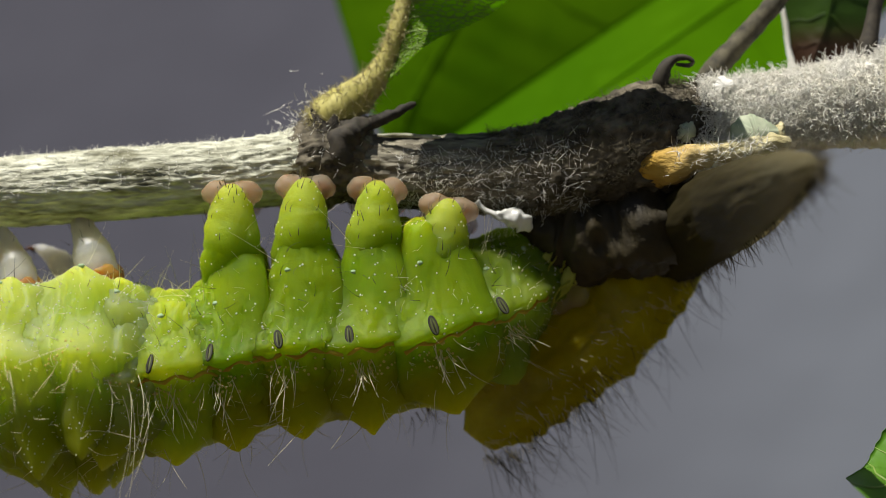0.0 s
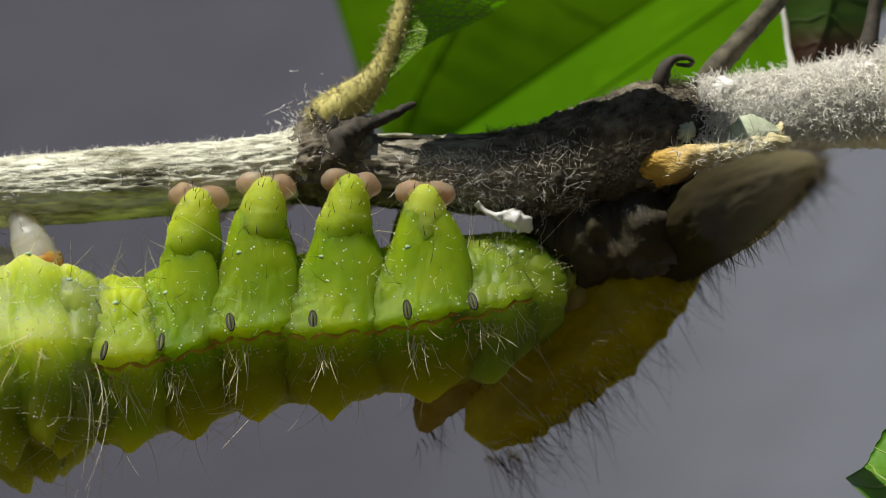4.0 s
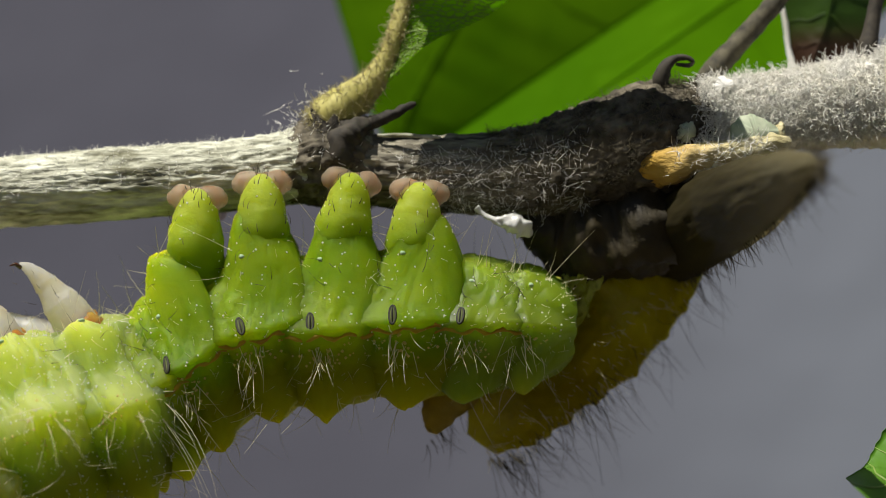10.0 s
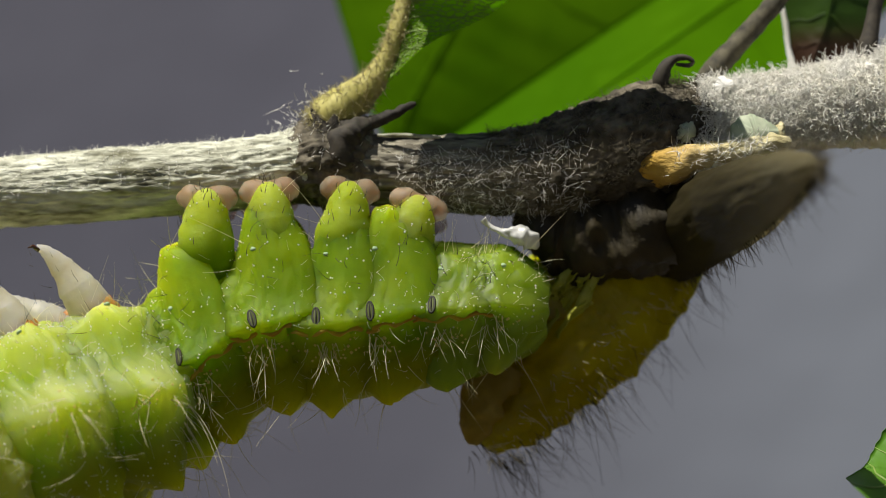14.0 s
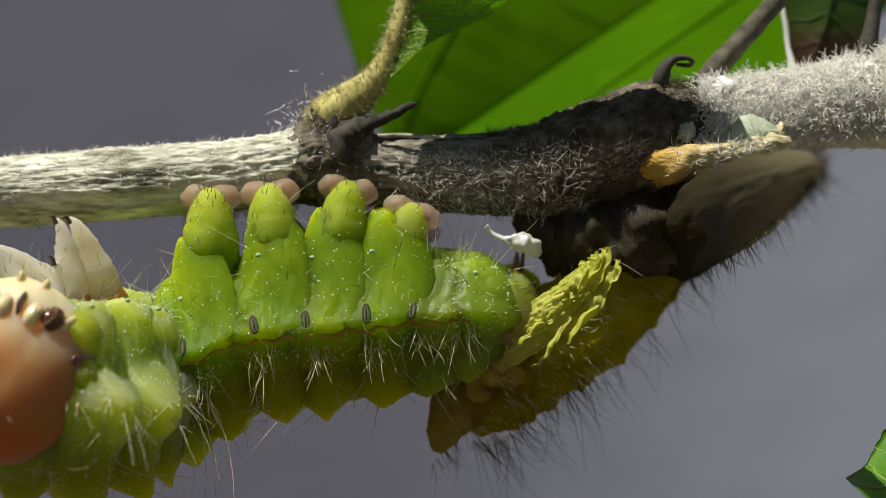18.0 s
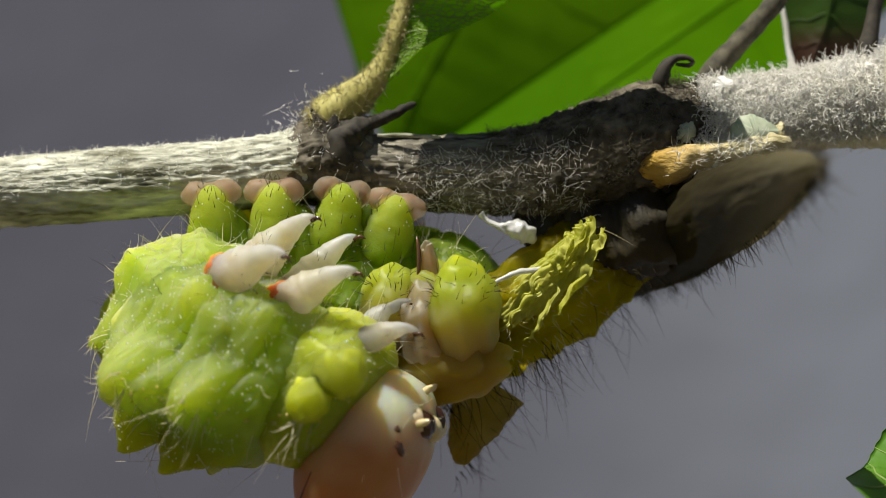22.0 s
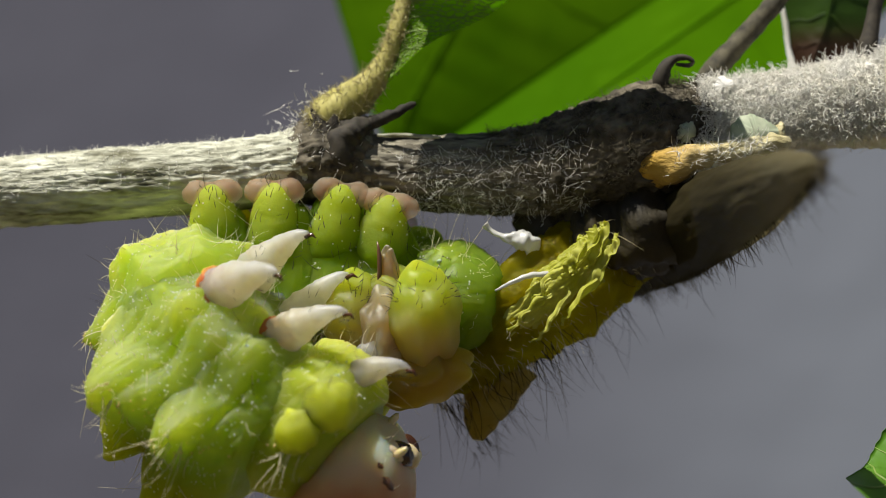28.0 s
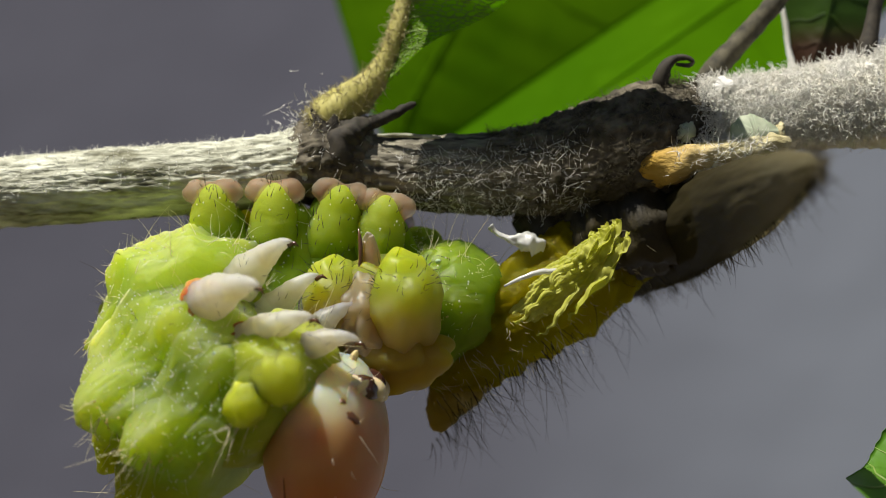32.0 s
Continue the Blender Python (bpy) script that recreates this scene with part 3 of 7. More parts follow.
def ring_mesh(surf, mat, ns=36, na=120):
    verts, faces = [], []
    for i in range(ns + 1):
        s = -1 + 2 * i / ns
        for k in range(na):
            verts.append(surf(s, 2 * math.pi * k / na))
    for i in range(ns):
        for k in range(na):
            a, b = i * na + k, i * na + (k + 1) % na
            faces.append((a, b, b + na, a + na))
    faces.append(tuple(range(na - 1, -1, -1)))
    faces.append(tuple(range(ns * na, ns * na + na)))
    return sheet(verts, faces, mat, "segment")


def outward(surf, s, a):
    p = surf(s, a)
    t1, t2 = surf(s + 0.04, a) - surf(s - 0.04, a), surf(s, a + 0.05) - surf(s, a - 0.05)
    n = t1.cross(t2)
    if n.dot(Vector((0, p.y, p.z))) < 0:
        n = -n
    return p, n.normalized()


def bead(p, r):
    r *= K
    o = [Vector((r, 0, 0)), Vector((-r, 0, 0)), Vector((0, r, 0)), Vector((0, -r, 0)), Vector((0, 0, r)), Vector((0, 0, -r))]
    return [p + x for x in o], [(0, 2, 4), (2, 1, 4), (1, 3, 4), (3, 0, 4), (2, 0, 5), (1, 2, 5), (3, 1, 5), (0, 3, 5)]


def build_ring(key, L, Ry, Rz, seed, horns, mat, spiracle=True, tuft=1.0, granules=130, label="", reach=104):
    surf = ring_surface(L, Ry, Rz, seed, *horns, stem=84 if key in ("a3", "a4", "a5", "a6") else 0,
                        shift=58 if key == "a3" else 36, taper=0.20 if key == "a8" else 0)
    seg = part("body_segment", ring_mesh(surf, mat, 72 if reach > 110 else 44, 140), caterpillar, label)
    body[key] = seg
    pieces = []
    for _ in range(granules):
        s, a = rnd.uniform(-0.85, 0.85), math.radians(rnd.choice((1, -1)) * rnd.uniform(20, reach))
        p, n = outward(surf, s, a)
        pieces.append(bead(p, rnd.uniform(1.2, 2.6) * (0.9 if reach > 110 else 1.0)))
    v, f, _ = join(*pieces)
    tagged(part("granulation", sheet(v, f, GRAIN, "granulation"), seg, "scattered tiny white granules"), kind="stuff")
    roots, warts, dark = [], [], []
    for sg in (1, -1):
        for _ in range(int(15 * tuft)):
            s, a = rnd.gauss(0.25, 0.17), math.radians(sg * rnd.gauss(104, 5))
            p, n = outward(surf, max(-0.8, min(0.8, s)), a)
            roots.append((p, n * 0.8 + Vector((0, 0, -0.7)) + jitter(0.5), K * rnd.uniform(18, 74), 1.05 * K, jitter(0.35) + Vector((0, 0, -0.15))))
        for _ in range(int(30 * tuft)):
            s, a = rnd.gauss(0.2, 0.28), math.radians(sg * rnd.gauss(106, 5))
            p, n = outward(surf, max(-0.85, min(0.85, s)), a)
            warts.append(bead(p + n * K, rnd.uniform(1.6, 3.4)))
        for _ in range(int(6 * tuft)):
            p, n = outward(surf, rnd.uniform(-0.5, 0.5), math.radians(sg * rnd.uniform(30, 70)))
            dark.append((p, n + jitter(0.8), K * rnd.uniform(24, 55), 0.7 * K, jitter(0.5)))
        for _ in range(int(5 * tuft)):
            p, n = outward(surf, rnd.uniform(-0.5, 0.5), math.radians(sg * rnd.uniform(120, 165)))
            roots.append((p, n + jitter(0.5) + Vector((0, 0, -0.3)), K * rnd.uniform(40, 95), 0.8 * K, jitter(0.4)))
    for _ in range(16):
        p, n = outward(surf, rnd.uniform(-0.8, 0.8), math.radians(rnd.uniform(-38, 38)))
        roots.append((p, n + jitter(0.6), K * rnd.uniform(34, 95), 0.6 * K, jitter(0.5)))
    for _ in range(190 if reach > 110 else 150):
        p, n = outward(surf, rnd.uniform(-0.9, 0.9), math.radians(rnd.choice((1, -1)) * rnd.uniform(15, 165)))
        roots.append((p, n + jitter(0.7), K * rnd.uniform(8, 24), (0.8 if reach > 110 else 0.5) * K, jitter(0.4)))
    v, f = strands(roots, 3, 5)
    tagged(part("bristle_cover", sheet(v, f, HAIR, "bristle_cover"), seg, "fine pale bristles along the flank fold"), kind="stuff")
    v, f, _ = join(*warts)
    tagged(part("wart_crust", sheet(v, f, GOLD, "wart_crust"), seg, "tiny golden warts along the flank fold"), kind="stuff")
    if dark:
        v, f = strands(dark, 3, 5)
        tagged(part("dark_bristles", sheet(v, f, DARK_HAIR, "dark_bristles"), seg, "thin dark bristles"), kind="stuff")
    for sg in (1, -1):
        if spiracle and key != "a1":
            line = [surf(-0.86 + 1.72 * k / 16, math.radians(sg * (93 + 2 * math.sin(k * 1.3 + seed)))) for k in range(17)]
            v, f = tube(line, [K * (3.4 + 1.6 * math.sin(k * 2.1 + seed)) for k in range(17)], 8)
            part("side_line", sheet(v, f, LINE, "side_line"), seg, "reddish-brown line along the flank fold")
        if spiracle:
            p, n = outward(surf, 0.28, math.radians(sg * 82))
            rim, inner = [], []
            for k in range(20):
                b = 2 * math.pi * k / 20
                rim.append(Vector((math.cos(b) * 5.5, 0, math.sin(b) * 17)) * K)
            path = rim + [rim[0]]
            v1, f1 = tube(path, [2.3 * K] * 21, 8, None, False)
            v2, f2 = ball(0, 0, 0, 5.5, 3, 17, 8, 14)
            vv, ff, ss = join((v1, f1), (v2, f2))
            v3, f3 = ball(0, -sg * 0, 0, 1.8, 6.5, 16, 6, 8)
            vv, ff, ss2 = vv + v3, ff + [tuple(x + len(vv) for x in q) for q in f3], ss + [0] * len(f3)
            q = Vector((0, sg, 0)).rotation_difference(n).to_matrix().to_4x4()
            part("spiracle", sheet(vv, ff, [SLIT, SLIT_IN], "spiracle", True, ss2), seg, "dark oval breathing pore",
                 Matrix.Translation(p + n * (1.5 * K)) @ q)
        p, n = outward(surf, 0.05, math.radians(sg * 46))
        v, f = ball(0, 0, 0, 6, 6, 4.5, 8, 12, 0.3, seed)
        part("wart", sheet(v, f, BLUE, "wart"), seg, "small bluish wart", Matrix.Translation(p - n * (3 * K)))
    return seg


TEETH = ([(0, 1.0), (34, 1.02), (60, 0.94), (87, 1.13), (102, 0.92), (150, 1.02), (180, 0.98)],
         [(0, 0.90), (48, 0.88), (87, 1.02), (102, 0.87), (148, 0.88), (180, 0.88)],
         [(0.1, 150, 0.24, 0.62, 24), (0.15, 112, 0.10, 0.5, 14)], 0.03)
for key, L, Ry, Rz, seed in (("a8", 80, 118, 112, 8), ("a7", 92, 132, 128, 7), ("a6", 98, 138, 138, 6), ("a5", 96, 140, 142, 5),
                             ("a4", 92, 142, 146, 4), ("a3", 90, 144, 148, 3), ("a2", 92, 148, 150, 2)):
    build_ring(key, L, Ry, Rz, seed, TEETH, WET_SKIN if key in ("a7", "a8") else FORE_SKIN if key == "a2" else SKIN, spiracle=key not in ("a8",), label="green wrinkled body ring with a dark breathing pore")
FRONT = ([(0, 1.0), (44, 1.10), (72, 0.92), (102, 1.18), (126, 0.92), (148, 1.16), (166, 0.95), (180, 1.0)],
         [(0, 0.90), (46, 0.87), (92, 0.90), (120, 0.84), (146, 0.86), (180, 0.86)],
         [(0.0, 152, 0.38, 0.6, 28), (0.0, 113, 0.36, 0.9, 34), (-0.05, 56, 0.12, 0.6, 24)], 0.085)
LOOP = (FRONT[0], FRONT[1], [(0.05, 146, 0.26, 0.6, 26), (0.1, 102, 0.10, 0.6, 22), (-0.05, 58, 0.14, 0.5, 20)], 0.085)
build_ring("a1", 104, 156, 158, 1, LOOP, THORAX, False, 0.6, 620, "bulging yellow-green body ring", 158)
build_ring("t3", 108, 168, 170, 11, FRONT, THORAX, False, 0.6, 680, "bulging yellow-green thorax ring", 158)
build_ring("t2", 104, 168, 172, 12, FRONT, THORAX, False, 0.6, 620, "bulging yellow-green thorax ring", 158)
build_ring("t1", 74, 150, 150, 13, ([(0, 1.0), (60, 1.18), (100, 0.95), (150, 1.12), (180, 0.95)], [(0, 0.85), (60, 0.88), (120, 0.85), (180, 0.85)]), NECK, False, 0.6, 60, "yellow-green neck ring")

# yellow side lobes on the neck and pale bristles that curve off the loop
for sg in (1, -1):
    v, f = ball(26, sg * 126, 64, 46, 36, 44, 20, 26, 0.2, 3)
    v2, f2 = ball(14, sg * 138, -4, 36, 30, 40, 20, 26, 0.25, 5)
    vv, ff, _ = join((v, f), (v2, f2))
    part("side_lobe", sheet(vv, ff, YELLOW, "side_lobe"), body["t1"], "yellow bulging neck lobe")
roots = []
for _ in range(9):
    roots.append((Vector((rnd.uniform(-60, 40), rnd.choice((-1, 1)) * rnd.uniform(120, 165), rnd.uniform(-80, -10))) * K,
                  Vector((-0.4, rnd.uniform(-0.3, 0.3), -0.8)), K * rnd.uniform(110, 190), 1.1 * K, Vector((0.5, 0, -0.35)) + jitter(0.2)))
v, f = strands(roots, 4, 9)
tagged(part("long_bristles", sheet(v, f, HAIR, "long_bristles"), body["a1"], "long curved white bristles"), kind="stuff")


# thoracic legs
def leg_mesh(length, thick):
    pts = [(0, 0, -18, thick * 1.0), (1, 0, length * 0.18, thick * 0.97), (2, 0, length * 0.38, thick * 0.76),
           (5, 0, length * 0.60, thick * 0.56), (10, 0, length * 0.80, thick * 0.37), (17, 0, length * 0.93, thick * 0.22), (23, 0, length, thick * 0.09)]
    rows = smooth_path(pts, 6)
    path = [Vector(r[:3]) * K for r in rows]

    def swell(i, a):
        step = 1 + 0.10 * (0.5 - (i / 9.0) % 1.0) + 0.08 * noise.noise(path[i] * 4000 + Vector((math.cos(a), math.sin(a), 0)))
        return step
    return tube(path, [r[3] * K for r in rows], 18, swell)


def thoracic_leg(seg, x, sg, length, thick, lean, splay, rise=160):
    v, f = leg_mesh(length, thick)
    roots = []
    for _ in range(16):
        t = rnd.uniform(0.2, 0.95)
        c = Vector((6 + 50 * t * t, 0, length * t)) * K
        n = Vector((rnd.uniform(-1, 1), rnd.uniform(-1, 1), 0.3)).normalized()
        roots.append((c + n * (thick * (1 - 0.75 * t) * K), n + Vector((0.3, 0, 0.7)), K * rnd.uniform(10, 26), 0.7 * K, jitter(0.3)))
    hv, hf = strands(roots, 3, 4)
    cv, cf = tube([Vector((24, 0, length - 8)) * K, Vector((30, 0, length + 4)) * K, Vector((40, 0, length + 6)) * K], [5 * K, 3.5 * K, 0.8 * K], 8)
    m = Matrix.Translation(Vector((x - sg * 16, sg * 46, rise)) * K) @ pose(0, 0, 0, -sg * splay, lean - sg * 11, 0)
    leg = part("leg", sheet(v, f, LEGS, "leg"), body[seg], "cream jointed clawed leg", m)
    part("claw", sheet(cv, cf, JAW, "claw"), leg, "dark brown claw")
    tagged(part("bristle_cover", sheet(hv, hf, DARK_HAIR, "leg_bristles"), leg, "thin dark leg bristles"), kind="stuff")
    bv, bf = ball(0, 0, -18, thick * 1.08, thick * 1.08, 30, 14, 24, 0.3, sg)
    part("leg_base", sheet(bv, bf, LEGS if seg == "t1" else RED, "leg_base"), body[seg], "cream leg base" if seg == "t1" else "orange-red leg base", m)


for sg in (1, -1):
    thoracic_leg("t3", 5, sg, 136, 38, 26, 8)
    thoracic_leg("t2", 0, sg, 126, 34, 14, 8)
    thoracic_leg("t1", 10, sg, 78, 23, 18, 8, 128)

# head: x forward, z towards the mouth


def head_mesh():
    verts, faces = [], []
    nu, nv = 40, 64
    for i in range(nu + 1):
        a = math.pi * i / nu
        for k in range(nv):
            b = 2 * math.pi * k / nv
            q = Vector((math.sin(a) * math.cos(b), math.sin(a) * math.sin(b), math.cos(a)))
            s = 1 + 0.02 * noise.noise(q * 2) + 0.008 * noise.noise(q * 6)
            s -= 0.05 * math.exp(-(q.y / 0.05) ** 2) * max(0, q.x + 0.2) * max(0.0, 0.5 - q.z)
            s -= 0.05 * math.exp(-((abs(q.y) - 0.28 * max(0, q.z + 0.4)) / 0.04) ** 2) * max(0, q.x) * (1 if q.z > -0.4 else 0)
            s += 0.06 * math.exp(-((q - Vector((0.62, 0, 0.78))).length / 0.5) ** 2)
            verts.append(Vector((106 * q.x, 148 * q.y, 156 * q.z)) * (s * K))
    for i in range(nu):
        for k in range(nv):
            a, b = i * nv + k, i * nv + (k + 1) % nv
            faces.append((a, a + nv, b + nv, b))
    return sheet(verts, faces, HEAD, "head")


head = part("head", head_mesh(), caterpillar, "glossy cream and peach-orange rounded head")
body["head"] = head


def on_head(x, y, z, lift=0.0):
    q = Vector((x, y, z)).normalized()
    return Vector((106 * q.x, 148 * q.y, 156 * q.z)) * ((1 + lift) * K), q


def head_bit(name, x, y, z, rx, ry, rz, mat, label, lift=0.0, bumpy=0.15):
    p, q = on_head(x, y, z, lift)
    v, f = ball(0, 0, 0, rx, ry, rz, 12, 18, bumpy, x * 3)
    m = Matrix.Translation(p) @ Vector((0, 0, 1)).rotation_difference(q).to_matrix().to_4x4()
    part(name, sheet(v, f, mat, name), head, label, m)


for y in (-0.17, 0.17):
    head_bit("labrum", 0.80, y, 0.64, 24, 15, 20, CREAM, "cream lobe of the upper lip", 0.0, 0.1)
for y, wide in ((-0.42, 20), (0.0, 7), (0.42, 20)):
    head_bit("jaw", 0.74, y, 0.72, 25, wide, 19, JAW, "glossy dark brown jaw", 0.0, 0.25)
for sg in (1, -1):
    head_bit("cheek", 0.62, sg * 0.52, 0.78, 26, 22, 17, CREAM, "cream swollen cheek beside the jaw", -0.06, 0.2)
    head_bit("antenna", 0.70, sg * 0.60, 0.72, 7, 7, 22, CREAM, "short cream antenna", 0.06)
    head_bit("eye_patch", 0.62, sg * 0.88, 0.40, 17, 9, 5, SPOT, "dark brown eye patch", -0.012, 0.4)
    head_bit("eye_patch", 0.46, sg * 0.92, 0.62, 8, 7, 4, SPOT, "dark brown eye patch", -0.012, 0.4)
    head_bit("palp", 0.46, sg * 0.16, 1.05, 7, 7, 18, CREAM, "small cream mouth feeler", 0.03)
    line = [on_head(-0.55, sg * math.sin(k * 0.12), -math.cos(k * 0.12), 0.004)[0] for k in range(11)]
    v, f = tube(line, [K * (0.5 + 1.3 * math.sin(math.pi * k / 10)) for k in range(11)], 8)
    part("rim", sheet(v, f, SPOT, "head_rim"), head, "dark brown rear rim of the head")
roots = []
for _ in range(26):
    p, q = on_head(rnd.uniform(0.1, 1), rnd.uniform(-1, 1), rnd.uniform(-0.6, 1.0))
    roots.append((p, q + jitter(0.6), K * rnd.uniform(14, 44), 0.6 * K, jitter(0.4)))
v, f = strands(roots, 3, 4)
tagged(part("bristle_cover", sheet(v, f, HAIR, "head_bristles"), head, "sparse pale head bristles"), kind="stuff")

# tail ring with the two clasping lobes
tail = part("tail_segment", ring_mesh(ring_surface(74, 112, 104, 21, [(0, 1.0), (60, 1.05), (120, 1.0), (180, 1.0)], [(0, 0.85), (60, 0.9), (120, 0.85), (180, 0.85)]), TAIL_END), caterpillar,
            "smooth translucent yellow-green tail ring")
body["a9"] = tail
for sg, cx, cy, cz, rx, ry, rz in ((1, -50, 60, 14, 60, 54, 78), (-1, -54, -66, 10, 74, 64, 90)):
    v, f = ball(cx, cy, cz, rx, ry, rz, 36, 48, 0.16, sg * 2.0)
    v = [p * (1 + 0.012 * noise.noise(p * 2400) + 0.02 * (0.3 - abs(noise.noise(p * 1300 + Vector((sg, 2, 0)))))) for p in v]
    lobe = part("clasper", sheet(v, f, TAIL, "clasper"), tail, "glossy yellow-green clasping lobe")
    roots = []
    for _ in range(44):
        q = Vector((rnd.uniform(-1, 0.1), rnd.uniform(-1, 1), rnd.uniform(0.1, 1))).normalized()
        roots.append((Vector((cx + rx * q.x, cy + ry * q.y, cz + rz * q.z)) * K, q + jitter(0.5), K * rnd.uniform(12, 26), 0.9 * K, jitter(0.5)))
    hv, hf = strands(roots, 3, 4)
    tagged(part("bristle_cover", sheet(hv, hf, DARK_HAIR, "clasper_bristles"), lobe, "short dark bristles"), kind="stuff")
v, f = tube([Vector((-68, 12 - 3 * k + 0.5 * k * k, 56 + 14 * k)) * K for k in range(7)], [K * (1.2 + 0.35 * k * (6 - k)) for k in range(7)], 10)
part("tail_cleft", sheet(v, f, SPOT, "tail_cleft"), tail, "dark brown edge of the cleft")
v, f = ball(-62, 0, -8, 52, 42, 74, 44, 56, 0.25, 9)
v = [p * (1 + 0.06 * noise.noise(p * 2600) + 0.05 * abs(noise.noise(p * Vector((1, 2.2, 0.8)).length * 1500))) for p in v]
part("tail_fold", sheet(v, f, PINK, "tail_fold"), tail, "pinkish wrinkled fold between the lobes")
v, f = ball(-58, -4, 82, 7, 19, 46, 24, 30, 0.3, 4)
part("tail_plate", sheet(v, f, PLATE, "tail_plate"), tail, "upright pinkish plate with a dark edge")
v, f = ball(-30, -24, -78, 66, 112, 66, 36, 48, 0.3, 6)
part("tail_fold", sheet(v, f, TAIL_END, "tail_underfold"), tail, "amber wrinkled fold under the lobes")


# prolegs: origin at the foot, z up
def proleg_parts(seed):
    pts = [(0, 110, -232, 30), (0, 92, -206, 44), (0, 66, -178, 52), (0, 36, -148, 55), (0, 12, -118, 54), (0, 0, -84, 50), (0, 0, -52, 43), (0, 0, -24, 35), (0, 0, -4, 26), (0, 0, 6, 15), (0, 0, 10, 5)]
    rows = smooth_path(pts, 9)
    path = [Vector(r[:3]) * K for r in rows]

    def swell(i, a):
        z = rows[i][2]
        fold = 0.008 * math.sin(z * 0.24 + 1.6 * math.sin(a + seed)) * (1 if z > -90 else 0) + 0.05 * math.exp(-((z + 104 + 10 * math.sin(a * 2 + seed)) / 7) ** 2) * -1.3 + 0.04 * noise.noise(Vector((z * 0.05, math.cos(a) * 2, seed)))
        q = Vector((z * 0.022, math.cos(a) * 1.2 + seed * 3, math.sin(a) * 1.2))
        wrinkle = 0.022 * noise.noise(Vector((z * 0.10, math.cos(a) * 1.5 + seed, math.sin(a) * 1.5)))
        return 1 + fold + 0.09 * noise.noise(q) + wrinkle - 0.05 * max(0.0, 0.2 - abs(noise.noise(q * 1.6 + Vector((3, 0, 0)))))
    v, f = tube(path, [r[3] * K for r in rows], 40, swell)
    pad_rows = smooth_path([(-50, 8, -16, 5), (-43, 8, -12, 17), (-27, 9, -8, 24), (0, 10, -8, 20), (27, 9, -8, 24), (43, 8, -12, 17), (50, 8, -16, 5)], 6)
    ball_v, ball_f = tube([Vector(r[:3]) * K for r in pad_rows], [r[3] * K for r in pad_rows], 22,
                          lambda i, a: 1 + 0.12 * noise.noise(Vector((i * 0.22, math.cos(a) * 0.9, math.sin(a) * 0.9 + seed))))
    roots = []
    for _ in range(34):
        z, a = rnd.uniform(-95, 12), rnd.uniform(-math.pi, math.pi)
        r = np.interp(z, [-100, -62, -30, -6, 12], [53, 45, 37, 28, 12])
        n = Vector((math.cos(a), math.sin(a), 0.25))
        roots.append((Vector((math.cos(a) * r, math.sin(a) * r, z)) * K, n * 0.5 + Vector((0, 0, 0.8)) + jitter(0.3),
                      K * rnd.uniform(16, 30), 1.0 * K, -n * 0.5 + jitter(0.2)))
    hv, hf = strands(roots, 3, 5)
    dots = []
    for _ in range(60):
        i, k = rnd.randrange(10, 74), rnd.randrange(40)
        dots.append(bead(v[i * 40 + k], rnd.uniform(1.2, 2.4)))
    dv, df, _ = join(*dots)
    v, f, slots = join((v, f), (dv, df))
    return sheet(v, f, [PROLEG, GRAIN], "proleg", True, slots), sheet(ball_v, ball_f, PAD, "pad"), sheet(hv, hf, DARK_HAIR, "hook_bristles")


for i, key in enumerate(("p3", "p4", "p5", "p6")):
    a, b, c = proleg_parts(i * 1.7)
    for row in ("", "back_"):
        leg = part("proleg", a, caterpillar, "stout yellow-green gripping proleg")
        part("foot_pad", b, leg, "pinkish-brown two-lobed foot pad")
        tagged(part("bristle_cover", c, leg, "short curved dark bristles"), kind="stuff")
        body[row + key] = leg


# ---- shed skin ----
skin = thing("shed_skin", P(1300, 360, -60), "crumpled amber shed caterpillar skin with dark hairs clinging to the twig", "shed skin")
SK = P(1300, 360, -60)
old = {}


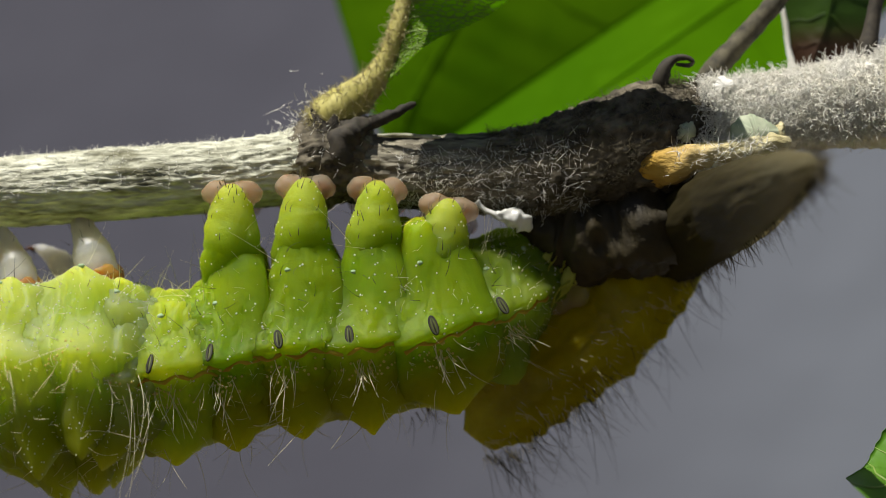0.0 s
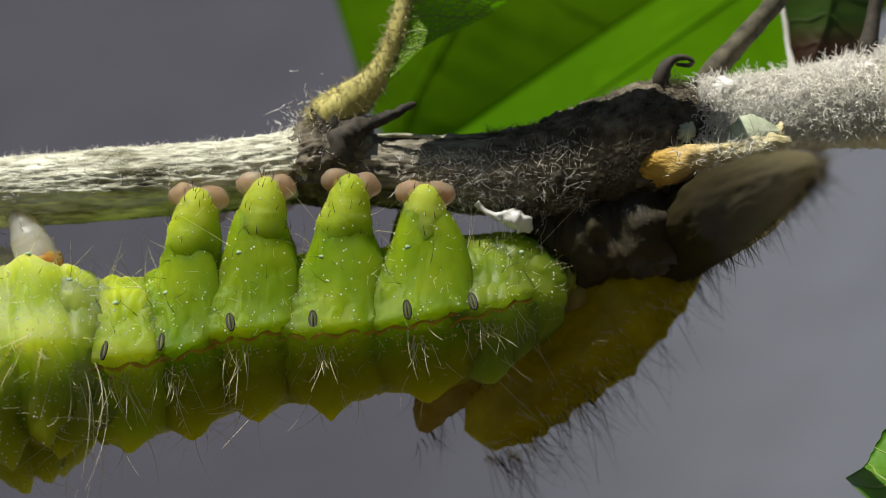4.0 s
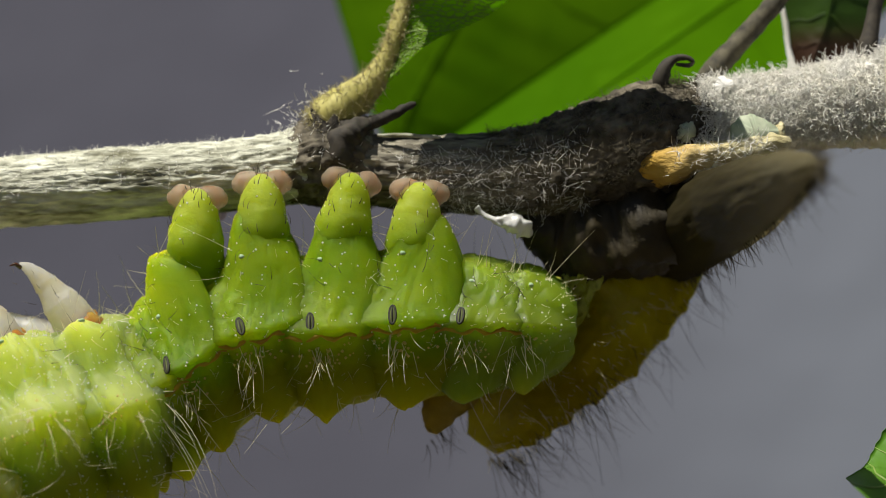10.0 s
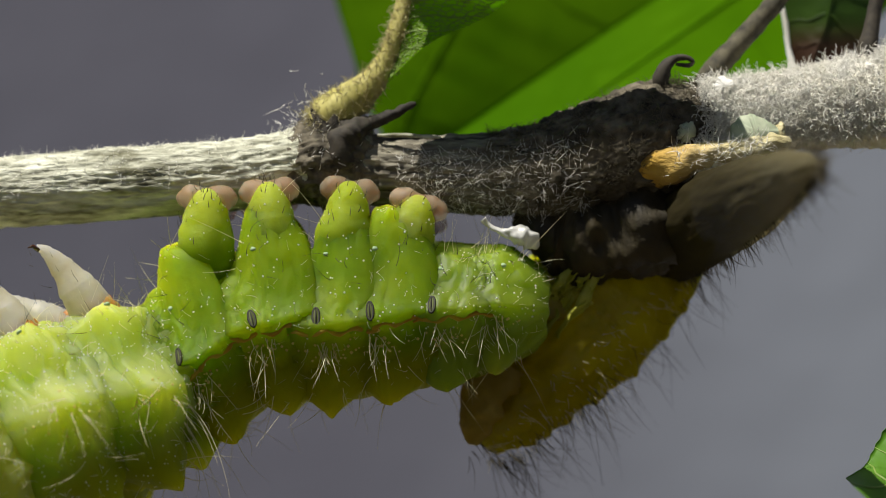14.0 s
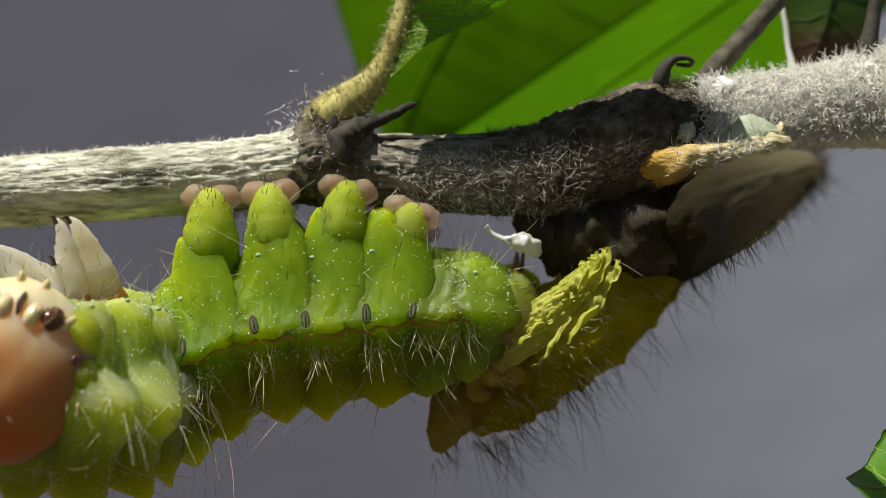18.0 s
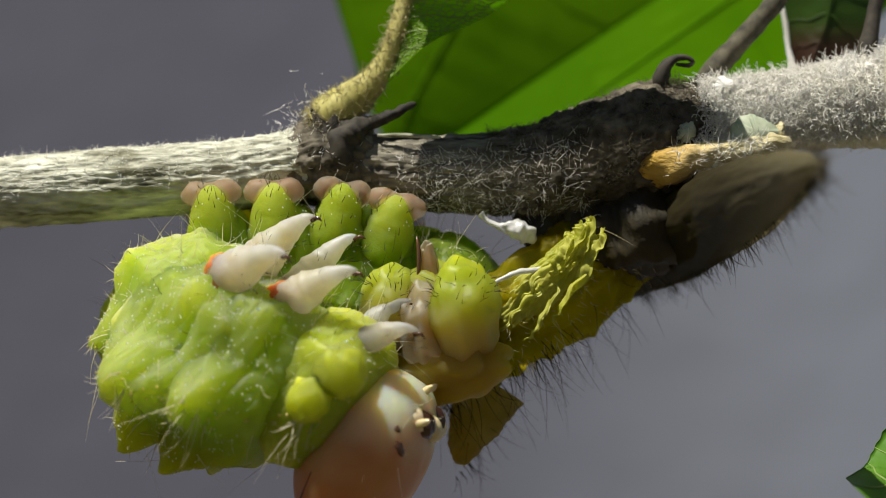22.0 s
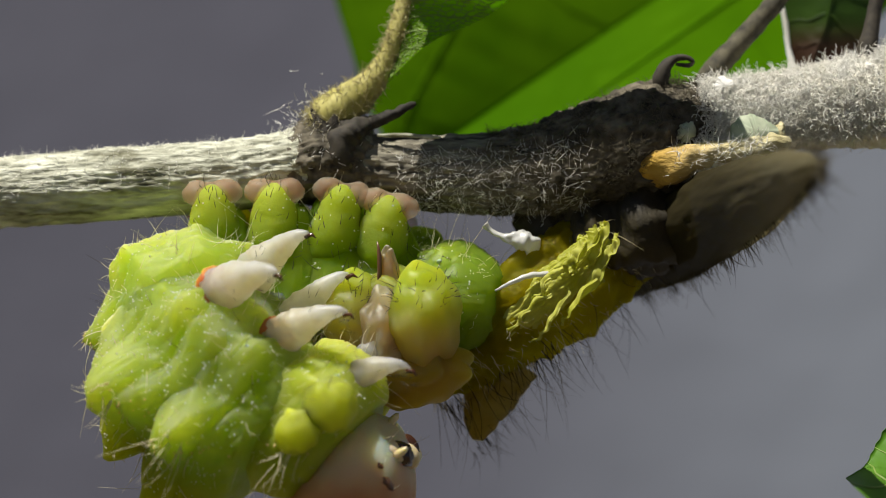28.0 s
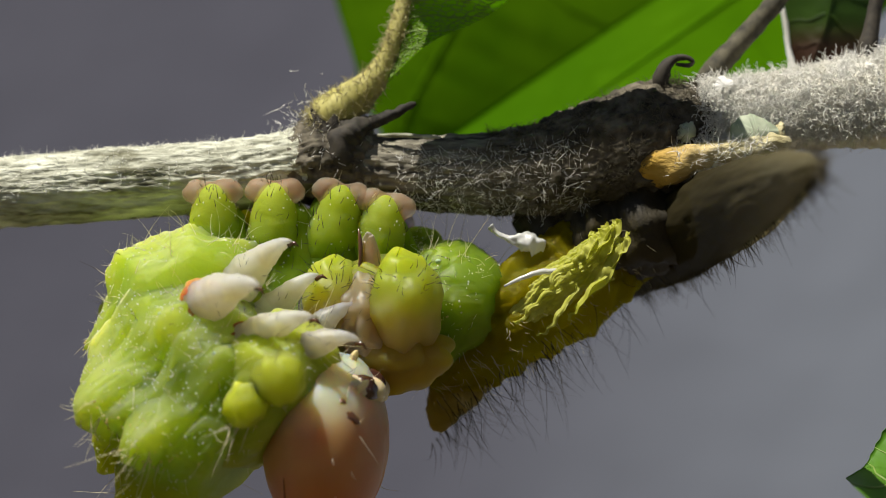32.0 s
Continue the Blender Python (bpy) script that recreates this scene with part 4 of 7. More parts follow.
def trough(points, a0, a1, mat, crumple, origin, cols=40, steps=22, thick=3.0, pleat=0.0):
    """A crumpled open tube: points (u, v, d, radius); spans the angles a0..a1 (0 faces the camera, 90 up)."""
    rows = smooth_path(points, steps)
    n = len(rows)
    front, back = [], []
    for i, r in enumerate(rows):
        c = P(*r[:3])
        nxt, prv = rows[min(i + 1, n - 1)], rows[max(i - 1, 0)]
        way = (P(*nxt[:3]) - P(*prv[:3])).normalized()
        toward = Vector((0, -1, 0))
        toward = (toward - way * toward.dot(way)).normalized()
        up = toward.cross(way)
        if up.z < 0:
            up = -up
        for k in range(cols + 1):
            a = math.radians(a0 + (a1 - a0) * k / cols)
            q = Vector((i * 0.07, k * 0.20, r[3] * 0.01))
            s = 1 + crumple * (noise.fractal(q, 0.9, 2.1, 4) + 0.5 * abs(noise.noise(q * 1.7)))
            s += pleat * math.sin(k * 0.85 + 3.5 * noise.noise(Vector((i * 0.05, k * 0.06, 9)))) * (0.6 + noise.noise(Vector((i * 0.09, k * 0.1, 2))))
            edge = 1 + 0.05 * noise.noise(Vector((i * 0.12, k * 0.02, 3)))
            p = c + (toward * math.cos(a) + up * math.sin(a) * edge) * (r[3] * K * s)
            front.append(p - origin)
            back.append(p - (p - c).normalized() * (thick * K) - origin)
    m = cols + 1
    faces = []
    off = len(front)
    for i in range(n - 1):
        for k in range(cols):
            a = i * m + k
            faces += [(a, a + 1, a + m + 1, a + m), (off + a, off + a + m, off + a + m + 1, off + a + 1)]
        for k in (0, cols):
            a = i * m + k
            faces.append((a, a + m, a + m + off, a + off))
    for i in (0, n - 1):
        for k in range(cols):
            a = i * m + k
            faces.append((a, a + off, a + 1 + off, a + 1))
    return front + back, faces


def skin_hairs(points, count, origin, lo, hi, mat_len=(30, 95)):
    rows = smooth_path(points, 12)
    roots = []
    for _ in range(count):
        r = rows[rnd.randrange(len(rows))]
        a = math.radians(rnd.uniform(lo, hi))
        n = Vector((0.25, -math.cos(a), math.sin(a)))
        roots.append((P(*r[:3]) - origin + n * (r[3] * K), n + jitter(0.45) + Vector((0.35, 0, -0.25)), K * rnd.uniform(*mat_len), 0.85 * K, jitter(0.55)))
    return strands(roots, 3, 6)


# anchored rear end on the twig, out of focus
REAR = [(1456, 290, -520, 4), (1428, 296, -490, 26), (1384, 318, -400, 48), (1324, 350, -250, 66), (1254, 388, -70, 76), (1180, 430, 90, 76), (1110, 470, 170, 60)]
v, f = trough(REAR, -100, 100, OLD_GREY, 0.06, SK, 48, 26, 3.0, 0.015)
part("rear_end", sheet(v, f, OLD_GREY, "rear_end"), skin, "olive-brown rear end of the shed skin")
v, f = skin_hairs(REAR, 1100, SK, -140, 90, (10, 36))
tagged(part("down", sheet(v, f, BROWN_WOOL, "rear_down"), skin, "short brown down"), kind="stuff")
v, f = skin_hairs(REAR, 46, SK, -110, -40, (24, 60))
tagged(part("hairs", sheet(v, f, DARK_HAIR, "rear_hairs"), skin, "thin dark hairs"), kind="stuff")
v, f = plan_tube([(1412, 300, -80, 10), (1436, 296, -84, 13), (1448, 302, -84, 7)], 5, 12, 0.3, 4000, SK)
part("claw", sheet(v, f, DARK_TWIG, "claw"), skin, "dark dry claw tip")
# folds that hook over to the twig, coloured near-black for the shade under it
v, f = trough([(1216, 392, 0, 60), (1150, 404, -10, 76), (1090, 414, 0, 74), (1035, 422, 10, 76), (990, 412, 20, 66), (946, 398, 10, 42), (908, 388, 6, 8)], -170, 170, OLD_SHADED, 0.24, SK, 40, 18)
part("hooked_fold", sheet(v, f, OLD_SHADED, "hooked_fold"), skin, "crumpled fold hooked to the twig, darkened to stand for the twig's shade")
# amber middle
MIDDLE = [(1240, 410, 40, 40), (1172, 448, 60, 80), (1104, 500, 62, 98), (1034, 550, 45, 110), (968, 596, 20, 106), (905, 644, 10, 96), (850, 694, 10, 84), (806, 742, 14, 40)]
org = P(1240, 395, 0)
v, f = trough(MIDDLE, -150, 48, OLD, 0.09, org, 64, 30, 3.0, 0.03)
mid_piece = part("membrane", sheet(v, f, OLD, "membrane"), skin, "amber translucent crumpled membrane", Matrix.Translation(org - SK))
old["middle"] = mid_piece
v, f = skin_hairs(MIDDLE, 190, org, -130, -40, (40, 120))
tagged(part("hairs", sheet(v, f, DARK_HAIR, "hairs"), mid_piece, "thin dark curved hairs"), kind="stuff")
v, f = skin_hairs(MIDDLE[1:], 300, org, -150, 0, (10, 30))
tagged(part("pale_hairs", sheet(v, f, HAIR, "pale_hairs"), mid_piece, "short pale hairs"), kind="stuff")
# yellow crumpled rim
RIM = [(1060, 416, -80, 10), (1042, 444, -80, 34), (1010, 484, -80, 50), (966, 524, -76, 58), (920, 562, -70, 54), (880, 602, -66, 38), (852, 640, -64, 8)]
org = P(1010, 500, -90)
v, f = trough([(u, y, d, r * 0.72) for u, y, d, r in RIM], -60, 70, OLD_GREEN, 0.09, org, 64, 44, 2.0, 0.045)
rim = part("rim", sheet(v, f, OLD_GREEN, "rim"), skin, "bright yellow-green crumpled rim", Matrix.Translation(org - SK))
old["rim"] = rim


def shred(points, twist, seed, origin):
    """A thin torn ribbon: points (u, v, d, half width), turning about its own line."""
    rows = smooth_path(points, 10)
    n = len(rows)
    verts, faces = [], []
    for i, r in enumerate(rows):
        way = (P(*rows[min(i + 1, n - 1)][:3]) - P(*rows[max(i - 1, 0)][:3])).normalized()
        side = way.cross(Vector((0, 1, 0))).normalized()
        up = way.cross(side)
        turn = twist * i / n + 1.4 * noise.noise(Vector((i * 0.11, seed, 0)))
        across = side * math.cos(turn) + up * math.sin(turn)
        wide = r[3] * (1 + 0.5 * noise.noise(Vector((i * 0.23, seed, 4)))) * K
        wave = up * (7 * K * noise.noise(Vector((i * 0.3, seed, 8)))) + side * (9 * K * noise.noise(Vector((i * 0.17, seed, 2))))
        thin = across.cross(way) * (0.9 * K)
        c = P(*r[:3]) - origin + wave
        for k in range(5):
            t = k / 2 - 1
            q = c + across * (wide * t) + thin * (3.0 * math.cos(t * 3 + seed))
            verts += [q + thin, q - thin]
    for i in range(n - 1):
        for k in range(4):
            j = i * 10 + k * 2
            faces += [(j, j + 2, j + 12, j + 10), (j + 1, j + 11, j + 13, j + 3)]
        for j in (i * 10, i * 10 + 8):
            faces.append((j, j + 10, j + 11, j + 1))
    return verts, faces


for i, (u0, y0, u1, y1, w) in enumerate(((1054, 408, 1026, 496, 9), (1034, 416, 1000, 500, 10), (1074, 430, 1050, 520, 8), (1016, 432, 982, 506, 8),
                                         (1062, 440, 1002, 560, 10), (1000, 474, 926, 548, 5), (960, 524, 884, 600, 4), (990, 524, 930, 622, 4), (1044, 486, 980, 590, 6))):
    um, ym = (u0 + u1) / 2, (y0 + y1) / 2
    v, f = shred([(u0, y0, -118, w * 0.5), (u0 * 0.7 + um * 0.3 + 8, y0 * 0.7 + ym * 0.3, -132, w), (um + 6 * math.sin(i * 2.1), ym + 8 * math.cos(i * 1.7), -138, w * 1.1),
                  (u1 * 0.6 + um * 0.4, y1 * 0.6 + ym * 0.4 + 5, -130, w * 0.8), (u1, y1, -116, w * 0.25)], 1.2 + 0.5 * math.sin(i * 3.3), i * 5.7, org)
    part("shred", sheet(v, f, OLD_GREEN, "shred"), rim, "thin torn yellow shred")
roots = []
for _ in range(46):
    r = rnd.choice(smooth_path(RIM, 8))
    roots.append((P(*r[:3]) - org + jitter(16 * K), Vector((0.8, -0.5, 0.2)) + jitter(0.7), K * rnd.uniform(16, 46), 0.8 * K, jitter(0.6)))
v, f = strands(roots, 3, 5)
tagged(part("pale_hairs", sheet(v, f, HAIR, "rim_hairs"), rim, "pale dry hairs"), kind="stuff")
# hanging horn and its torn shell
org = P(800, 720, -10)
v, f = trough([(860, 660, -10, 56), (836, 700, -14, 50), (816, 742, -18, 40), (804, 776, -20, 26), (800, 800, -20, 8)], -180, 175, FLAP, 0.2, org, 34, 16)
horn = part("horn", sheet(v, f, FLAP, "horn"), skin, "pale torn horn with a brown tip", Matrix.Translation(org - SK))
old["horn"] = horn
v, f = skin_hairs([(850, 690, 20, 40), (815, 750, 10, 30), (790, 815, 0, 6)], 26, org, -130, -40, (30, 80))
tagged(part("hairs", sheet(v, f, DARK_HAIR, "horn_hairs"), horn, "thin dark hairs"), kind="stuff")
# white torn lining
org = P(920, 420, -70)
v, f = plan_tube([(858, 392, -74, 6), (870, 404, -74, 4), (894, 416, -74, 7), (918, 420, -72, 16), (940, 428, -66, 17), (954, 442, -60, 6)], 8, 20, 0.5, 5000, org)
bit = part("lining", sheet(v, f, WHITE, "lining"), skin, "white crumpled scrap of lining", Matrix.Translation(org - SK))
old["bit"] = bit
org = P(930, 510, -110)
v, f = plan_tube([(868, 532, -120, 2), (900, 516, -122, 4), (930, 505, -118, 5), (965, 502, -108, 5), (992, 492, -98, 3)], 8, 8, 0.3, 5000, org)
thread = part("thread", sheet(v, f, WHITE, "thread"), skin, "white thin breathing-tube thread", Matrix.Translation(org - SK))
old["thread"] = thread


# ---- movement ----
def at(t, u, v, d, yaw, tilt, roll=0.0, base=BASE):
    """Row for walk(): a place on the plan and turns in degrees, in the space of the thing at base."""
    return (t, Matrix.Translation(P(u, v, d) - base) @ pose(0, 0, 0, 0, 0, yaw) @ pose(0, 0, 0, 0, tilt, 0) @ pose(0, 0, 0, roll, 0, 0))


def sk(t, u, v, d, turn):
    """Row for a piece of the shed skin: place and turn in the picture's plane."""
    return (t, Matrix.Translation(P(u, v, d) - SK) @ pose(0, 0, 0, 0, turn, 0))


def motions():
    walk(body["a9"], [at(0, 944, 517, 100, 180, -8), at(0.5, 954, 520, 100, 180, -8), at(1, 982, 525, 100, 180, -8), at(1.5, 993, 516, 100, 180, -8), at(2, 996, 505, 100, 180, -8), at(2.5, 984, 510, 100, 180, -8), at(3, 958, 510, 100, 180, -8),
        at(3.5, 941, 516, 100, 180, -7), at(5.5, 935, 541, 100, 179, -7), at(6, 961, 523, 100, 179, -7), at(6.5, 975, 526, 100, 179, -7), at(7, 921, 541, 100, 179, -7), at(7.5, 904, 544, 100, 179, -7), at(8, 892, 544, 100, 179, -7),
        at(8.5, 915, 561, 100, 179, -7), at(9, 956, 589, 100, 179, -7), at(9.5, 953, 566, 100, 179, -6), at(10, 952, 581, 100, 179, -6), at(10.5, 906, 578, 100, 179, -6), at(11, 892, 562, 100, 179, -6), at(11.5, 900, 566, 100, 179, -6),
        at(12, 942, 582, 100, 179, -6), at(12.5, 972, 596, 100, 179, -6), at(13, 926, 573, 100, 179, -6), at(13.5, 878, 533, 100, 179, -6), at(14, 904, 547, 100, 179, -6), at(14.5, 932, 566, 100, 179, -6), at(16.5, 987, 578, 100, 178, -5),
        at(17, 904, 565, 67, 178, -5), at(17.5, 821, 553, 33, 178, -5), at(18, 847, 570, 0, 178, -5), at(18.5, 858, 582, -15, 178, -5), at(19, 914, 585, -30, 178, -5), at(19.5, 929, 586, -55, 178, -4), at(20, 849, 560, -80, 150, -2),
        at(20.5, 771, 550, -95, 105, -1), at(21, 751, 555, -110, 82, 0), at(21.5, 764, 555, -110, 78, 0), at(22, 769, 562, -110, 74, 0), at(22.5, 760, 545, -111, 74, 0), at(23, 761, 545, -111, 74, 0), at(23.5, 766, 562, -111, 74, 0),
        at(24, 765, 556, -111, 74, 0), at(24.5, 734, 550, -112, 74, 0), at(25, 729, 557, -112, 74, 0), at(25.5, 723, 557, -112, 74, 0), at(27.5, 705, 580, -113, 74, 0), at(28, 700, 571, -113, 74, 0), at(28.5, 688, 560, -113, 74, 0),
        at(29, 669, 544, -114, 74, 0), at(29.5, 696, 571, -114, 74, 0), at(30, 709, 582, -114, 74, 0), at(30.5, 716, 590, -114, 74, 0), at(31, 715, 590, -115, 74, 0), at(31.5, 690, 577, -115, 74, 0), at(32, 667, 548, -115, 74, 0)])
    walk(body["a8"], [at(0, 924, 512, 50, 180, -3), at(0.5, 934, 516, 43, 180, -3), at(1, 962, 520, 37, 180, -3), at(1.5, 973, 511, 30, 180, -3), at(2, 976, 500, 23, 180, -3), at(2.5, 964, 505, 16, 180, -3), at(3, 938, 505, 9, 180, -3),
        at(3.5, 921, 511, 2, 180, -3), at(5.5, 921, 537, -25, 179, -3), at(6, 947, 519, -26, 179, -3), at(6.5, 961, 522, -27, 179, -3), at(7, 907, 537, -28, 179, -3), at(7.5, 890, 540, -29, 179, -3), at(8, 878, 540, -30, 179, -3),
        at(8.5, 901, 557, -31, 179, -3), at(9, 942, 585, -31, 179, -3), at(9.5, 939, 562, -32, 179, -3), at(10, 938, 577, -33, 179, -3), at(10.5, 892, 574, -34, 179, -3), at(11, 878, 558, -35, 179, -3), at(11.5, 886, 562, -36, 179, -3),
        at(12, 928, 578, -37, 179, -3), at(12.5, 958, 592, -38, 179, -3), at(13, 912, 569, -39, 179, -3), at(13.5, 864, 529, -40, 179, -3), at(14, 890, 543, -41, 179, -3), at(14.5, 918, 562, -42, 179, -3), at(16.5, 973, 574, -45, 178, -3),
        at(17, 841, 540, -46, 178, -3), at(17.5, 817, 539, -47, 178, -3), at(18, 843, 556, -48, 178, -3), at(18.5, 854, 568, -49, 178, -3), at(19, 910, 571, -50, 178, -3), at(19.5, 925, 572, -15, 178, -3), at(20, 835, 530, 20, 165, -3),
        at(20.5, 800, 515, 25, 158, -3), at(21, 805, 523, -10, 150, -3), at(21.5, 803, 522, -10, 150, -3), at(22, 800, 521, -10, 150, -3), at(22.5, 800, 521, -10, 150, -3), at(23, 799, 521, -10, 150, -3), at(23.5, 799, 521, -10, 150, -3),
        at(24, 799, 521, -10, 150, -3), at(24.5, 799, 521, -10, 150, -3), at(25, 799, 521, -10, 150, -3), at(25.5, 801, 524, -16, 150, -3), at(27.5, 814, 534, -39, 150, -3), at(28, 817, 536, -45, 150, -3), at(28.5, 817, 536, -45, 150, -3),
        at(29, 817, 536, -45, 150, -3), at(29.5, 816, 536, -45, 150, -3), at(30, 816, 536, -45, 150, -3), at(30.5, 816, 536, -45, 150, -3), at(31, 815, 536, -45, 150, -3), at(31.5, 815, 536, -45, 150, -3), at(32, 815, 536, -45, 150, -3)])
    walk(body["a7"], [at(0, 843, 548, 5, 210, 21), at(0.5, 836, 548, 1, 204, 17), at(1, 840, 543, -3, 198, 10), at(1.5, 851, 535, -7, 197, 11), at(2, 864, 527, -11, 197, 13),
        at(2.5, 870, 530, -15, 198, 15), at(3, 857, 530, -20, 199, 16), at(3.5, 844, 536, -24, 197, 18), at(5.5, 806, 547, -40, 185, 5), at(6, 835, 539, -40, 185, 10),
        at(6.5, 845, 536, -40, 184, 7), at(7, 817, 552, -40, 185, 9), at(7.5, 807, 555, -40, 186, 10), at(8, 795, 562, -40, 185, 15), at(8.5, 798, 571, -40, 184, 8),
        at(9, 822, 583, -40, 183, -1), at(9.5, 829, 568, -40, 183, 3), at(10, 831, 576, -40, 183, -1), at(10.5, 806, 579, -40, 184, 3), at(11, 790, 570, -40, 183, 8),
        at(11.5, 785, 573, -40, 183, 7), at(12, 801, 579, -40, 182, 0), at(12.5, 824, 586, -40, 182, -3), at(13, 805, 572, -40, 182, 2), at(13.5, 780, 553, -40, 182, 15),
        at(14, 789, 554, -40, 181, 6), at(14.5, 799, 564, -40, 181, 1), at(16.5, 831, 575, -40, 180, 0), at(17, 765, 555, -40, 180, 11), at(17.5, 750, 554, -40, 179, 13),
        at(18, 760, 563, -40, 179, 5), at(18.5, 765, 571, -40, 179, 2), at(19, 791, 579, -40, 176, 4), at(19.5, 798, 574, -10, 181, 1), at(20, 752, 548, 20, 190, 12),
        at(20.5, 732, 538, 25, 193, 18), at(21, 726, 532, 30, 193, 20), at(21.5, 724, 531, 30, 193, 20), at(22, 723, 530, 30, 194, 21), at(22.5, 723, 530, 30, 194, 21),
        at(23, 722, 530, 30, 194, 21), at(23.5, 722, 530, 30, 193, 21), at(24, 721, 530, 30, 193, 21), at(24.5, 721, 530, 30, 193, 21), at(25, 721, 530, 30, 193, 20),
        at(25.5, 720, 530, 30, 193, 20), at(27.5, 719, 530, 30, 193, 20), at(28, 718, 530, 30, 193, 20), at(28.5, 718, 530, 30, 193, 20), at(29, 717, 530, 30, 193, 20),
        at(29.5, 717, 530, 30, 193, 20), at(30, 717, 530, 30, 193, 20), at(30.5, 716, 530, 30, 193, 20), at(31, 716, 530, 30, 193, 20), at(31.5, 715, 530, 30, 193, 19),
        at(32, 715, 530, 30, 193, 19)])
    walk(body["a6"], [at(0, 762, 584, -45, 195, 17), at(0.5, 737, 580, -45, 192, 13), at(1, 718, 567, -45, 189, 11), at(1.5, 730, 559, -45, 188, 10), at(2, 751, 553, -45, 187, 8),
        at(2.5, 777, 556, -45, 186, 8), at(3, 776, 554, -45, 186, 10), at(3.5, 766, 562, -45, 185, 10), at(5.5, 692, 557, -45, 181, 8), at(6, 724, 559, -45, 181, 9),
        at(6.5, 730, 551, -45, 181, 7), at(7, 727, 566, -45, 181, 7), at(7.5, 724, 570, -45, 181, 7), at(8, 712, 583, -45, 181, 9), at(8.5, 695, 585, -45, 181, 5),
        at(9, 703, 582, -45, 181, 2), at(9.5, 718, 574, -45, 181, 4), at(10, 724, 574, -45, 181, 2), at(10.5, 719, 583, -45, 181, 3), at(11, 703, 582, -45, 181, 5),
        at(11.5, 684, 585, -45, 181, 5), at(12, 674, 579, -45, 181, 1), at(12.5, 690, 580, -45, 181, -0), at(13, 698, 576, -45, 181, 3), at(13.5, 695, 576, -45, 182, 8),
        at(14, 687, 565, -45, 181, 7), at(14.5, 680, 566, -45, 181, 4), at(16.5, 688, 576, -45, 181, 1), at(17, 688, 570, -45, 182, 9), at(17.5, 682, 570, -45, 182, 10),
        at(18, 678, 570, -45, 182, 6), at(18.5, 676, 574, -45, 182, 8), at(19, 672, 588, -33, 178, 6), at(19.5, 670, 576, -22, 183, 4), at(20, 668, 565, -10, 190, 9),
        at(20.5, 665, 560, -5, 191, 11), at(21, 662, 555, 0, 192, 11), at(21.5, 661, 555, 0, 192, 11), at(22, 661, 555, 0, 192, 11), at(22.5, 660, 555, 0, 192, 11),
        at(23, 660, 555, 0, 192, 11), at(23.5, 659, 555, 0, 192, 11), at(24, 659, 554, 0, 192, 11), at(24.5, 658, 554, 0, 192, 11), at(25, 658, 554, 0, 192, 11),
        at(25.5, 657, 554, 0, 192, 11), at(27.5, 655, 554, 0, 192, 11), at(28, 654, 554, 0, 192, 11), at(28.5, 654, 554, 0, 192, 11), at(29, 653, 554, 0, 192, 11),
        at(29.5, 653, 553, 0, 192, 11), at(30, 652, 553, 0, 192, 11), at(30.5, 652, 553, 0, 192, 11), at(31, 651, 553, 0, 192, 11), at(31.5, 651, 553, 0, 192, 11),
        at(32, 650, 553, 0, 192, 11)])
    walk(body["a5"], [at(0, 654, 606, -45, 180, 8), at(0.5, 625, 598, -45, 180, 6), at(1, 581, 592, -45, 180, 10), at(1.5, 584, 580, -45, 180, 8), at(2, 594, 566, -45, 180, 4),
        at(2.5, 609, 569, -45, 180, 3), at(3, 607, 574, -45, 180, 4), at(3.5, 600, 580, -45, 180, 4), at(5.5, 570, 582, -45, 180, 6), at(6, 590, 579, -45, 180, 4),
        at(6.5, 587, 569, -45, 180, 6), at(7, 582, 580, -45, 180, 4), at(7.5, 585, 583, -45, 180, 4), at(8, 590, 594, -45, 180, 4), at(8.5, 581, 589, -45, 180, 3),
        at(9, 576, 592, -45, 180, 3), at(9.5, 598, 583, -45, 180, 3), at(10, 585, 586, -45, 180, 3), at(10.5, 579, 591, -45, 180, 2), at(11, 575, 588, -45, 180, 1),
        at(11.5, 575, 591, -45, 180, 1), at(12, 564, 583, -45, 180, 0), at(12.5, 573, 585, -45, 180, 1), at(13, 590, 583, -45, 180, 1), at(13.5, 602, 579, -45, 180, -0),
        at(14, 595, 577, -45, 180, 3), at(14.5, 581, 580, -45, 180, 3), at(16.5, 575, 581, -45, 180, 4), at(17, 586, 582, -45, 180, 5), at(17.5, 582, 584, -45, 180, 5),
        at(18, 578, 582, -45, 180, 6), at(18.5, 579, 596, -45, 180, 11), at(19, 585, 602, -33, 180, 10), at(19.5, 584, 588, -22, 180, 8), at(20, 582, 575, -10, 180, 5),
        at(20.5, 581, 568, -5, 180, 4), at(21, 580, 560, 0, 180, 3), at(21.5, 580, 560, 0, 180, 3), at(22, 579, 560, 0, 180, 3), at(22.5, 579, 560, 0, 180, 3),
        at(23, 579, 560, 0, 180, 3), at(23.5, 578, 560, 0, 180, 3), at(24, 578, 559, 0, 180, 3), at(24.5, 577, 559, 0, 180, 3), at(25, 577, 559, 0, 180, 3),
        at(25.5, 577, 559, 0, 180, 3), at(27.5, 575, 559, 0, 180, 4), at(28, 575, 559, 0, 180, 4), at(28.5, 575, 559, 0, 180, 4), at(29, 574, 559, 0, 180, 4),
        at(29.5, 574, 558, 0, 180, 4), at(30, 573, 558, 0, 180, 4), at(30.5, 573, 558, 0, 180, 4), at(31, 573, 558, 0, 180, 4), at(31.5, 572, 558, 0, 180, 4),
        at(32, 572, 558, 0, 180, 4)])
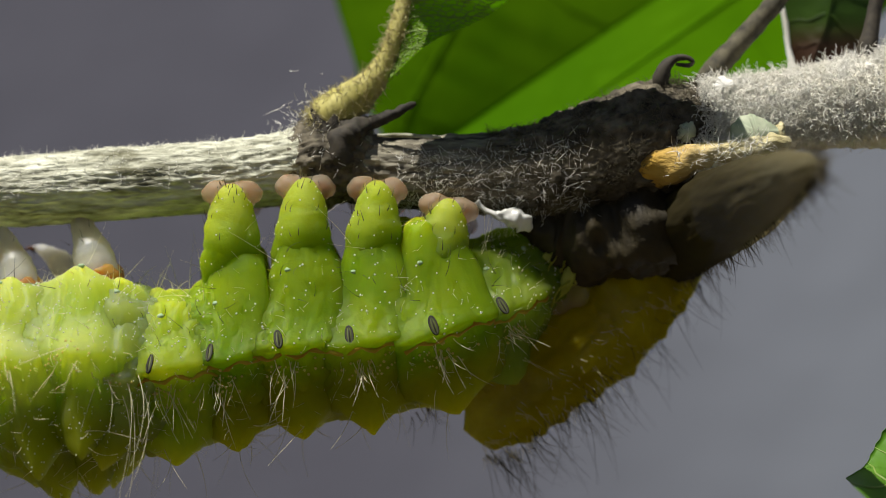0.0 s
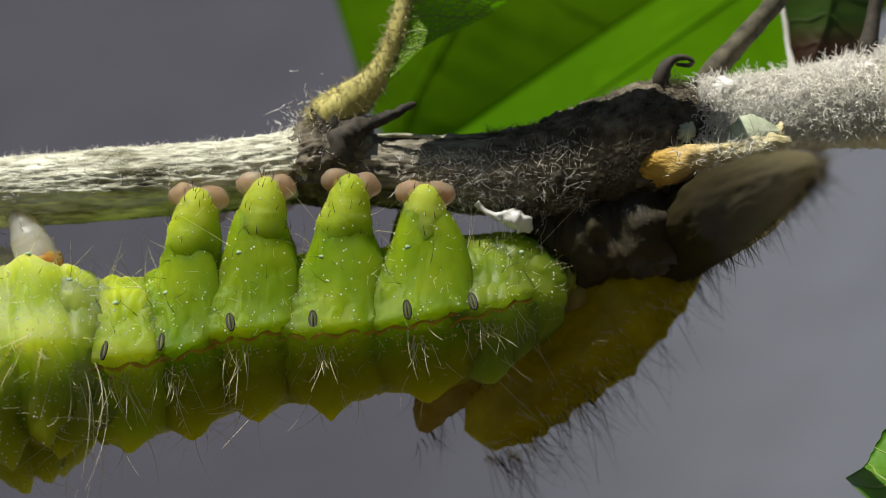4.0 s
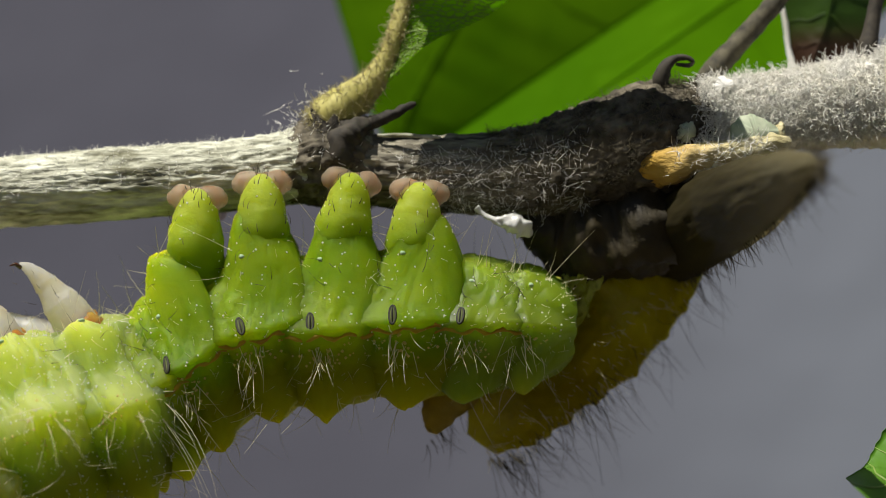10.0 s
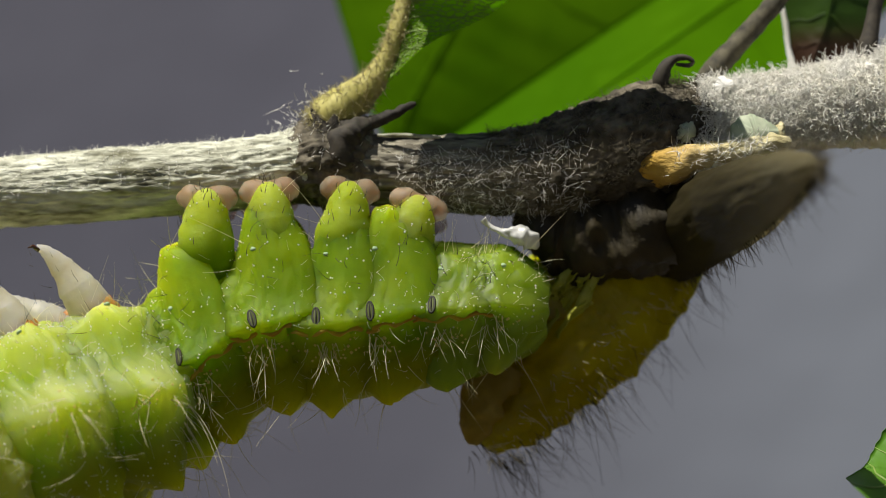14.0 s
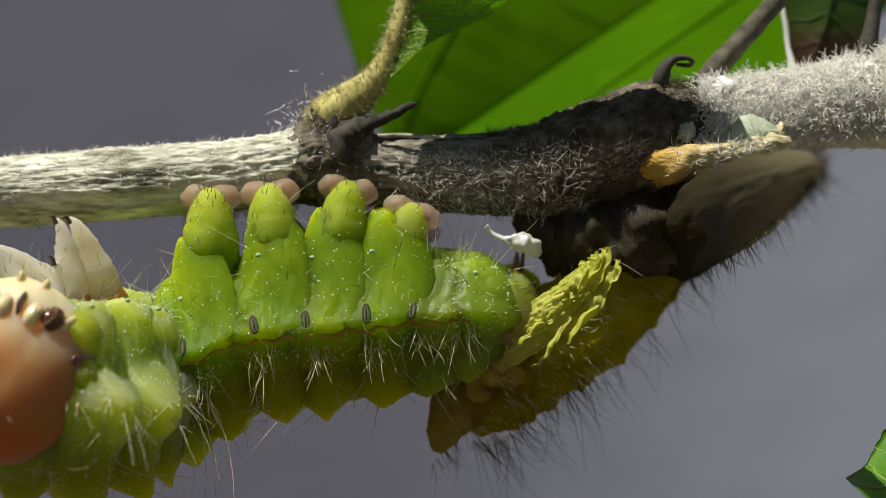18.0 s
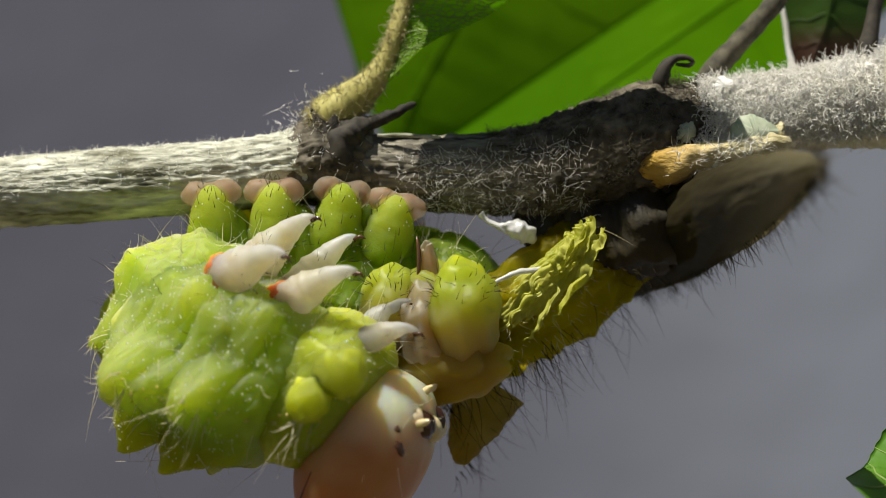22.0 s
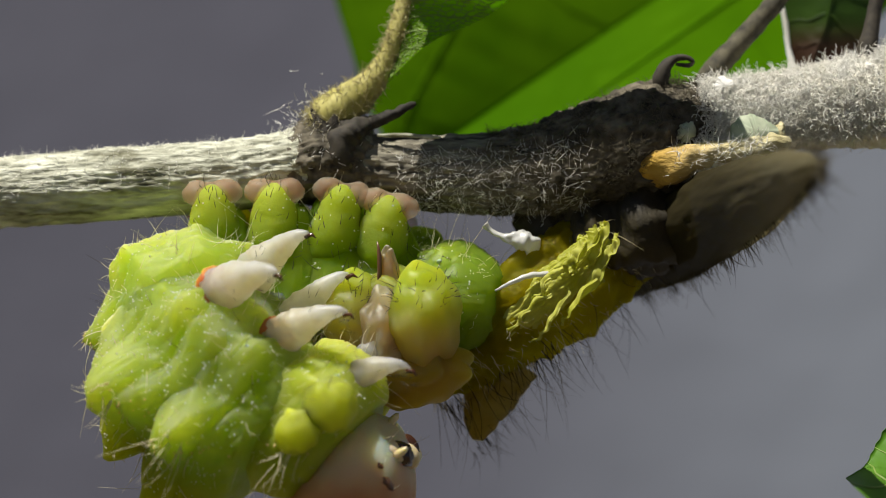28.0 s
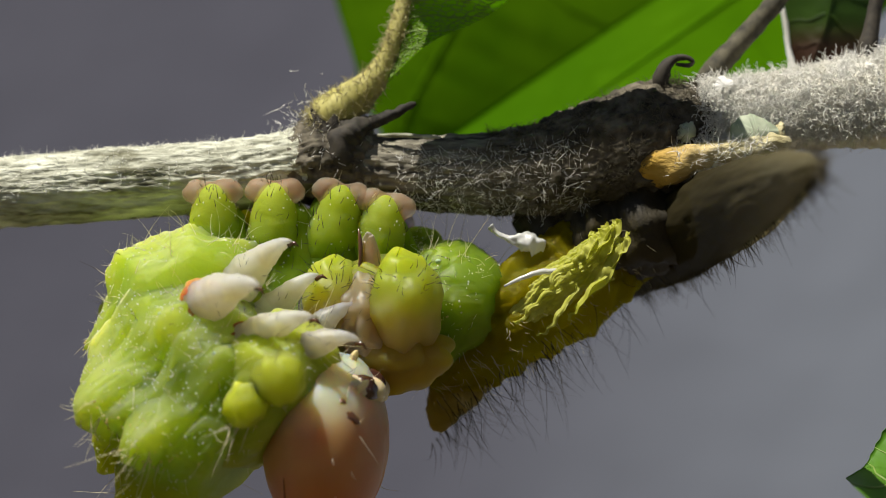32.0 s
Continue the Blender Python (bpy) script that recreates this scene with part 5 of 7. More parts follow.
    walk(body["a4"], [at(0, 531, 615, -45, 180, 7), at(0.5, 510, 606, -45, 180, 8), at(1, 494, 608, -45, 180, 10), at(1.5, 461, 597, -45, 180, 9), at(2, 444, 574, -45, 180, 8),
        at(2.5, 453, 574, -45, 180, 6), at(3, 456, 576, -45, 180, 7), at(3.5, 452, 585, -45, 180, 8), at(5.5, 447, 583, -45, 180, 8), at(6, 462, 579, -45, 180, 8),
        at(6.5, 461, 579, -45, 180, 12), at(7, 456, 588, -45, 180, 11), at(7.5, 461, 588, -45, 180, 12), at(8, 468, 600, -45, 180, 13), at(8.5, 465, 597, -45, 180, 14),
        at(9, 461, 594, -45, 180, 14), at(9.5, 482, 586, -45, 180, 14), at(10, 468, 589, -45, 180, 14), at(10.5, 461, 592, -45, 180, 13), at(11, 459, 586, -45, 180, 12),
        at(11.5, 459, 589, -45, 180, 11), at(12, 450, 580, -45, 180, 12), at(12.5, 456, 583, -45, 180, 13), at(13, 484, 580, -45, 180, 13), at(13.5, 501, 576, -45, 180, 14),
        at(14, 488, 576, -45, 180, 14), at(14.5, 476, 576, -45, 180, 13), at(16.5, 478, 591, -45, 180, 10), at(17, 501, 585, -45, 180, 9), at(17.5, 501, 586, -45, 180, 11),
        at(18, 490, 588, -45, 180, 11), at(18.5, 488, 612, -45, 180, 10), at(19, 486, 622, -33, 180, 9), at(19.5, 488, 602, -22, 180, 6), at(20, 490, 582, -10, 180, 3),
        at(20.5, 489, 574, -5, 180, 3), at(21, 488, 565, 0, 180, 2), at(21.5, 488, 565, 0, 180, 2), at(22, 488, 565, 0, 180, 2), at(22.5, 487, 565, 0, 180, 2),
        at(23, 487, 565, 0, 180, 2), at(23.5, 487, 565, 0, 180, 2), at(24, 487, 565, 0, 180, 2), at(24.5, 487, 565, 0, 180, 2), at(25, 487, 565, 0, 180, 2),
        at(25.5, 486, 565, 0, 180, 2), at(27.5, 486, 564, 0, 180, 2), at(28, 485, 564, 0, 180, 2), at(28.5, 485, 564, 0, 180, 2), at(29, 485, 564, 0, 180, 2),
        at(29.5, 485, 564, 0, 180, 2), at(30, 485, 564, 0, 180, 2), at(30.5, 485, 564, 0, 180, 2), at(31, 484, 564, 0, 180, 2), at(31.5, 484, 564, 0, 180, 2),
        at(32, 484, 564, 0, 180, 2)])
    walk(body["a3"], [at(0, 410, 636, -45, 181, 11), at(0.5, 392, 630, -45, 181, 12), at(1, 387, 628, -45, 181, 10), at(1.5, 360, 617, -45, 182, 11), at(2, 330, 604, -45, 182, 11),
        at(2.5, 338, 599, -45, 181, 11), at(3, 337, 607, -45, 181, 12), at(3.5, 329, 617, -45, 181, 13), at(5.5, 326, 617, -45, 181, 13), at(6, 338, 616, -45, 181, 15),
        at(6.5, 335, 622, -45, 181, 20), at(7, 332, 630, -45, 181, 19), at(7.5, 335, 636, -45, 181, 21), at(8, 343, 650, -45, 181, 22), at(8.5, 341, 651, -45, 181, 23),
        at(9, 340, 650, -45, 181, 24), at(9.5, 354, 645, -45, 181, 27), at(10, 340, 648, -45, 181, 28), at(10.5, 332, 646, -45, 181, 26), at(11, 332, 637, -45, 181, 24),
        at(11.5, 335, 637, -45, 181, 23), at(12, 329, 634, -45, 181, 24), at(12.5, 337, 639, -45, 181, 24), at(13, 356, 639, -45, 181, 26), at(13.5, 373, 634, -45, 182, 28),
        at(14, 361, 634, -45, 181, 28), at(14.5, 350, 633, -45, 181, 27), at(16.5, 351, 620, -45, 181, 18), at(17, 380, 616, -45, 180, 21), at(17.5, 385, 622, -45, 179, 22),
        at(18, 374, 622, -45, 178, 22), at(18.5, 377, 632, -45, 176, 19), at(19, 392, 632, -33, 179, 15), at(19.5, 392, 608, -22, 176, 13), at(20, 392, 585, -10, 173, 6),
        at(20.5, 390, 576, -5, 175, 9), at(21, 388, 568, 0, 177, 12), at(21.5, 388, 568, 0, 177, 12), at(22, 388, 568, 0, 177, 12), at(22.5, 387, 568, 0, 177, 12),
        at(23, 387, 568, 0, 177, 12), at(23.5, 387, 568, 0, 177, 12), at(24, 387, 567, 0, 177, 12), at(24.5, 387, 567, 0, 177, 12), at(25, 387, 567, 0, 177, 12),
        at(25.5, 386, 567, 0, 177, 12), at(27.5, 386, 567, 0, 177, 12), at(28, 385, 567, 0, 177, 12), at(28.5, 385, 567, 0, 177, 12), at(29, 385, 567, 0, 177, 12),
        at(29.5, 385, 566, 0, 177, 12), at(30, 385, 566, 0, 177, 12), at(30.5, 385, 566, 0, 177, 12), at(31, 384, 566, 0, 177, 12), at(31.5, 384, 566, 0, 177, 12),
        at(32, 384, 566, 0, 177, 12)])
    walk(body["a2"], [at(0, 312, 657, -50, 181, 7), at(0.5, 294, 652, -50, 182, 8), at(1, 285, 646, -50, 182, 6), at(1.5, 273, 632, -50, 182, 6), at(2, 260, 611, -50, 182, 6),
        at(2.5, 253, 612, -50, 182, 8), at(3, 245, 622, -50, 182, 6), at(3.5, 236, 635, -50, 182, 6), at(5.5, 227, 635, -50, 182, 6), at(6, 241, 640, -50, 182, 10),
        at(6.5, 247, 657, -50, 183, 15), at(7, 239, 661, -50, 183, 13), at(7.5, 247, 669, -50, 183, 15), at(8, 260, 684, -50, 183, 17), at(8.5, 264, 684, -50, 184, 19),
        at(9, 268, 681, -50, 184, 20), at(9.5, 283, 687, -50, 184, 27), at(10, 270, 697, -50, 184, 29), at(10.5, 256, 694, -50, 184, 26), at(11, 250, 681, -50, 184, 23),
        at(11.5, 248, 678, -50, 184, 21), at(12, 244, 672, -50, 184, 20), at(12.5, 257, 674, -50, 184, 20), at(13, 286, 677, -50, 185, 26), at(13.5, 311, 677, -50, 185, 30),
        at(14, 296, 677, -50, 185, 28), at(14.5, 280, 675, -50, 185, 27), at(16.5, 244, 668, -50, 184, 15), at(17, 285, 669, -46, 187, 21), at(17.5, 308, 666, -42, 191, 22),
        at(18, 296, 664, -38, 193, 19), at(18.5, 329, 668, -34, 200, 20), at(19, 330, 665, -30, 209, 13), at(19.5, 330, 640, -10, 214, 14), at(20, 320, 600, 10, 221, 12),
        at(20.5, 320, 600, 10, 223, 15), at(21, 320, 600, 10, 224, 18), at(21.5, 319, 600, 10, 224, 18), at(22, 319, 600, 10, 224, 18), at(22.5, 319, 600, 10, 224, 18),
        at(23, 319, 600, 10, 224, 18), at(23.5, 319, 600, 10, 224, 17), at(24, 318, 600, 10, 224, 17), at(24.5, 318, 600, 10, 224, 17), at(25, 318, 600, 10, 224, 17),
        at(25.5, 318, 600, 10, 224, 17), at(27.5, 317, 600, 10, 224, 17), at(28, 317, 600, 10, 224, 16), at(28.5, 316, 600, 10, 225, 24), at(29, 316, 600, 10, 226, 30),
        at(29.5, 316, 600, 10, 225, 30), at(30, 316, 600, 10, 224, 30), at(30.5, 316, 600, 10, 224, 28), at(31, 315, 600, 10, 224, 26), at(31.5, 315, 600, 10, 223, 21),
        at(32, 315, 600, 10, 223, 17)])
    walk(body["a1"], [at(0, 215, 660, -50, 180, -4, 12), at(0.5, 200, 655, -50, 181, -5, 12), at(1, 185, 650, -51, 181, -5, 12), at(1.5, 170, 636, -51, 182, -4, 12), at(2, 155, 622, -51, 182, 0, 12), at(2.5, 146, 625, -52, 183, 0, 12), at(3, 138, 628, -52, 183, -3, 12),
        at(3.5, 128, 640, -52, 184, -3, 12), at(5.5, 127, 637, -53, 186, -5, 12), at(6, 139, 649, -54, 187, -6, 12), at(6.5, 153, 667, -54, 188, -3, 12), at(7, 145, 664, -54, 189, -6, 12), at(7.5, 153, 672, -55, 190, -3, 12), at(8, 171, 688, -55, 191, 4, 12),
        at(8.5, 177, 693, -55, 193, 8, 12), at(9, 182, 693, -55, 193, 12, 12), at(9.5, 203, 706, -56, 195, 25, 12), at(10, 196, 714, -56, 198, 27, 12), at(10.5, 179, 705, -56, 197, 19, 12), at(11, 168, 691, -57, 197, 14, 12), at(11.5, 163, 688, -57, 197, 13, 12),
        at(12, 160, 680, -57, 198, 11, 12), at(12.5, 171, 685, -58, 199, 15, 12), at(13, 202, 700, -58, 200, 24, 12), at(13.5, 225, 706, -58, 203, 28, 12), at(14, 209, 700, -58, 203, 23, 12), at(14.5, 194, 697, -59, 203, 20, 12), at(16.5, 160, 667, -60, 198, 3, 8),
        at(17, 215, 680, -67, 207, 4, 7), at(17.5, 240, 680, -73, 214, 7, 5), at(18, 228, 672, -80, 220, 5, 3), at(18.5, 255, 680, -90, 223, 7, 2), at(19, 270, 665, -100, 235, 1, 0), at(19.5, 310, 640, -95, 261, 2, 0), at(20, 365, 592, -90, 275, 1, 0),
        at(20.5, 358, 580, -90, 275, 2, 0), at(21, 351, 568, -90, 275, 4, 0), at(21.5, 348, 568, -90, 275, 6, 0), at(22, 346, 567, -110, 285, 8, 0), at(22.5, 344, 566, -110, 285, 8, 0), at(23, 341, 566, -110, 285, 8, 0), at(23.5, 338, 565, -110, 285, 8, 0),
        at(24, 337, 565, -110, 285, 8, 0), at(24.5, 337, 564, -110, 285, 8, 0), at(25, 336, 563, -110, 285, 8, 0), at(25.5, 337, 563, -110, 285, 8, 0), at(27.5, 337, 560, -110, 285, 9, 0), at(28, 337, 560, -110, 285, 9, 0), at(28.5, 341, 572, -110, 285, 9, 6),
        at(29, 344, 590, -110, 285, 9, 12), at(29.5, 341, 590, -110, 285, 9, 12), at(30, 339, 590, -110, 285, 10, 12), at(30.5, 338, 585, -110, 285, 9, 12), at(31, 337, 580, -110, 285, 9, 12), at(31.5, 337, 570, -110, 285, 9, 8), at(32, 336, 560, -110, 285, 9, 4)])
    walk(body["t3"], [at(0, 165, 646, -50, 180, 2, 22), at(0.5, 154, 640, -52, 181, 2, 22), at(1, 142, 634, -53, 182, 2, 22), at(1.5, 124, 622, -55, 183, 4, 22), at(2, 105, 611, -56, 185, 5, 22), at(2.5, 96, 612, -58, 186, 4, 22), at(3, 88, 614, -59, 187, 3, 22),
        at(3.5, 78, 626, -61, 188, 4, 22), at(5.5, 65, 621, -67, 192, 7, 22), at(6, 85, 624, -68, 193, 5, 22), at(6.5, 111, 645, -70, 194, -1, 22), at(7, 105, 640, -71, 197, 1, 22), at(7.5, 113, 651, -73, 199, 3, 22), at(8, 136, 678, -74, 199, 0, 22),
        at(8.5, 148, 686, -76, 200, 4, 22), at(9, 154, 692, -77, 202, 9, 22), at(9.5, 177, 723, -79, 202, 11, 22), at(10, 174, 733, -80, 205, 17, 22), at(10.5, 153, 716, -82, 206, 14, 22), at(11, 140, 695, -83, 206, 13, 22), at(11.5, 136, 690, -85, 207, 11, 22),
        at(12, 133, 680, -86, 208, 10, 22), at(12.5, 145, 690, -88, 211, 15, 22), at(13, 179, 712, -89, 211, 15, 22), at(13.5, 212, 718, -91, 214, 17, 22), at(14, 196, 707, -92, 215, 15, 22), at(14.5, 179, 701, -94, 216, 13, 22), at(16.5, 93, 672, -100, 214, 11, 15),
        at(17, 149, 680, -117, 219, 8, 13), at(17.5, 174, 685, -133, 224, 6, 9), at(18, 160, 680, -150, 225, 5, 6), at(18.5, 190, 690, -165, 229, 3, 3), at(19, 225, 668, -180, 242, 0, 0), at(19.5, 289, 652, -175, 293, 4, 0), at(20, 341, 642, -170, 322, 3, 0),
        at(20.5, 390, 662, -170, 322, 9, 0), at(21, 363, 630, -170, 322, 15, 0), at(21.5, 359, 607, -170, 322, 22, 0), at(22, 369, 615, -170, 322, 30, 0), at(22.5, 378, 626, -170, 322, 30, 0), at(23, 381, 648, -170, 322, 30, 0), at(23.5, 376, 648, -170, 322, 31, 0),
        at(24, 370, 641, -170, 322, 31, 0), at(24.5, 358, 630, -170, 322, 31, 0), at(25, 348, 637, -170, 322, 31, 0), at(25.5, 347, 641, -170, 322, 32, 0), at(27.5, 342, 632, -170, 322, 32, 0), at(28, 350, 634, -170, 322, 33, 0), at(28.5, 396, 669, -170, 322, 33, 6),
        at(29, 416, 675, -170, 322, 33, 12), at(29.5, 391, 661, -170, 322, 34, 12), at(30, 380, 674, -170, 322, 36, 12), at(30.5, 375, 683, -170, 322, 35, 12), at(31, 367, 676, -170, 322, 34, 12), at(31.5, 344, 660, -170, 322, 34, 8), at(32, 332, 652, -170, 322, 33, 4)])
    walk(body["t2"], [at(0, 58, 666, -50, 180, 14, 22), at(0.5, 48, 661, -53, 181, 14, 22), at(1, 38, 656, -57, 182, 15, 22), at(1.5, 20, 646, -60, 183, 18, 22), at(2, 3, 636, -63, 184, 21, 22), at(2.5, -7, 636, -67, 185, 21, 22), at(3, -17, 636, -70, 186, 21, 22),
        at(3.5, -27, 651, -73, 187, 19, 22), at(5.5, -32, 656, -87, 191, 28, 22), at(6, -19, 663, -90, 192, 29, 22), at(6.5, -5, 665, -93, 192, 26, 22), at(7, 8, 668, -97, 194, 30, 22), at(7.5, 18, 679, -100, 196, 30, 22), at(8, 28, 689, -103, 196, 26, 22),
        at(8.5, 38, 702, -107, 197, 27, 22), at(9, 48, 716, -110, 198, 29, 22), at(9.5, 58, 736, -113, 198, 24, 22), at(10, 68, 756, -117, 200, 26, 22), at(10.5, 50, 741, -120, 203, 31, 22), at(11, 33, 726, -123, 206, 36, 22), at(11.5, 30, 716, -127, 207, 37, 22),
        at(12, 26, 706, -130, 209, 39, 22), at(12.5, 47, 723, -133, 208, 35, 22), at(13, 68, 741, -137, 205, 27, 22), at(13.5, 103, 751, -140, 203, 23, 22), at(14, 88, 741, -143, 205, 25, 22), at(14.5, 73, 731, -147, 208, 27, 22), at(16.5, 11, 702, -160, 222, 13, 15),
        at(17, 74, 705, -180, 226, 10, 13), at(17.5, 107, 700, -200, 227, 5, 9), at(18, 90, 690, -220, 225, 0, 6), at(18.5, 130, 690, -235, 228, -4, 3), at(19, 190, 665, -250, 239, -6, 0), at(19.5, 296, 659, -230, 322, 0, 0), at(20, 418, 652, -190, 340, 3, 0),
        at(20.5, 447, 662, -190, 340, 10, 0), at(21, 448, 644, -190, 340, 17, 0), at(21.5, 372, 585, -190, 340, 26, 0), at(22, 442, 654, -190, 340, 34, 0), at(22.5, 473, 704, -190, 340, 34, 0), at(23, 465, 687, -190, 340, 34, 0), at(23.5, 439, 673, -190, 340, 35, 0),
        at(24, 430, 697, -190, 340, 35, 0), at(24.5, 413, 705, -190, 340, 35, 0), at(25, 411, 702, -190, 340, 35, 0), at(25.5, 397, 695, -190, 340, 36, 0), at(27.5, 375, 685, -190, 340, 37, 0), at(28, 417, 712, -190, 340, 37, 0), at(28.5, 515, 757, -190, 340, 37, 6),
        at(29, 460, 743, -190, 340, 37, 12), at(29.5, 418, 719, -190, 340, 39, 12), at(30, 420, 722, -190, 340, 40, 12), at(30.5, 423, 736, -190, 340, 40, 12), at(31, 419, 729, -190, 340, 39, 12), at(31.5, 440, 740, -190, 340, 38, 8), at(32, 369, 717, -190, 340, 37, 4)])
    walk(body["t1"], [at(0, -100, 710, -50, 180, 9, 20), at(0.5, -108, 708, -55, 181, 9, 20), at(1, -115, 705, -61, 181, 9, 20), at(1.5, -122, 702, -66, 182, 11, 20), at(2, -130, 700, -72, 183, 13, 20), at(2.5, -140, 703, -77, 184, 13, 20), at(3, -150, 707, -83, 184, 14, 20),
        at(3.5, -160, 710, -88, 185, 12, 20), at(5.5, -150, 740, -110, 188, 16, 20), at(6, -137, 753, -115, 189, 18, 20), at(6.5, -124, 762, -121, 190, 20, 20), at(7, -111, 772, -126, 191, 22, 20), at(7.5, -99, 780, -132, 192, 23, 20), at(8, -86, 789, -137, 192, 24, 20),
        at(8.5, -73, 802, -143, 193, 25, 20), at(9, -60, 815, -148, 194, 26, 20), at(9.5, -50, 830, -154, 195, 24, 20), at(10, -40, 845, -159, 196, 23, 20), at(10.5, -40, 843, -165, 198, 26, 20), at(11, -40, 842, -170, 200, 30, 20), at(11.5, -40, 840, -175, 201, 31, 20),
        at(12, -40, 838, -181, 202, 33, 20), at(12.5, -40, 837, -186, 201, 29, 20), at(13, -40, 835, -192, 200, 24, 20), at(13.5, -40, 832, -197, 199, 20, 20), at(14, -40, 828, -203, 200, 21, 20), at(14.5, -40, 825, -208, 202, 22, 20), at(16.5, -53, 717, -230, 232, 11, 14),
        at(17, 31, 710, -240, 225, -5, 12), at(17.5, 66, 700, -250, 233, -10, 8), at(18, 50, 680, -260, 233, -14, 5), at(18.5, 95, 680, -270, 231, -15, 2), at(19, 165, 655, -280, 243, -18, 0), at(19.5, 310, 645, -250, 339, -2, 0), at(20, 501, 562, -225, 348, 4, 0),
        at(20.5, 524, 584, -225, 348, 11, 0), at(21, 527, 584, -225, 348, 18, 0), at(21.5, 499, 542, -225, 348, 27, 0), at(22, 573, 689, -225, 348, 36, 0), at(22.5, 566, 680, -225, 348, 36, 0), at(23, 533, 649, -225, 348, 37, 0), at(23.5, 540, 648, -225, 348, 37, 0),
        at(24, 548, 678, -225, 348, 37, 0), at(24.5, 532, 716, -225, 348, 37, 0), at(25, 551, 728, -225, 348, 38, 0), at(25.5, 520, 701, -225, 348, 38, 0), at(27.5, 526, 695, -225, 348, 39, 0), at(28, 554, 743, -225, 348, 39, 0), at(28.5, 638, 810, -225, 348, 39, 6),
        at(29, 533, 751, -225, 348, 40, 12), at(29.5, 503, 730, -225, 348, 40, 12), at(30, 506, 728, -225, 348, 40, 12), at(30.5, 498, 737, -225, 348, 40, 12), at(31, 496, 729, -225, 348, 40, 12), at(31.5, 548, 770, -225, 348, 40, 8), at(32, 471, 689, -225, 348, 40, 4)])
    walk(body["head"], [at(0, -300, 720, -50, 180, 10, 0), at(0.5, -308, 718, -58, 182, 10, 0), at(1, -315, 715, -65, 183, 10, 0), at(1.5, -322, 712, -73, 185, 10, 0), at(2, -330, 710, -80, 186, 9, 0), at(2.5, -340, 713, -88, 188, 9, 0), at(3, -350, 717, -95, 189, 9, 0),
        at(3.5, -360, 720, -103, 191, 9, 0), at(5.5, -350, 750, -133, 197, 8, 0), at(6, -336, 769, -141, 198, 8, 0), at(6.5, -321, 787, -148, 200, 8, 0), at(7, -307, 806, -156, 201, 8, 0), at(7.5, -293, 824, -164, 203, 8, 0), at(8, -279, 843, -171, 204, 8, 0),
        at(8.5, -264, 861, -179, 206, 7, 0), at(9, -250, 880, -186, 207, 7, 0), at(9.5, -240, 890, -194, 209, 7, 0), at(10, -230, 900, -202, 210, 7, 0), at(10.5, -230, 900, -209, 212, 7, 0), at(11, -230, 900, -217, 213, 7, 0), at(11.5, -230, 900, -224, 215, 7, 0),
        at(12, -230, 900, -232, 216, 6, 0), at(12.5, -230, 900, -239, 218, 6, 0), at(13, -230, 900, -247, 219, 6, 0), at(13.5, -230, 893, -255, 221, 6, 0), at(14, -230, 887, -262, 222, 6, 0), at(14.5, -230, 880, -270, 224, 6, 0), at(16.5, -100, 740, -300, 250, 0, 0),
        at(17, -45, 690, -300, 256, -3, -8), at(17.5, 25, 675, -310, 262, -5, -13), at(18, 15, 658, -320, 268, -8, -18), at(18.5, 60, 660, -320, 276, -6, -25), at(19, 155, 640, -320, 285, -4, -32), at(19.5, 350, 638, -275, 312, -4, -18), at(20, 618, 618, -235, 346, -8, 0),
        at(20.5, 634, 640, -229, 348, 3, 0), at(21, 604, 662, -222, 349, 14, 0), at(21.5, 619, 664, -216, 350, 21, 0), at(22, 645, 805, -210, 352, 28, 0), at(22.5, 686, 806, -210, 354, 16, 0), at(23, 626, 745, -210, 355, 4, 0), at(23.5, 634, 753, -210, 356, 6, 0),
        at(24, 634, 778, -210, 358, 8, 0), at(24.5, 608, 833, -210, 358, 10, 0), at(25, 608, 858, -210, 358, 12, 0), at(25.5, 593, 851, -210, 358, 12, 0), at(27.5, 587, 862, -210, 358, 10, 0), at(28, 622, 890, -210, 358, 10, 0), at(28.5, 702, 915, -210, 358, 5, 0),
        at(29, 632, 848, -210, 357, 0, 0), at(29.5, 625, 826, -210, 356, -3, 0), at(30, 612, 832, -210, 356, -6, 0), at(30.5, 608, 836, -210, 356, -6, 0), at(31, 606, 818, -210, 355, -6, 0), at(31.5, 670, 896, -210, 354, -2, 0), at(32, 577, 786, -210, 354, 2, 0)])
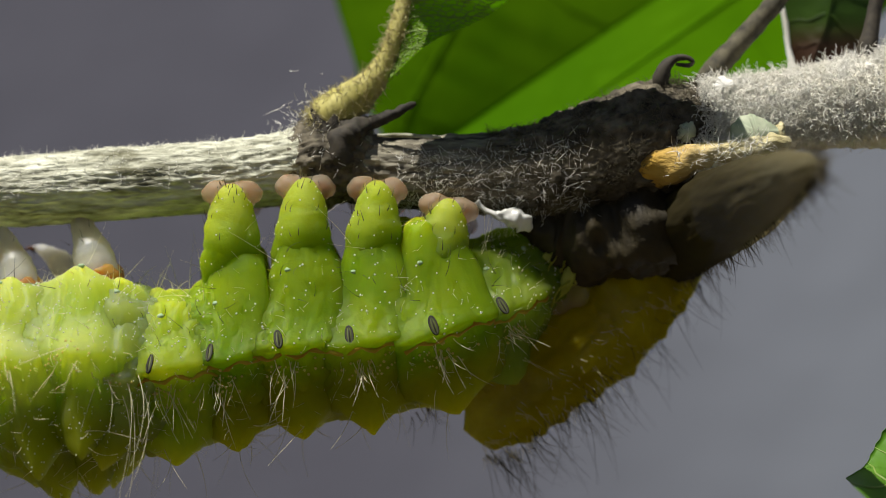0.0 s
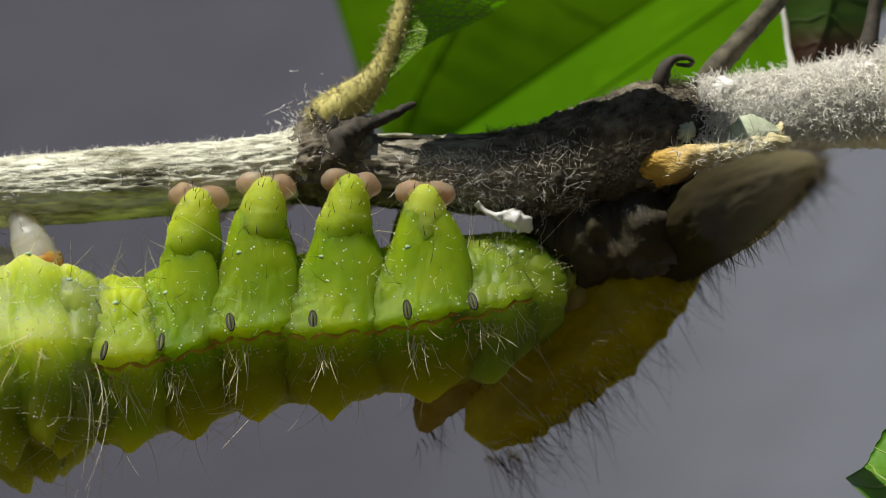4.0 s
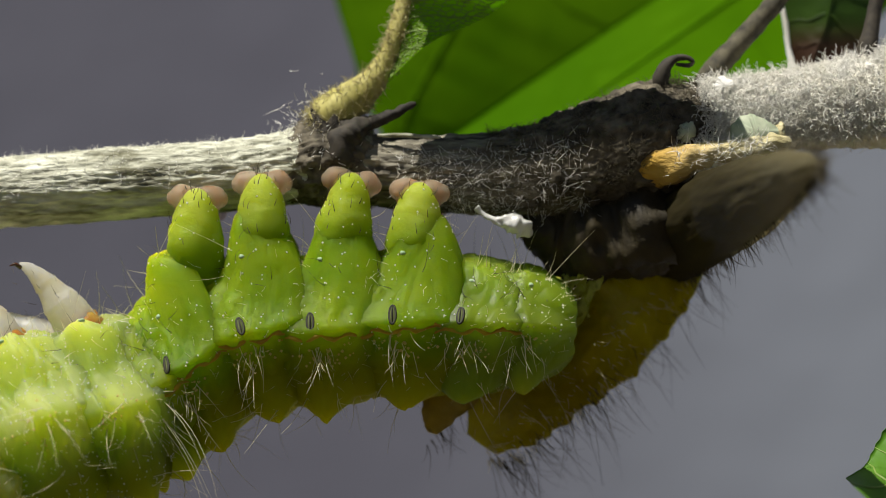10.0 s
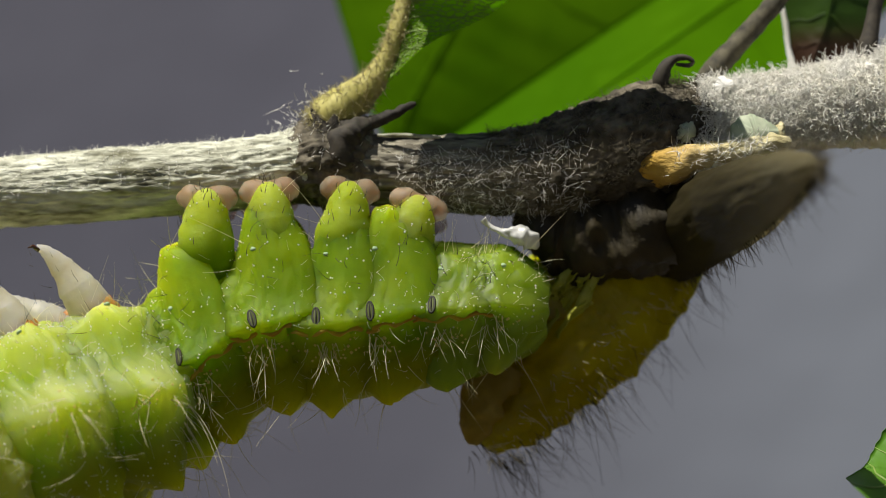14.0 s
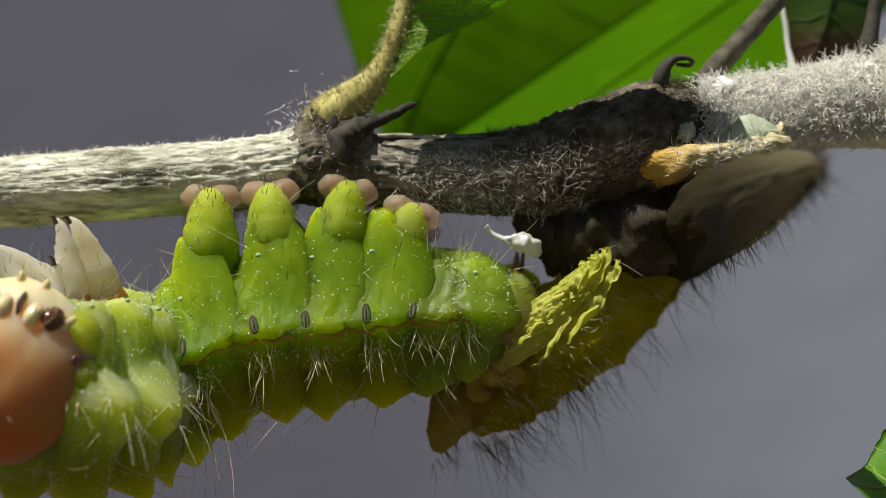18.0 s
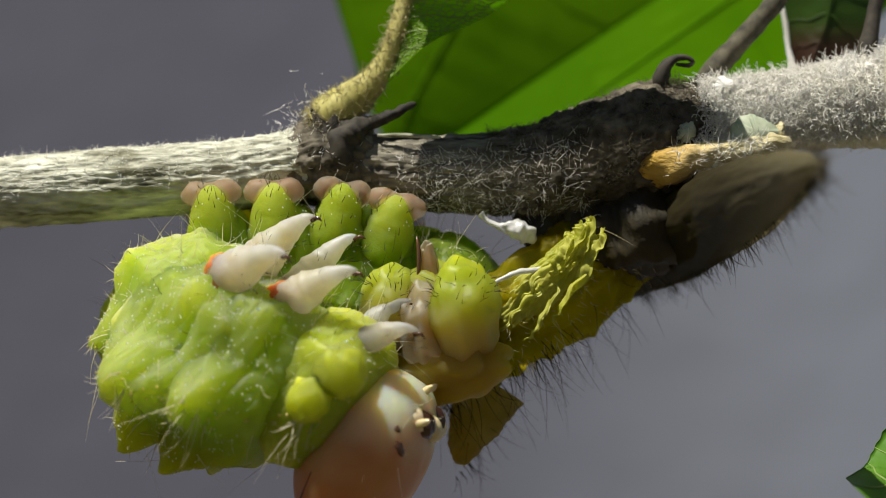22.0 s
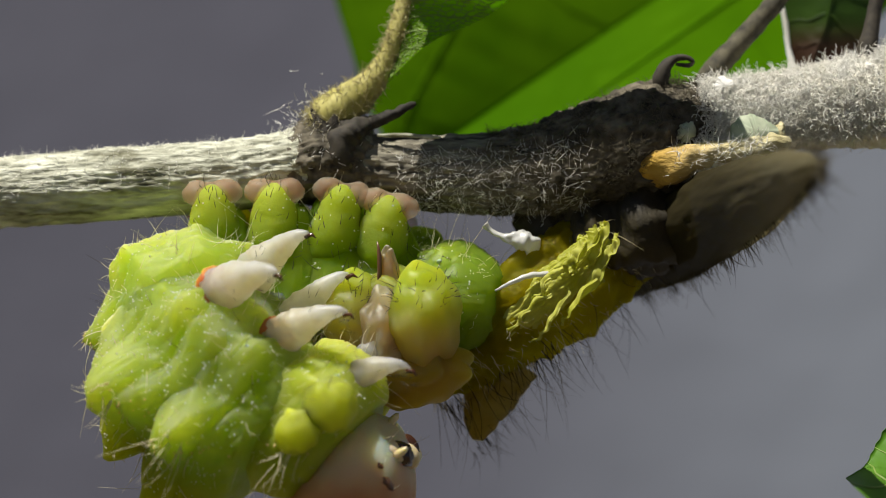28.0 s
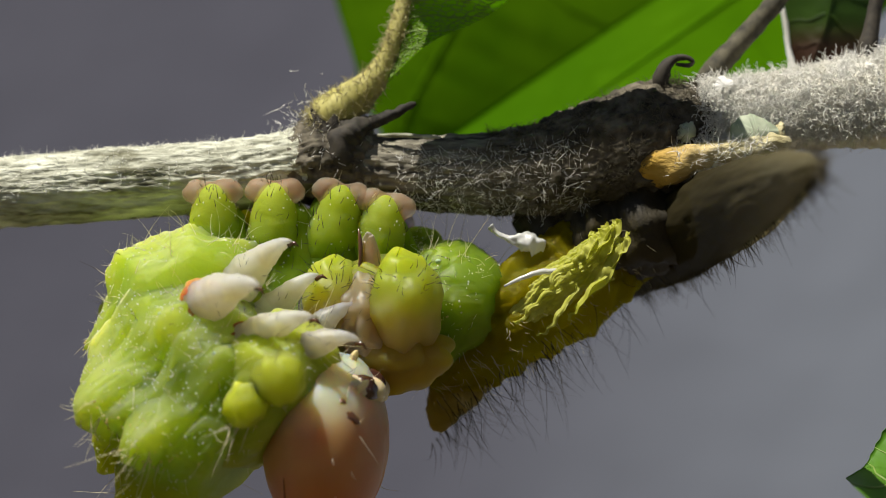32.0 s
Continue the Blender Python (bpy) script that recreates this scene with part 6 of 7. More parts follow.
    walk(body["p3"], [at(0, 410, 336, -92, 0, -0, 0), at(0.5, 408, 336, -92, 0, 4, 0), at(1, 405, 336, -92, 0, 4, 0), at(1.5, 400, 336, -92, 0, 10, 0), at(2, 347, 343, -92, 0, 4, 0), at(2.5, 352, 343, -92, 0, 4, 0),
        at(3, 353, 343, -92, 0, 4, 0), at(3.5, 352, 343, -92, 0, 6, 0), at(5.5, 352, 342, -92, 0, 6, 0), at(6, 353, 342, -92, 0, 4, 0), at(6.5, 349, 343, -92, 0, 3, 0), at(7, 347, 343, -92, 0, 4, 0),
        at(7.5, 347, 343, -92, 0, 3, 0), at(8, 349, 344, -92, 0, 1, 0), at(8.5, 349, 344, -92, 0, 2, 0), at(9, 349, 344, -92, 0, 2, 0), at(9.5, 353, 343, -92, 0, -0, 0), at(10, 349, 344, -92, 0, 2, 0),
        at(10.5, 349, 344, -92, 0, 4, 0), at(11, 352, 344, -92, 0, 4, 0), at(11.5, 356, 342, -92, 0, 5, 0), at(12, 353, 343, -92, 0, 6, 0), at(12.5, 353, 344, -92, 0, 4, 0), at(13, 359, 344, -92, 0, 1, 0),
        at(13.5, 367, 343, -92, 0, -1, 0), at(14, 366, 344, -92, 0, 1, 0), at(14.5, 362, 344, -92, 0, 3, 0), at(16.5, 362, 343, -92, 0, 3, 0), at(17, 373, 343, -92, 0, -2, 0), at(17.5, 373, 343, -92, 0, -3, 0),
        at(18, 373, 343, -92, 0, -0, 0), at(18.5, 372, 340, -92, 0, -1, 2), at(19, 370, 340, -92, 0, -5, 4), at(19.5, 371, 339, -92, 0, -5, 6), at(20, 372, 338, -92, 0, -6, 8), at(20.5, 372, 338, -92, 0, -5, 10),
        at(21, 372, 338, -92, 0, -5, 13), at(21.5, 372, 338, -92, 0, -5, 13), at(22, 373, 338, -92, 0, -5, 13), at(22.5, 373, 338, -92, 0, -4, 13), at(23, 373, 338, -92, 0, -4, 13), at(23.5, 373, 337, -92, 0, -4, 13),
        at(24, 373, 337, -92, 0, -4, 13), at(24.5, 374, 337, -92, 0, -4, 13), at(25, 374, 337, -92, 0, -4, 13), at(25.5, 374, 337, -92, 0, -4, 13), at(27.5, 374, 337, -92, 0, -3, 13), at(28, 375, 337, -92, 0, -3, 13),
        at(28.5, 375, 337, -92, 0, -3, 13), at(29, 375, 336, -92, 0, -3, 13), at(29.5, 375, 336, -92, 0, -3, 13), at(30, 375, 336, -92, 0, -3, 13), at(30.5, 376, 336, -92, 0, -3, 13), at(31, 376, 336, -92, 0, -3, 13),
        at(31.5, 376, 336, -92, 0, -3, 13), at(32, 376, 336, -92, 0, -2, 13)])
    walk(body["p4"], [at(0, 540, 325, -92, 0, 2, 0), at(0.5, 525, 325, -92, 0, 4, 0), at(1, 515, 322, -92, 0, 5, 0), at(1.5, 485, 325, -92, 0, 6, 0), at(2, 472, 323, -92, 0, 8, 0), at(2.5, 475, 323, -92, 0, 6, 0),
        at(3, 475, 323, -92, 0, 5, 0), at(3.5, 472, 323, -92, 0, 5, 0), at(5.5, 471, 322, -92, 0, 6, 0), at(6, 471, 322, -92, 0, 2, 0), at(6.5, 471, 320, -92, 0, 3, 0), at(7, 469, 320, -92, 0, 3, 0),
        at(7.5, 469, 320, -92, 0, 2, 0), at(8, 468, 322, -92, 0, -0, 0), at(8.5, 466, 323, -92, 0, 0, 0), at(9, 465, 325, -92, 0, 1, 0), at(9.5, 466, 323, -92, 0, -4, 0), at(10, 463, 318, -92, 0, -1, 0),
        at(10.5, 463, 320, -92, 0, 1, 0), at(11, 468, 322, -92, 0, 2, 0), at(11.5, 468, 323, -92, 0, 2, 0), at(12, 468, 326, -92, 0, 5, 0), at(12.5, 468, 326, -92, 0, 3, 0), at(13, 469, 326, -92, 0, -4, 0),
        at(13.5, 475, 332, -92, 0, -7, 0), at(14, 475, 332, -92, 0, -4, 0), at(14.5, 475, 332, -92, 0, -0, 0), at(16.5, 472, 329, -92, 0, -1, 0), at(17, 477, 335, -92, 0, -6, 0), at(17.5, 477, 335, -92, 0, -6, 0),
        at(18, 477, 335, -92, 0, -4, 0), at(18.5, 477, 334, -92, 0, -3, 2), at(19, 480, 334, -92, 0, -1, 4), at(19.5, 482, 334, -92, 0, -2, 6), at(20, 484, 334, -92, 0, -2, 8), at(20.5, 484, 334, -92, 0, -1, 10),
        at(21, 484, 334, -92, 0, -1, 13), at(21.5, 484, 334, -92, 0, -1, 13), at(22, 484, 334, -92, 0, -1, 13), at(22.5, 484, 334, -92, 0, -1, 13), at(23, 484, 334, -92, 0, -1, 13), at(23.5, 485, 334, -92, 0, -1, 13),
        at(24, 485, 334, -92, 0, -1, 13), at(24.5, 485, 334, -92, 0, -1, 13), at(25, 485, 334, -92, 0, -1, 13), at(25.5, 485, 334, -92, 0, -0, 13), at(27.5, 485, 334, -92, 0, -0, 13), at(28, 485, 334, -92, 0, -0, 13),
        at(28.5, 485, 334, -92, 0, 0, 13), at(29, 486, 334, -92, 0, 0, 13), at(29.5, 486, 334, -92, 0, 0, 13), at(30, 486, 334, -92, 0, 0, 13), at(30.5, 486, 334, -92, 0, 0, 13), at(31, 486, 334, -92, 0, 0, 13),
        at(31.5, 486, 334, -92, 0, 1, 13), at(32, 486, 334, -92, 0, 1, 13)])
    walk(body["p5"], [at(0, 668, 330, -92, 0, 3, 0), at(0.5, 664, 336, -92, 0, 10, 0), at(1, 622, 368, -92, 0, 12, 0), at(1.5, 615, 345, -92, 0, 9, 0), at(2, 610, 330, -92, 0, 5, 0), at(2.5, 619, 326, -92, 0, 3, 0),
        at(3, 628, 322, -92, 0, 6, 0), at(3.5, 625, 320, -92, 0, 7, 0), at(5.5, 620, 314, -92, 0, 12, 0), at(6, 625, 322, -92, 0, 9, 0), at(6.5, 625, 317, -92, 0, 10, 0), at(7, 625, 316, -92, 0, 11, 0),
        at(7.5, 625, 316, -92, 0, 10, 0), at(8, 623, 320, -92, 0, 8, 0), at(8.5, 622, 324, -92, 0, 10, 0), at(9, 618, 327, -92, 0, 11, 0), at(9.5, 622, 325, -92, 0, 6, 0), at(10, 623, 316, -92, 0, 9, 0),
        at(10.5, 623, 316, -92, 0, 11, 0), at(11, 623, 317, -92, 0, 12, 0), at(11.5, 623, 324, -92, 0, 12, 0), at(12, 620, 328, -92, 0, 15, 0), at(12.5, 620, 328, -92, 0, 12, 0), at(13, 622, 328, -92, 0, 8, 0),
        at(13.5, 622, 331, -92, 0, 5, 0), at(14, 620, 331, -92, 0, 7, 0), at(14.5, 618, 330, -92, 0, 10, 0), at(16.5, 618, 330, -92, 0, 12, 0), at(17, 618, 330, -92, 0, 9, 0), at(17.5, 618, 330, -92, 0, 10, 0),
        at(18, 617, 330, -92, 0, 10, 0), at(18.5, 618, 330, -92, 0, 10, 2), at(19, 608, 334, -92, 0, 6, 4), at(19.5, 608, 334, -92, 0, 7, 6), at(20, 608, 334, -92, 0, 7, 8), at(20.5, 608, 334, -92, 0, 8, 10),
        at(21, 608, 335, -92, 0, 8, 13), at(21.5, 608, 335, -92, 0, 9, 13), at(22, 608, 335, -92, 0, 9, 13), at(22.5, 607, 335, -92, 0, 9, 13), at(23, 607, 335, -92, 0, 9, 13), at(23.5, 607, 335, -92, 0, 9, 13),
        at(24, 607, 336, -92, 0, 9, 13), at(24.5, 607, 336, -92, 0, 9, 13), at(25, 607, 336, -92, 0, 9, 13), at(25.5, 607, 336, -92, 0, 9, 13), at(27.5, 607, 337, -92, 0, 10, 13), at(28, 607, 337, -92, 0, 10, 13),
        at(28.5, 607, 337, -92, 0, 10, 13), at(29, 606, 337, -92, 0, 10, 13), at(29.5, 606, 337, -92, 0, 10, 13), at(30, 606, 337, -92, 0, 10, 13), at(30.5, 606, 338, -92, 0, 10, 13), at(31, 606, 338, -92, 0, 10, 13),
        at(31.5, 606, 338, -92, 0, 11, 13), at(32, 606, 338, -92, 0, 11, 13)])
    walk(body["p6"], [at(0, 795, 362, -92, 0, 10, 0), at(0.5, 770, 350, -92, 0, 10, 0), at(1, 742, 332, -92, 0, 7, 0), at(1.5, 730, 330, -92, 0, 0, 0), at(2, 748, 335, -92, 0, -1, 0), at(2.5, 759, 336, -92, 0, -6, 0),
        at(3, 770, 338, -92, 0, -2, 0), at(3.5, 762, 338, -92, 0, -1, 0), at(5.5, 735, 325, -92, 0, 13, 0), at(6, 731, 327, -92, 0, 2, 0), at(6.5, 738, 325, -92, 0, 3, 0), at(7, 737, 333, -92, 0, 3, 0),
        at(7.5, 737, 334, -92, 0, 4, 0), at(8, 737, 339, -92, 0, 7, 0), at(8.5, 744, 345, -92, 0, 14, 0), at(9, 743, 342, -92, 0, 11, 0), at(9.5, 743, 331, -92, 0, 7, 0), at(10, 743, 333, -92, 0, 5, 0),
        at(10.5, 743, 340, -92, 0, 7, 0), at(11, 746, 346, -92, 0, 13, 0), at(11.5, 748, 356, -92, 0, 19, 0), at(12, 743, 353, -92, 0, 20, 0), at(12.5, 746, 350, -92, 0, 16, 0), at(13, 743, 339, -92, 0, 13, 0),
        at(13.5, 743, 351, -92, 0, 15, 0), at(14, 743, 356, -92, 0, 18, 0), at(14.5, 742, 359, -92, 0, 20, 0), at(16.5, 743, 350, -92, 0, 16, 0), at(17, 738, 363, -92, 0, 17, 0), at(17.5, 735, 365, -92, 0, 18, 0),
        at(18, 732, 370, -92, 0, 19, 0), at(18.5, 729, 377, -92, 0, 19, 2), at(19, 720, 360, -92, 0, 14, 4), at(19.5, 716, 359, -92, 0, 15, 6), at(20, 712, 358, -92, 0, 15, 8), at(20.5, 710, 358, -92, 0, 15, 10),
        at(21, 707, 357, -92, 0, 16, 13), at(21.5, 705, 356, -92, 0, 15, 13), at(22, 703, 356, -92, 0, 15, 13), at(22.5, 700, 356, -92, 0, 14, 13), at(23, 698, 355, -92, 0, 13, 13), at(23.5, 697, 355, -92, 0, 13, 13),
        at(24, 696, 355, -92, 0, 13, 13), at(24.5, 696, 355, -92, 0, 13, 13), at(25, 695, 355, -92, 0, 13, 13), at(25.5, 694, 355, -92, 0, 13, 13), at(27.5, 691, 356, -92, 0, 13, 13), at(28, 690, 356, -92, 0, 13, 13),
        at(28.5, 689, 356, -92, 0, 13, 13), at(29, 689, 356, -92, 0, 13, 13), at(29.5, 688, 356, -92, 0, 13, 13), at(30, 687, 356, -92, 0, 12, 13), at(30.5, 686, 356, -92, 0, 12, 13), at(31, 686, 356, -92, 0, 12, 13),
        at(31.5, 685, 356, -92, 0, 12, 13), at(32, 684, 356, -92, 0, 12, 13)])
    walk(body["back_p3"], [at(0, 410, 360, 50, 0, -0, -0), at(0.5, 408, 360, 50, 0, 4, -0), at(1, 405, 360, 50, 0, 4, -0), at(1.5, 400, 360, 50, 0, 10, -0), at(2, 347, 367, 50, 0, 4, -0), at(2.5, 352, 367, 50, 0, 4, -0),
        at(3, 353, 367, 50, 0, 4, -0), at(3.5, 352, 367, 50, 0, 6, -0), at(5.5, 352, 366, 50, 0, 6, -0), at(6, 353, 366, 50, 0, 4, -0), at(6.5, 349, 367, 50, 0, 3, -0), at(7, 347, 367, 50, 0, 4, -0),
        at(7.5, 347, 367, 50, 0, 3, -0), at(8, 349, 368, 50, 0, 1, -0), at(8.5, 349, 368, 50, 0, 2, -0), at(9, 349, 368, 50, 0, 2, -0), at(9.5, 353, 367, 50, 0, -0, -0), at(10, 349, 368, 50, 0, 2, -0),
        at(10.5, 349, 368, 50, 0, 4, -0), at(11, 352, 368, 50, 0, 4, -0), at(11.5, 356, 366, 50, 0, 5, -0), at(12, 353, 367, 50, 0, 6, -0), at(12.5, 353, 368, 50, 0, 4, -0), at(13, 359, 368, 50, 0, 1, -0),
        at(13.5, 367, 367, 50, 0, -1, -0), at(14, 366, 368, 50, 0, 1, -0), at(14.5, 362, 368, 50, 0, 3, -0), at(16.5, 362, 367, 50, 0, 3, -0), at(17, 373, 367, 50, 0, -2, -0), at(17.5, 373, 367, 50, 0, -3, -0),
        at(18, 373, 367, 50, 0, -0, -0), at(18.5, 372, 364, 50, 0, -1, -2), at(19, 370, 364, 50, 0, -5, -4), at(19.5, 371, 363, 50, 0, -5, -6), at(20, 372, 362, 50, 0, -6, -8), at(20.5, 372, 362, 50, 0, -5, -10),
        at(21, 372, 362, 50, 0, -5, -13), at(21.5, 372, 362, 50, 0, -5, -13), at(22, 373, 362, 50, 0, -5, -13), at(22.5, 373, 362, 50, 0, -4, -13), at(23, 373, 362, 50, 0, -4, -13), at(23.5, 373, 361, 50, 0, -4, -13),
        at(24, 373, 361, 50, 0, -4, -13), at(24.5, 374, 361, 50, 0, -4, -13), at(25, 374, 361, 50, 0, -4, -13), at(25.5, 374, 361, 50, 0, -4, -13), at(27.5, 374, 361, 50, 0, -3, -13), at(28, 375, 361, 50, 0, -3, -13),
        at(28.5, 375, 361, 50, 0, -3, -13), at(29, 375, 360, 50, 0, -3, -13), at(29.5, 375, 360, 50, 0, -3, -13), at(30, 375, 360, 50, 0, -3, -13), at(30.5, 376, 360, 50, 0, -3, -13), at(31, 376, 360, 50, 0, -3, -13),
        at(31.5, 376, 360, 50, 0, -3, -13), at(32, 376, 360, 50, 0, -2, -13)])
    walk(body["back_p4"], [at(0, 540, 349, 50, 0, 2, -0), at(0.5, 525, 349, 50, 0, 4, -0), at(1, 515, 346, 50, 0, 5, -0), at(1.5, 485, 349, 50, 0, 6, -0), at(2, 472, 347, 50, 0, 8, -0), at(2.5, 475, 347, 50, 0, 6, -0),
        at(3, 475, 347, 50, 0, 5, -0), at(3.5, 472, 347, 50, 0, 5, -0), at(5.5, 471, 346, 50, 0, 6, -0), at(6, 471, 346, 50, 0, 2, -0), at(6.5, 471, 344, 50, 0, 3, -0), at(7, 469, 344, 50, 0, 3, -0),
        at(7.5, 469, 344, 50, 0, 2, -0), at(8, 468, 346, 50, 0, -0, -0), at(8.5, 466, 347, 50, 0, 0, -0), at(9, 465, 349, 50, 0, 1, -0), at(9.5, 466, 347, 50, 0, -4, -0), at(10, 463, 342, 50, 0, -1, -0),
        at(10.5, 463, 344, 50, 0, 1, -0), at(11, 468, 346, 50, 0, 2, -0), at(11.5, 468, 347, 50, 0, 2, -0), at(12, 468, 350, 50, 0, 5, -0), at(12.5, 468, 350, 50, 0, 3, -0), at(13, 469, 350, 50, 0, -4, -0),
        at(13.5, 475, 356, 50, 0, -7, -0), at(14, 475, 356, 50, 0, -4, -0), at(14.5, 475, 356, 50, 0, -0, -0), at(16.5, 472, 353, 50, 0, -1, -0), at(17, 477, 359, 50, 0, -6, -0), at(17.5, 477, 359, 50, 0, -6, -0),
        at(18, 477, 359, 50, 0, -4, -0), at(18.5, 477, 358, 50, 0, -3, -2), at(19, 480, 358, 50, 0, -1, -4), at(19.5, 482, 358, 50, 0, -2, -6), at(20, 484, 358, 50, 0, -2, -8), at(20.5, 484, 358, 50, 0, -1, -10),
        at(21, 484, 358, 50, 0, -1, -13), at(21.5, 484, 358, 50, 0, -1, -13), at(22, 484, 358, 50, 0, -1, -13), at(22.5, 484, 358, 50, 0, -1, -13), at(23, 484, 358, 50, 0, -1, -13), at(23.5, 485, 358, 50, 0, -1, -13),
        at(24, 485, 358, 50, 0, -1, -13), at(24.5, 485, 358, 50, 0, -1, -13), at(25, 485, 358, 50, 0, -1, -13), at(25.5, 485, 358, 50, 0, -0, -13), at(27.5, 485, 358, 50, 0, -0, -13), at(28, 485, 358, 50, 0, -0, -13),
        at(28.5, 485, 358, 50, 0, 0, -13), at(29, 486, 358, 50, 0, 0, -13), at(29.5, 486, 358, 50, 0, 0, -13), at(30, 486, 358, 50, 0, 0, -13), at(30.5, 486, 358, 50, 0, 0, -13), at(31, 486, 358, 50, 0, 0, -13),
        at(31.5, 486, 358, 50, 0, 1, -13), at(32, 486, 358, 50, 0, 1, -13)])
    walk(body["back_p5"], [at(0, 668, 354, 50, 0, 3, -0), at(0.5, 664, 360, 50, 0, 10, -0), at(1, 622, 392, 50, 0, 12, -0), at(1.5, 615, 369, 50, 0, 9, -0), at(2, 610, 354, 50, 0, 5, -0), at(2.5, 619, 350, 50, 0, 3, -0),
        at(3, 628, 346, 50, 0, 6, -0), at(3.5, 625, 344, 50, 0, 7, -0), at(5.5, 620, 338, 50, 0, 12, -0), at(6, 625, 346, 50, 0, 9, -0), at(6.5, 625, 341, 50, 0, 10, -0), at(7, 625, 340, 50, 0, 11, -0),
        at(7.5, 625, 340, 50, 0, 10, -0), at(8, 623, 344, 50, 0, 8, -0), at(8.5, 622, 348, 50, 0, 10, -0), at(9, 618, 351, 50, 0, 11, -0), at(9.5, 622, 349, 50, 0, 6, -0), at(10, 623, 340, 50, 0, 9, -0),
        at(10.5, 623, 340, 50, 0, 11, -0), at(11, 623, 341, 50, 0, 12, -0), at(11.5, 623, 348, 50, 0, 12, -0), at(12, 620, 352, 50, 0, 15, -0), at(12.5, 620, 352, 50, 0, 12, -0), at(13, 622, 352, 50, 0, 8, -0),
        at(13.5, 622, 355, 50, 0, 5, -0), at(14, 620, 355, 50, 0, 7, -0), at(14.5, 618, 354, 50, 0, 10, -0), at(16.5, 618, 354, 50, 0, 12, -0), at(17, 618, 354, 50, 0, 9, -0), at(17.5, 618, 354, 50, 0, 10, -0),
        at(18, 617, 354, 50, 0, 10, -0), at(18.5, 618, 354, 50, 0, 10, -2), at(19, 608, 358, 50, 0, 6, -4), at(19.5, 608, 358, 50, 0, 7, -6), at(20, 608, 358, 50, 0, 7, -8), at(20.5, 608, 358, 50, 0, 8, -10),
        at(21, 608, 359, 50, 0, 8, -13), at(21.5, 608, 359, 50, 0, 9, -13), at(22, 608, 359, 50, 0, 9, -13), at(22.5, 607, 359, 50, 0, 9, -13), at(23, 607, 359, 50, 0, 9, -13), at(23.5, 607, 359, 50, 0, 9, -13),
        at(24, 607, 360, 50, 0, 9, -13), at(24.5, 607, 360, 50, 0, 9, -13), at(25, 607, 360, 50, 0, 9, -13), at(25.5, 607, 360, 50, 0, 9, -13), at(27.5, 607, 361, 50, 0, 10, -13), at(28, 607, 361, 50, 0, 10, -13),
        at(28.5, 607, 361, 50, 0, 10, -13), at(29, 606, 361, 50, 0, 10, -13), at(29.5, 606, 361, 50, 0, 10, -13), at(30, 606, 361, 50, 0, 10, -13), at(30.5, 606, 362, 50, 0, 10, -13), at(31, 606, 362, 50, 0, 10, -13),
        at(31.5, 606, 362, 50, 0, 11, -13), at(32, 606, 362, 50, 0, 11, -13)])
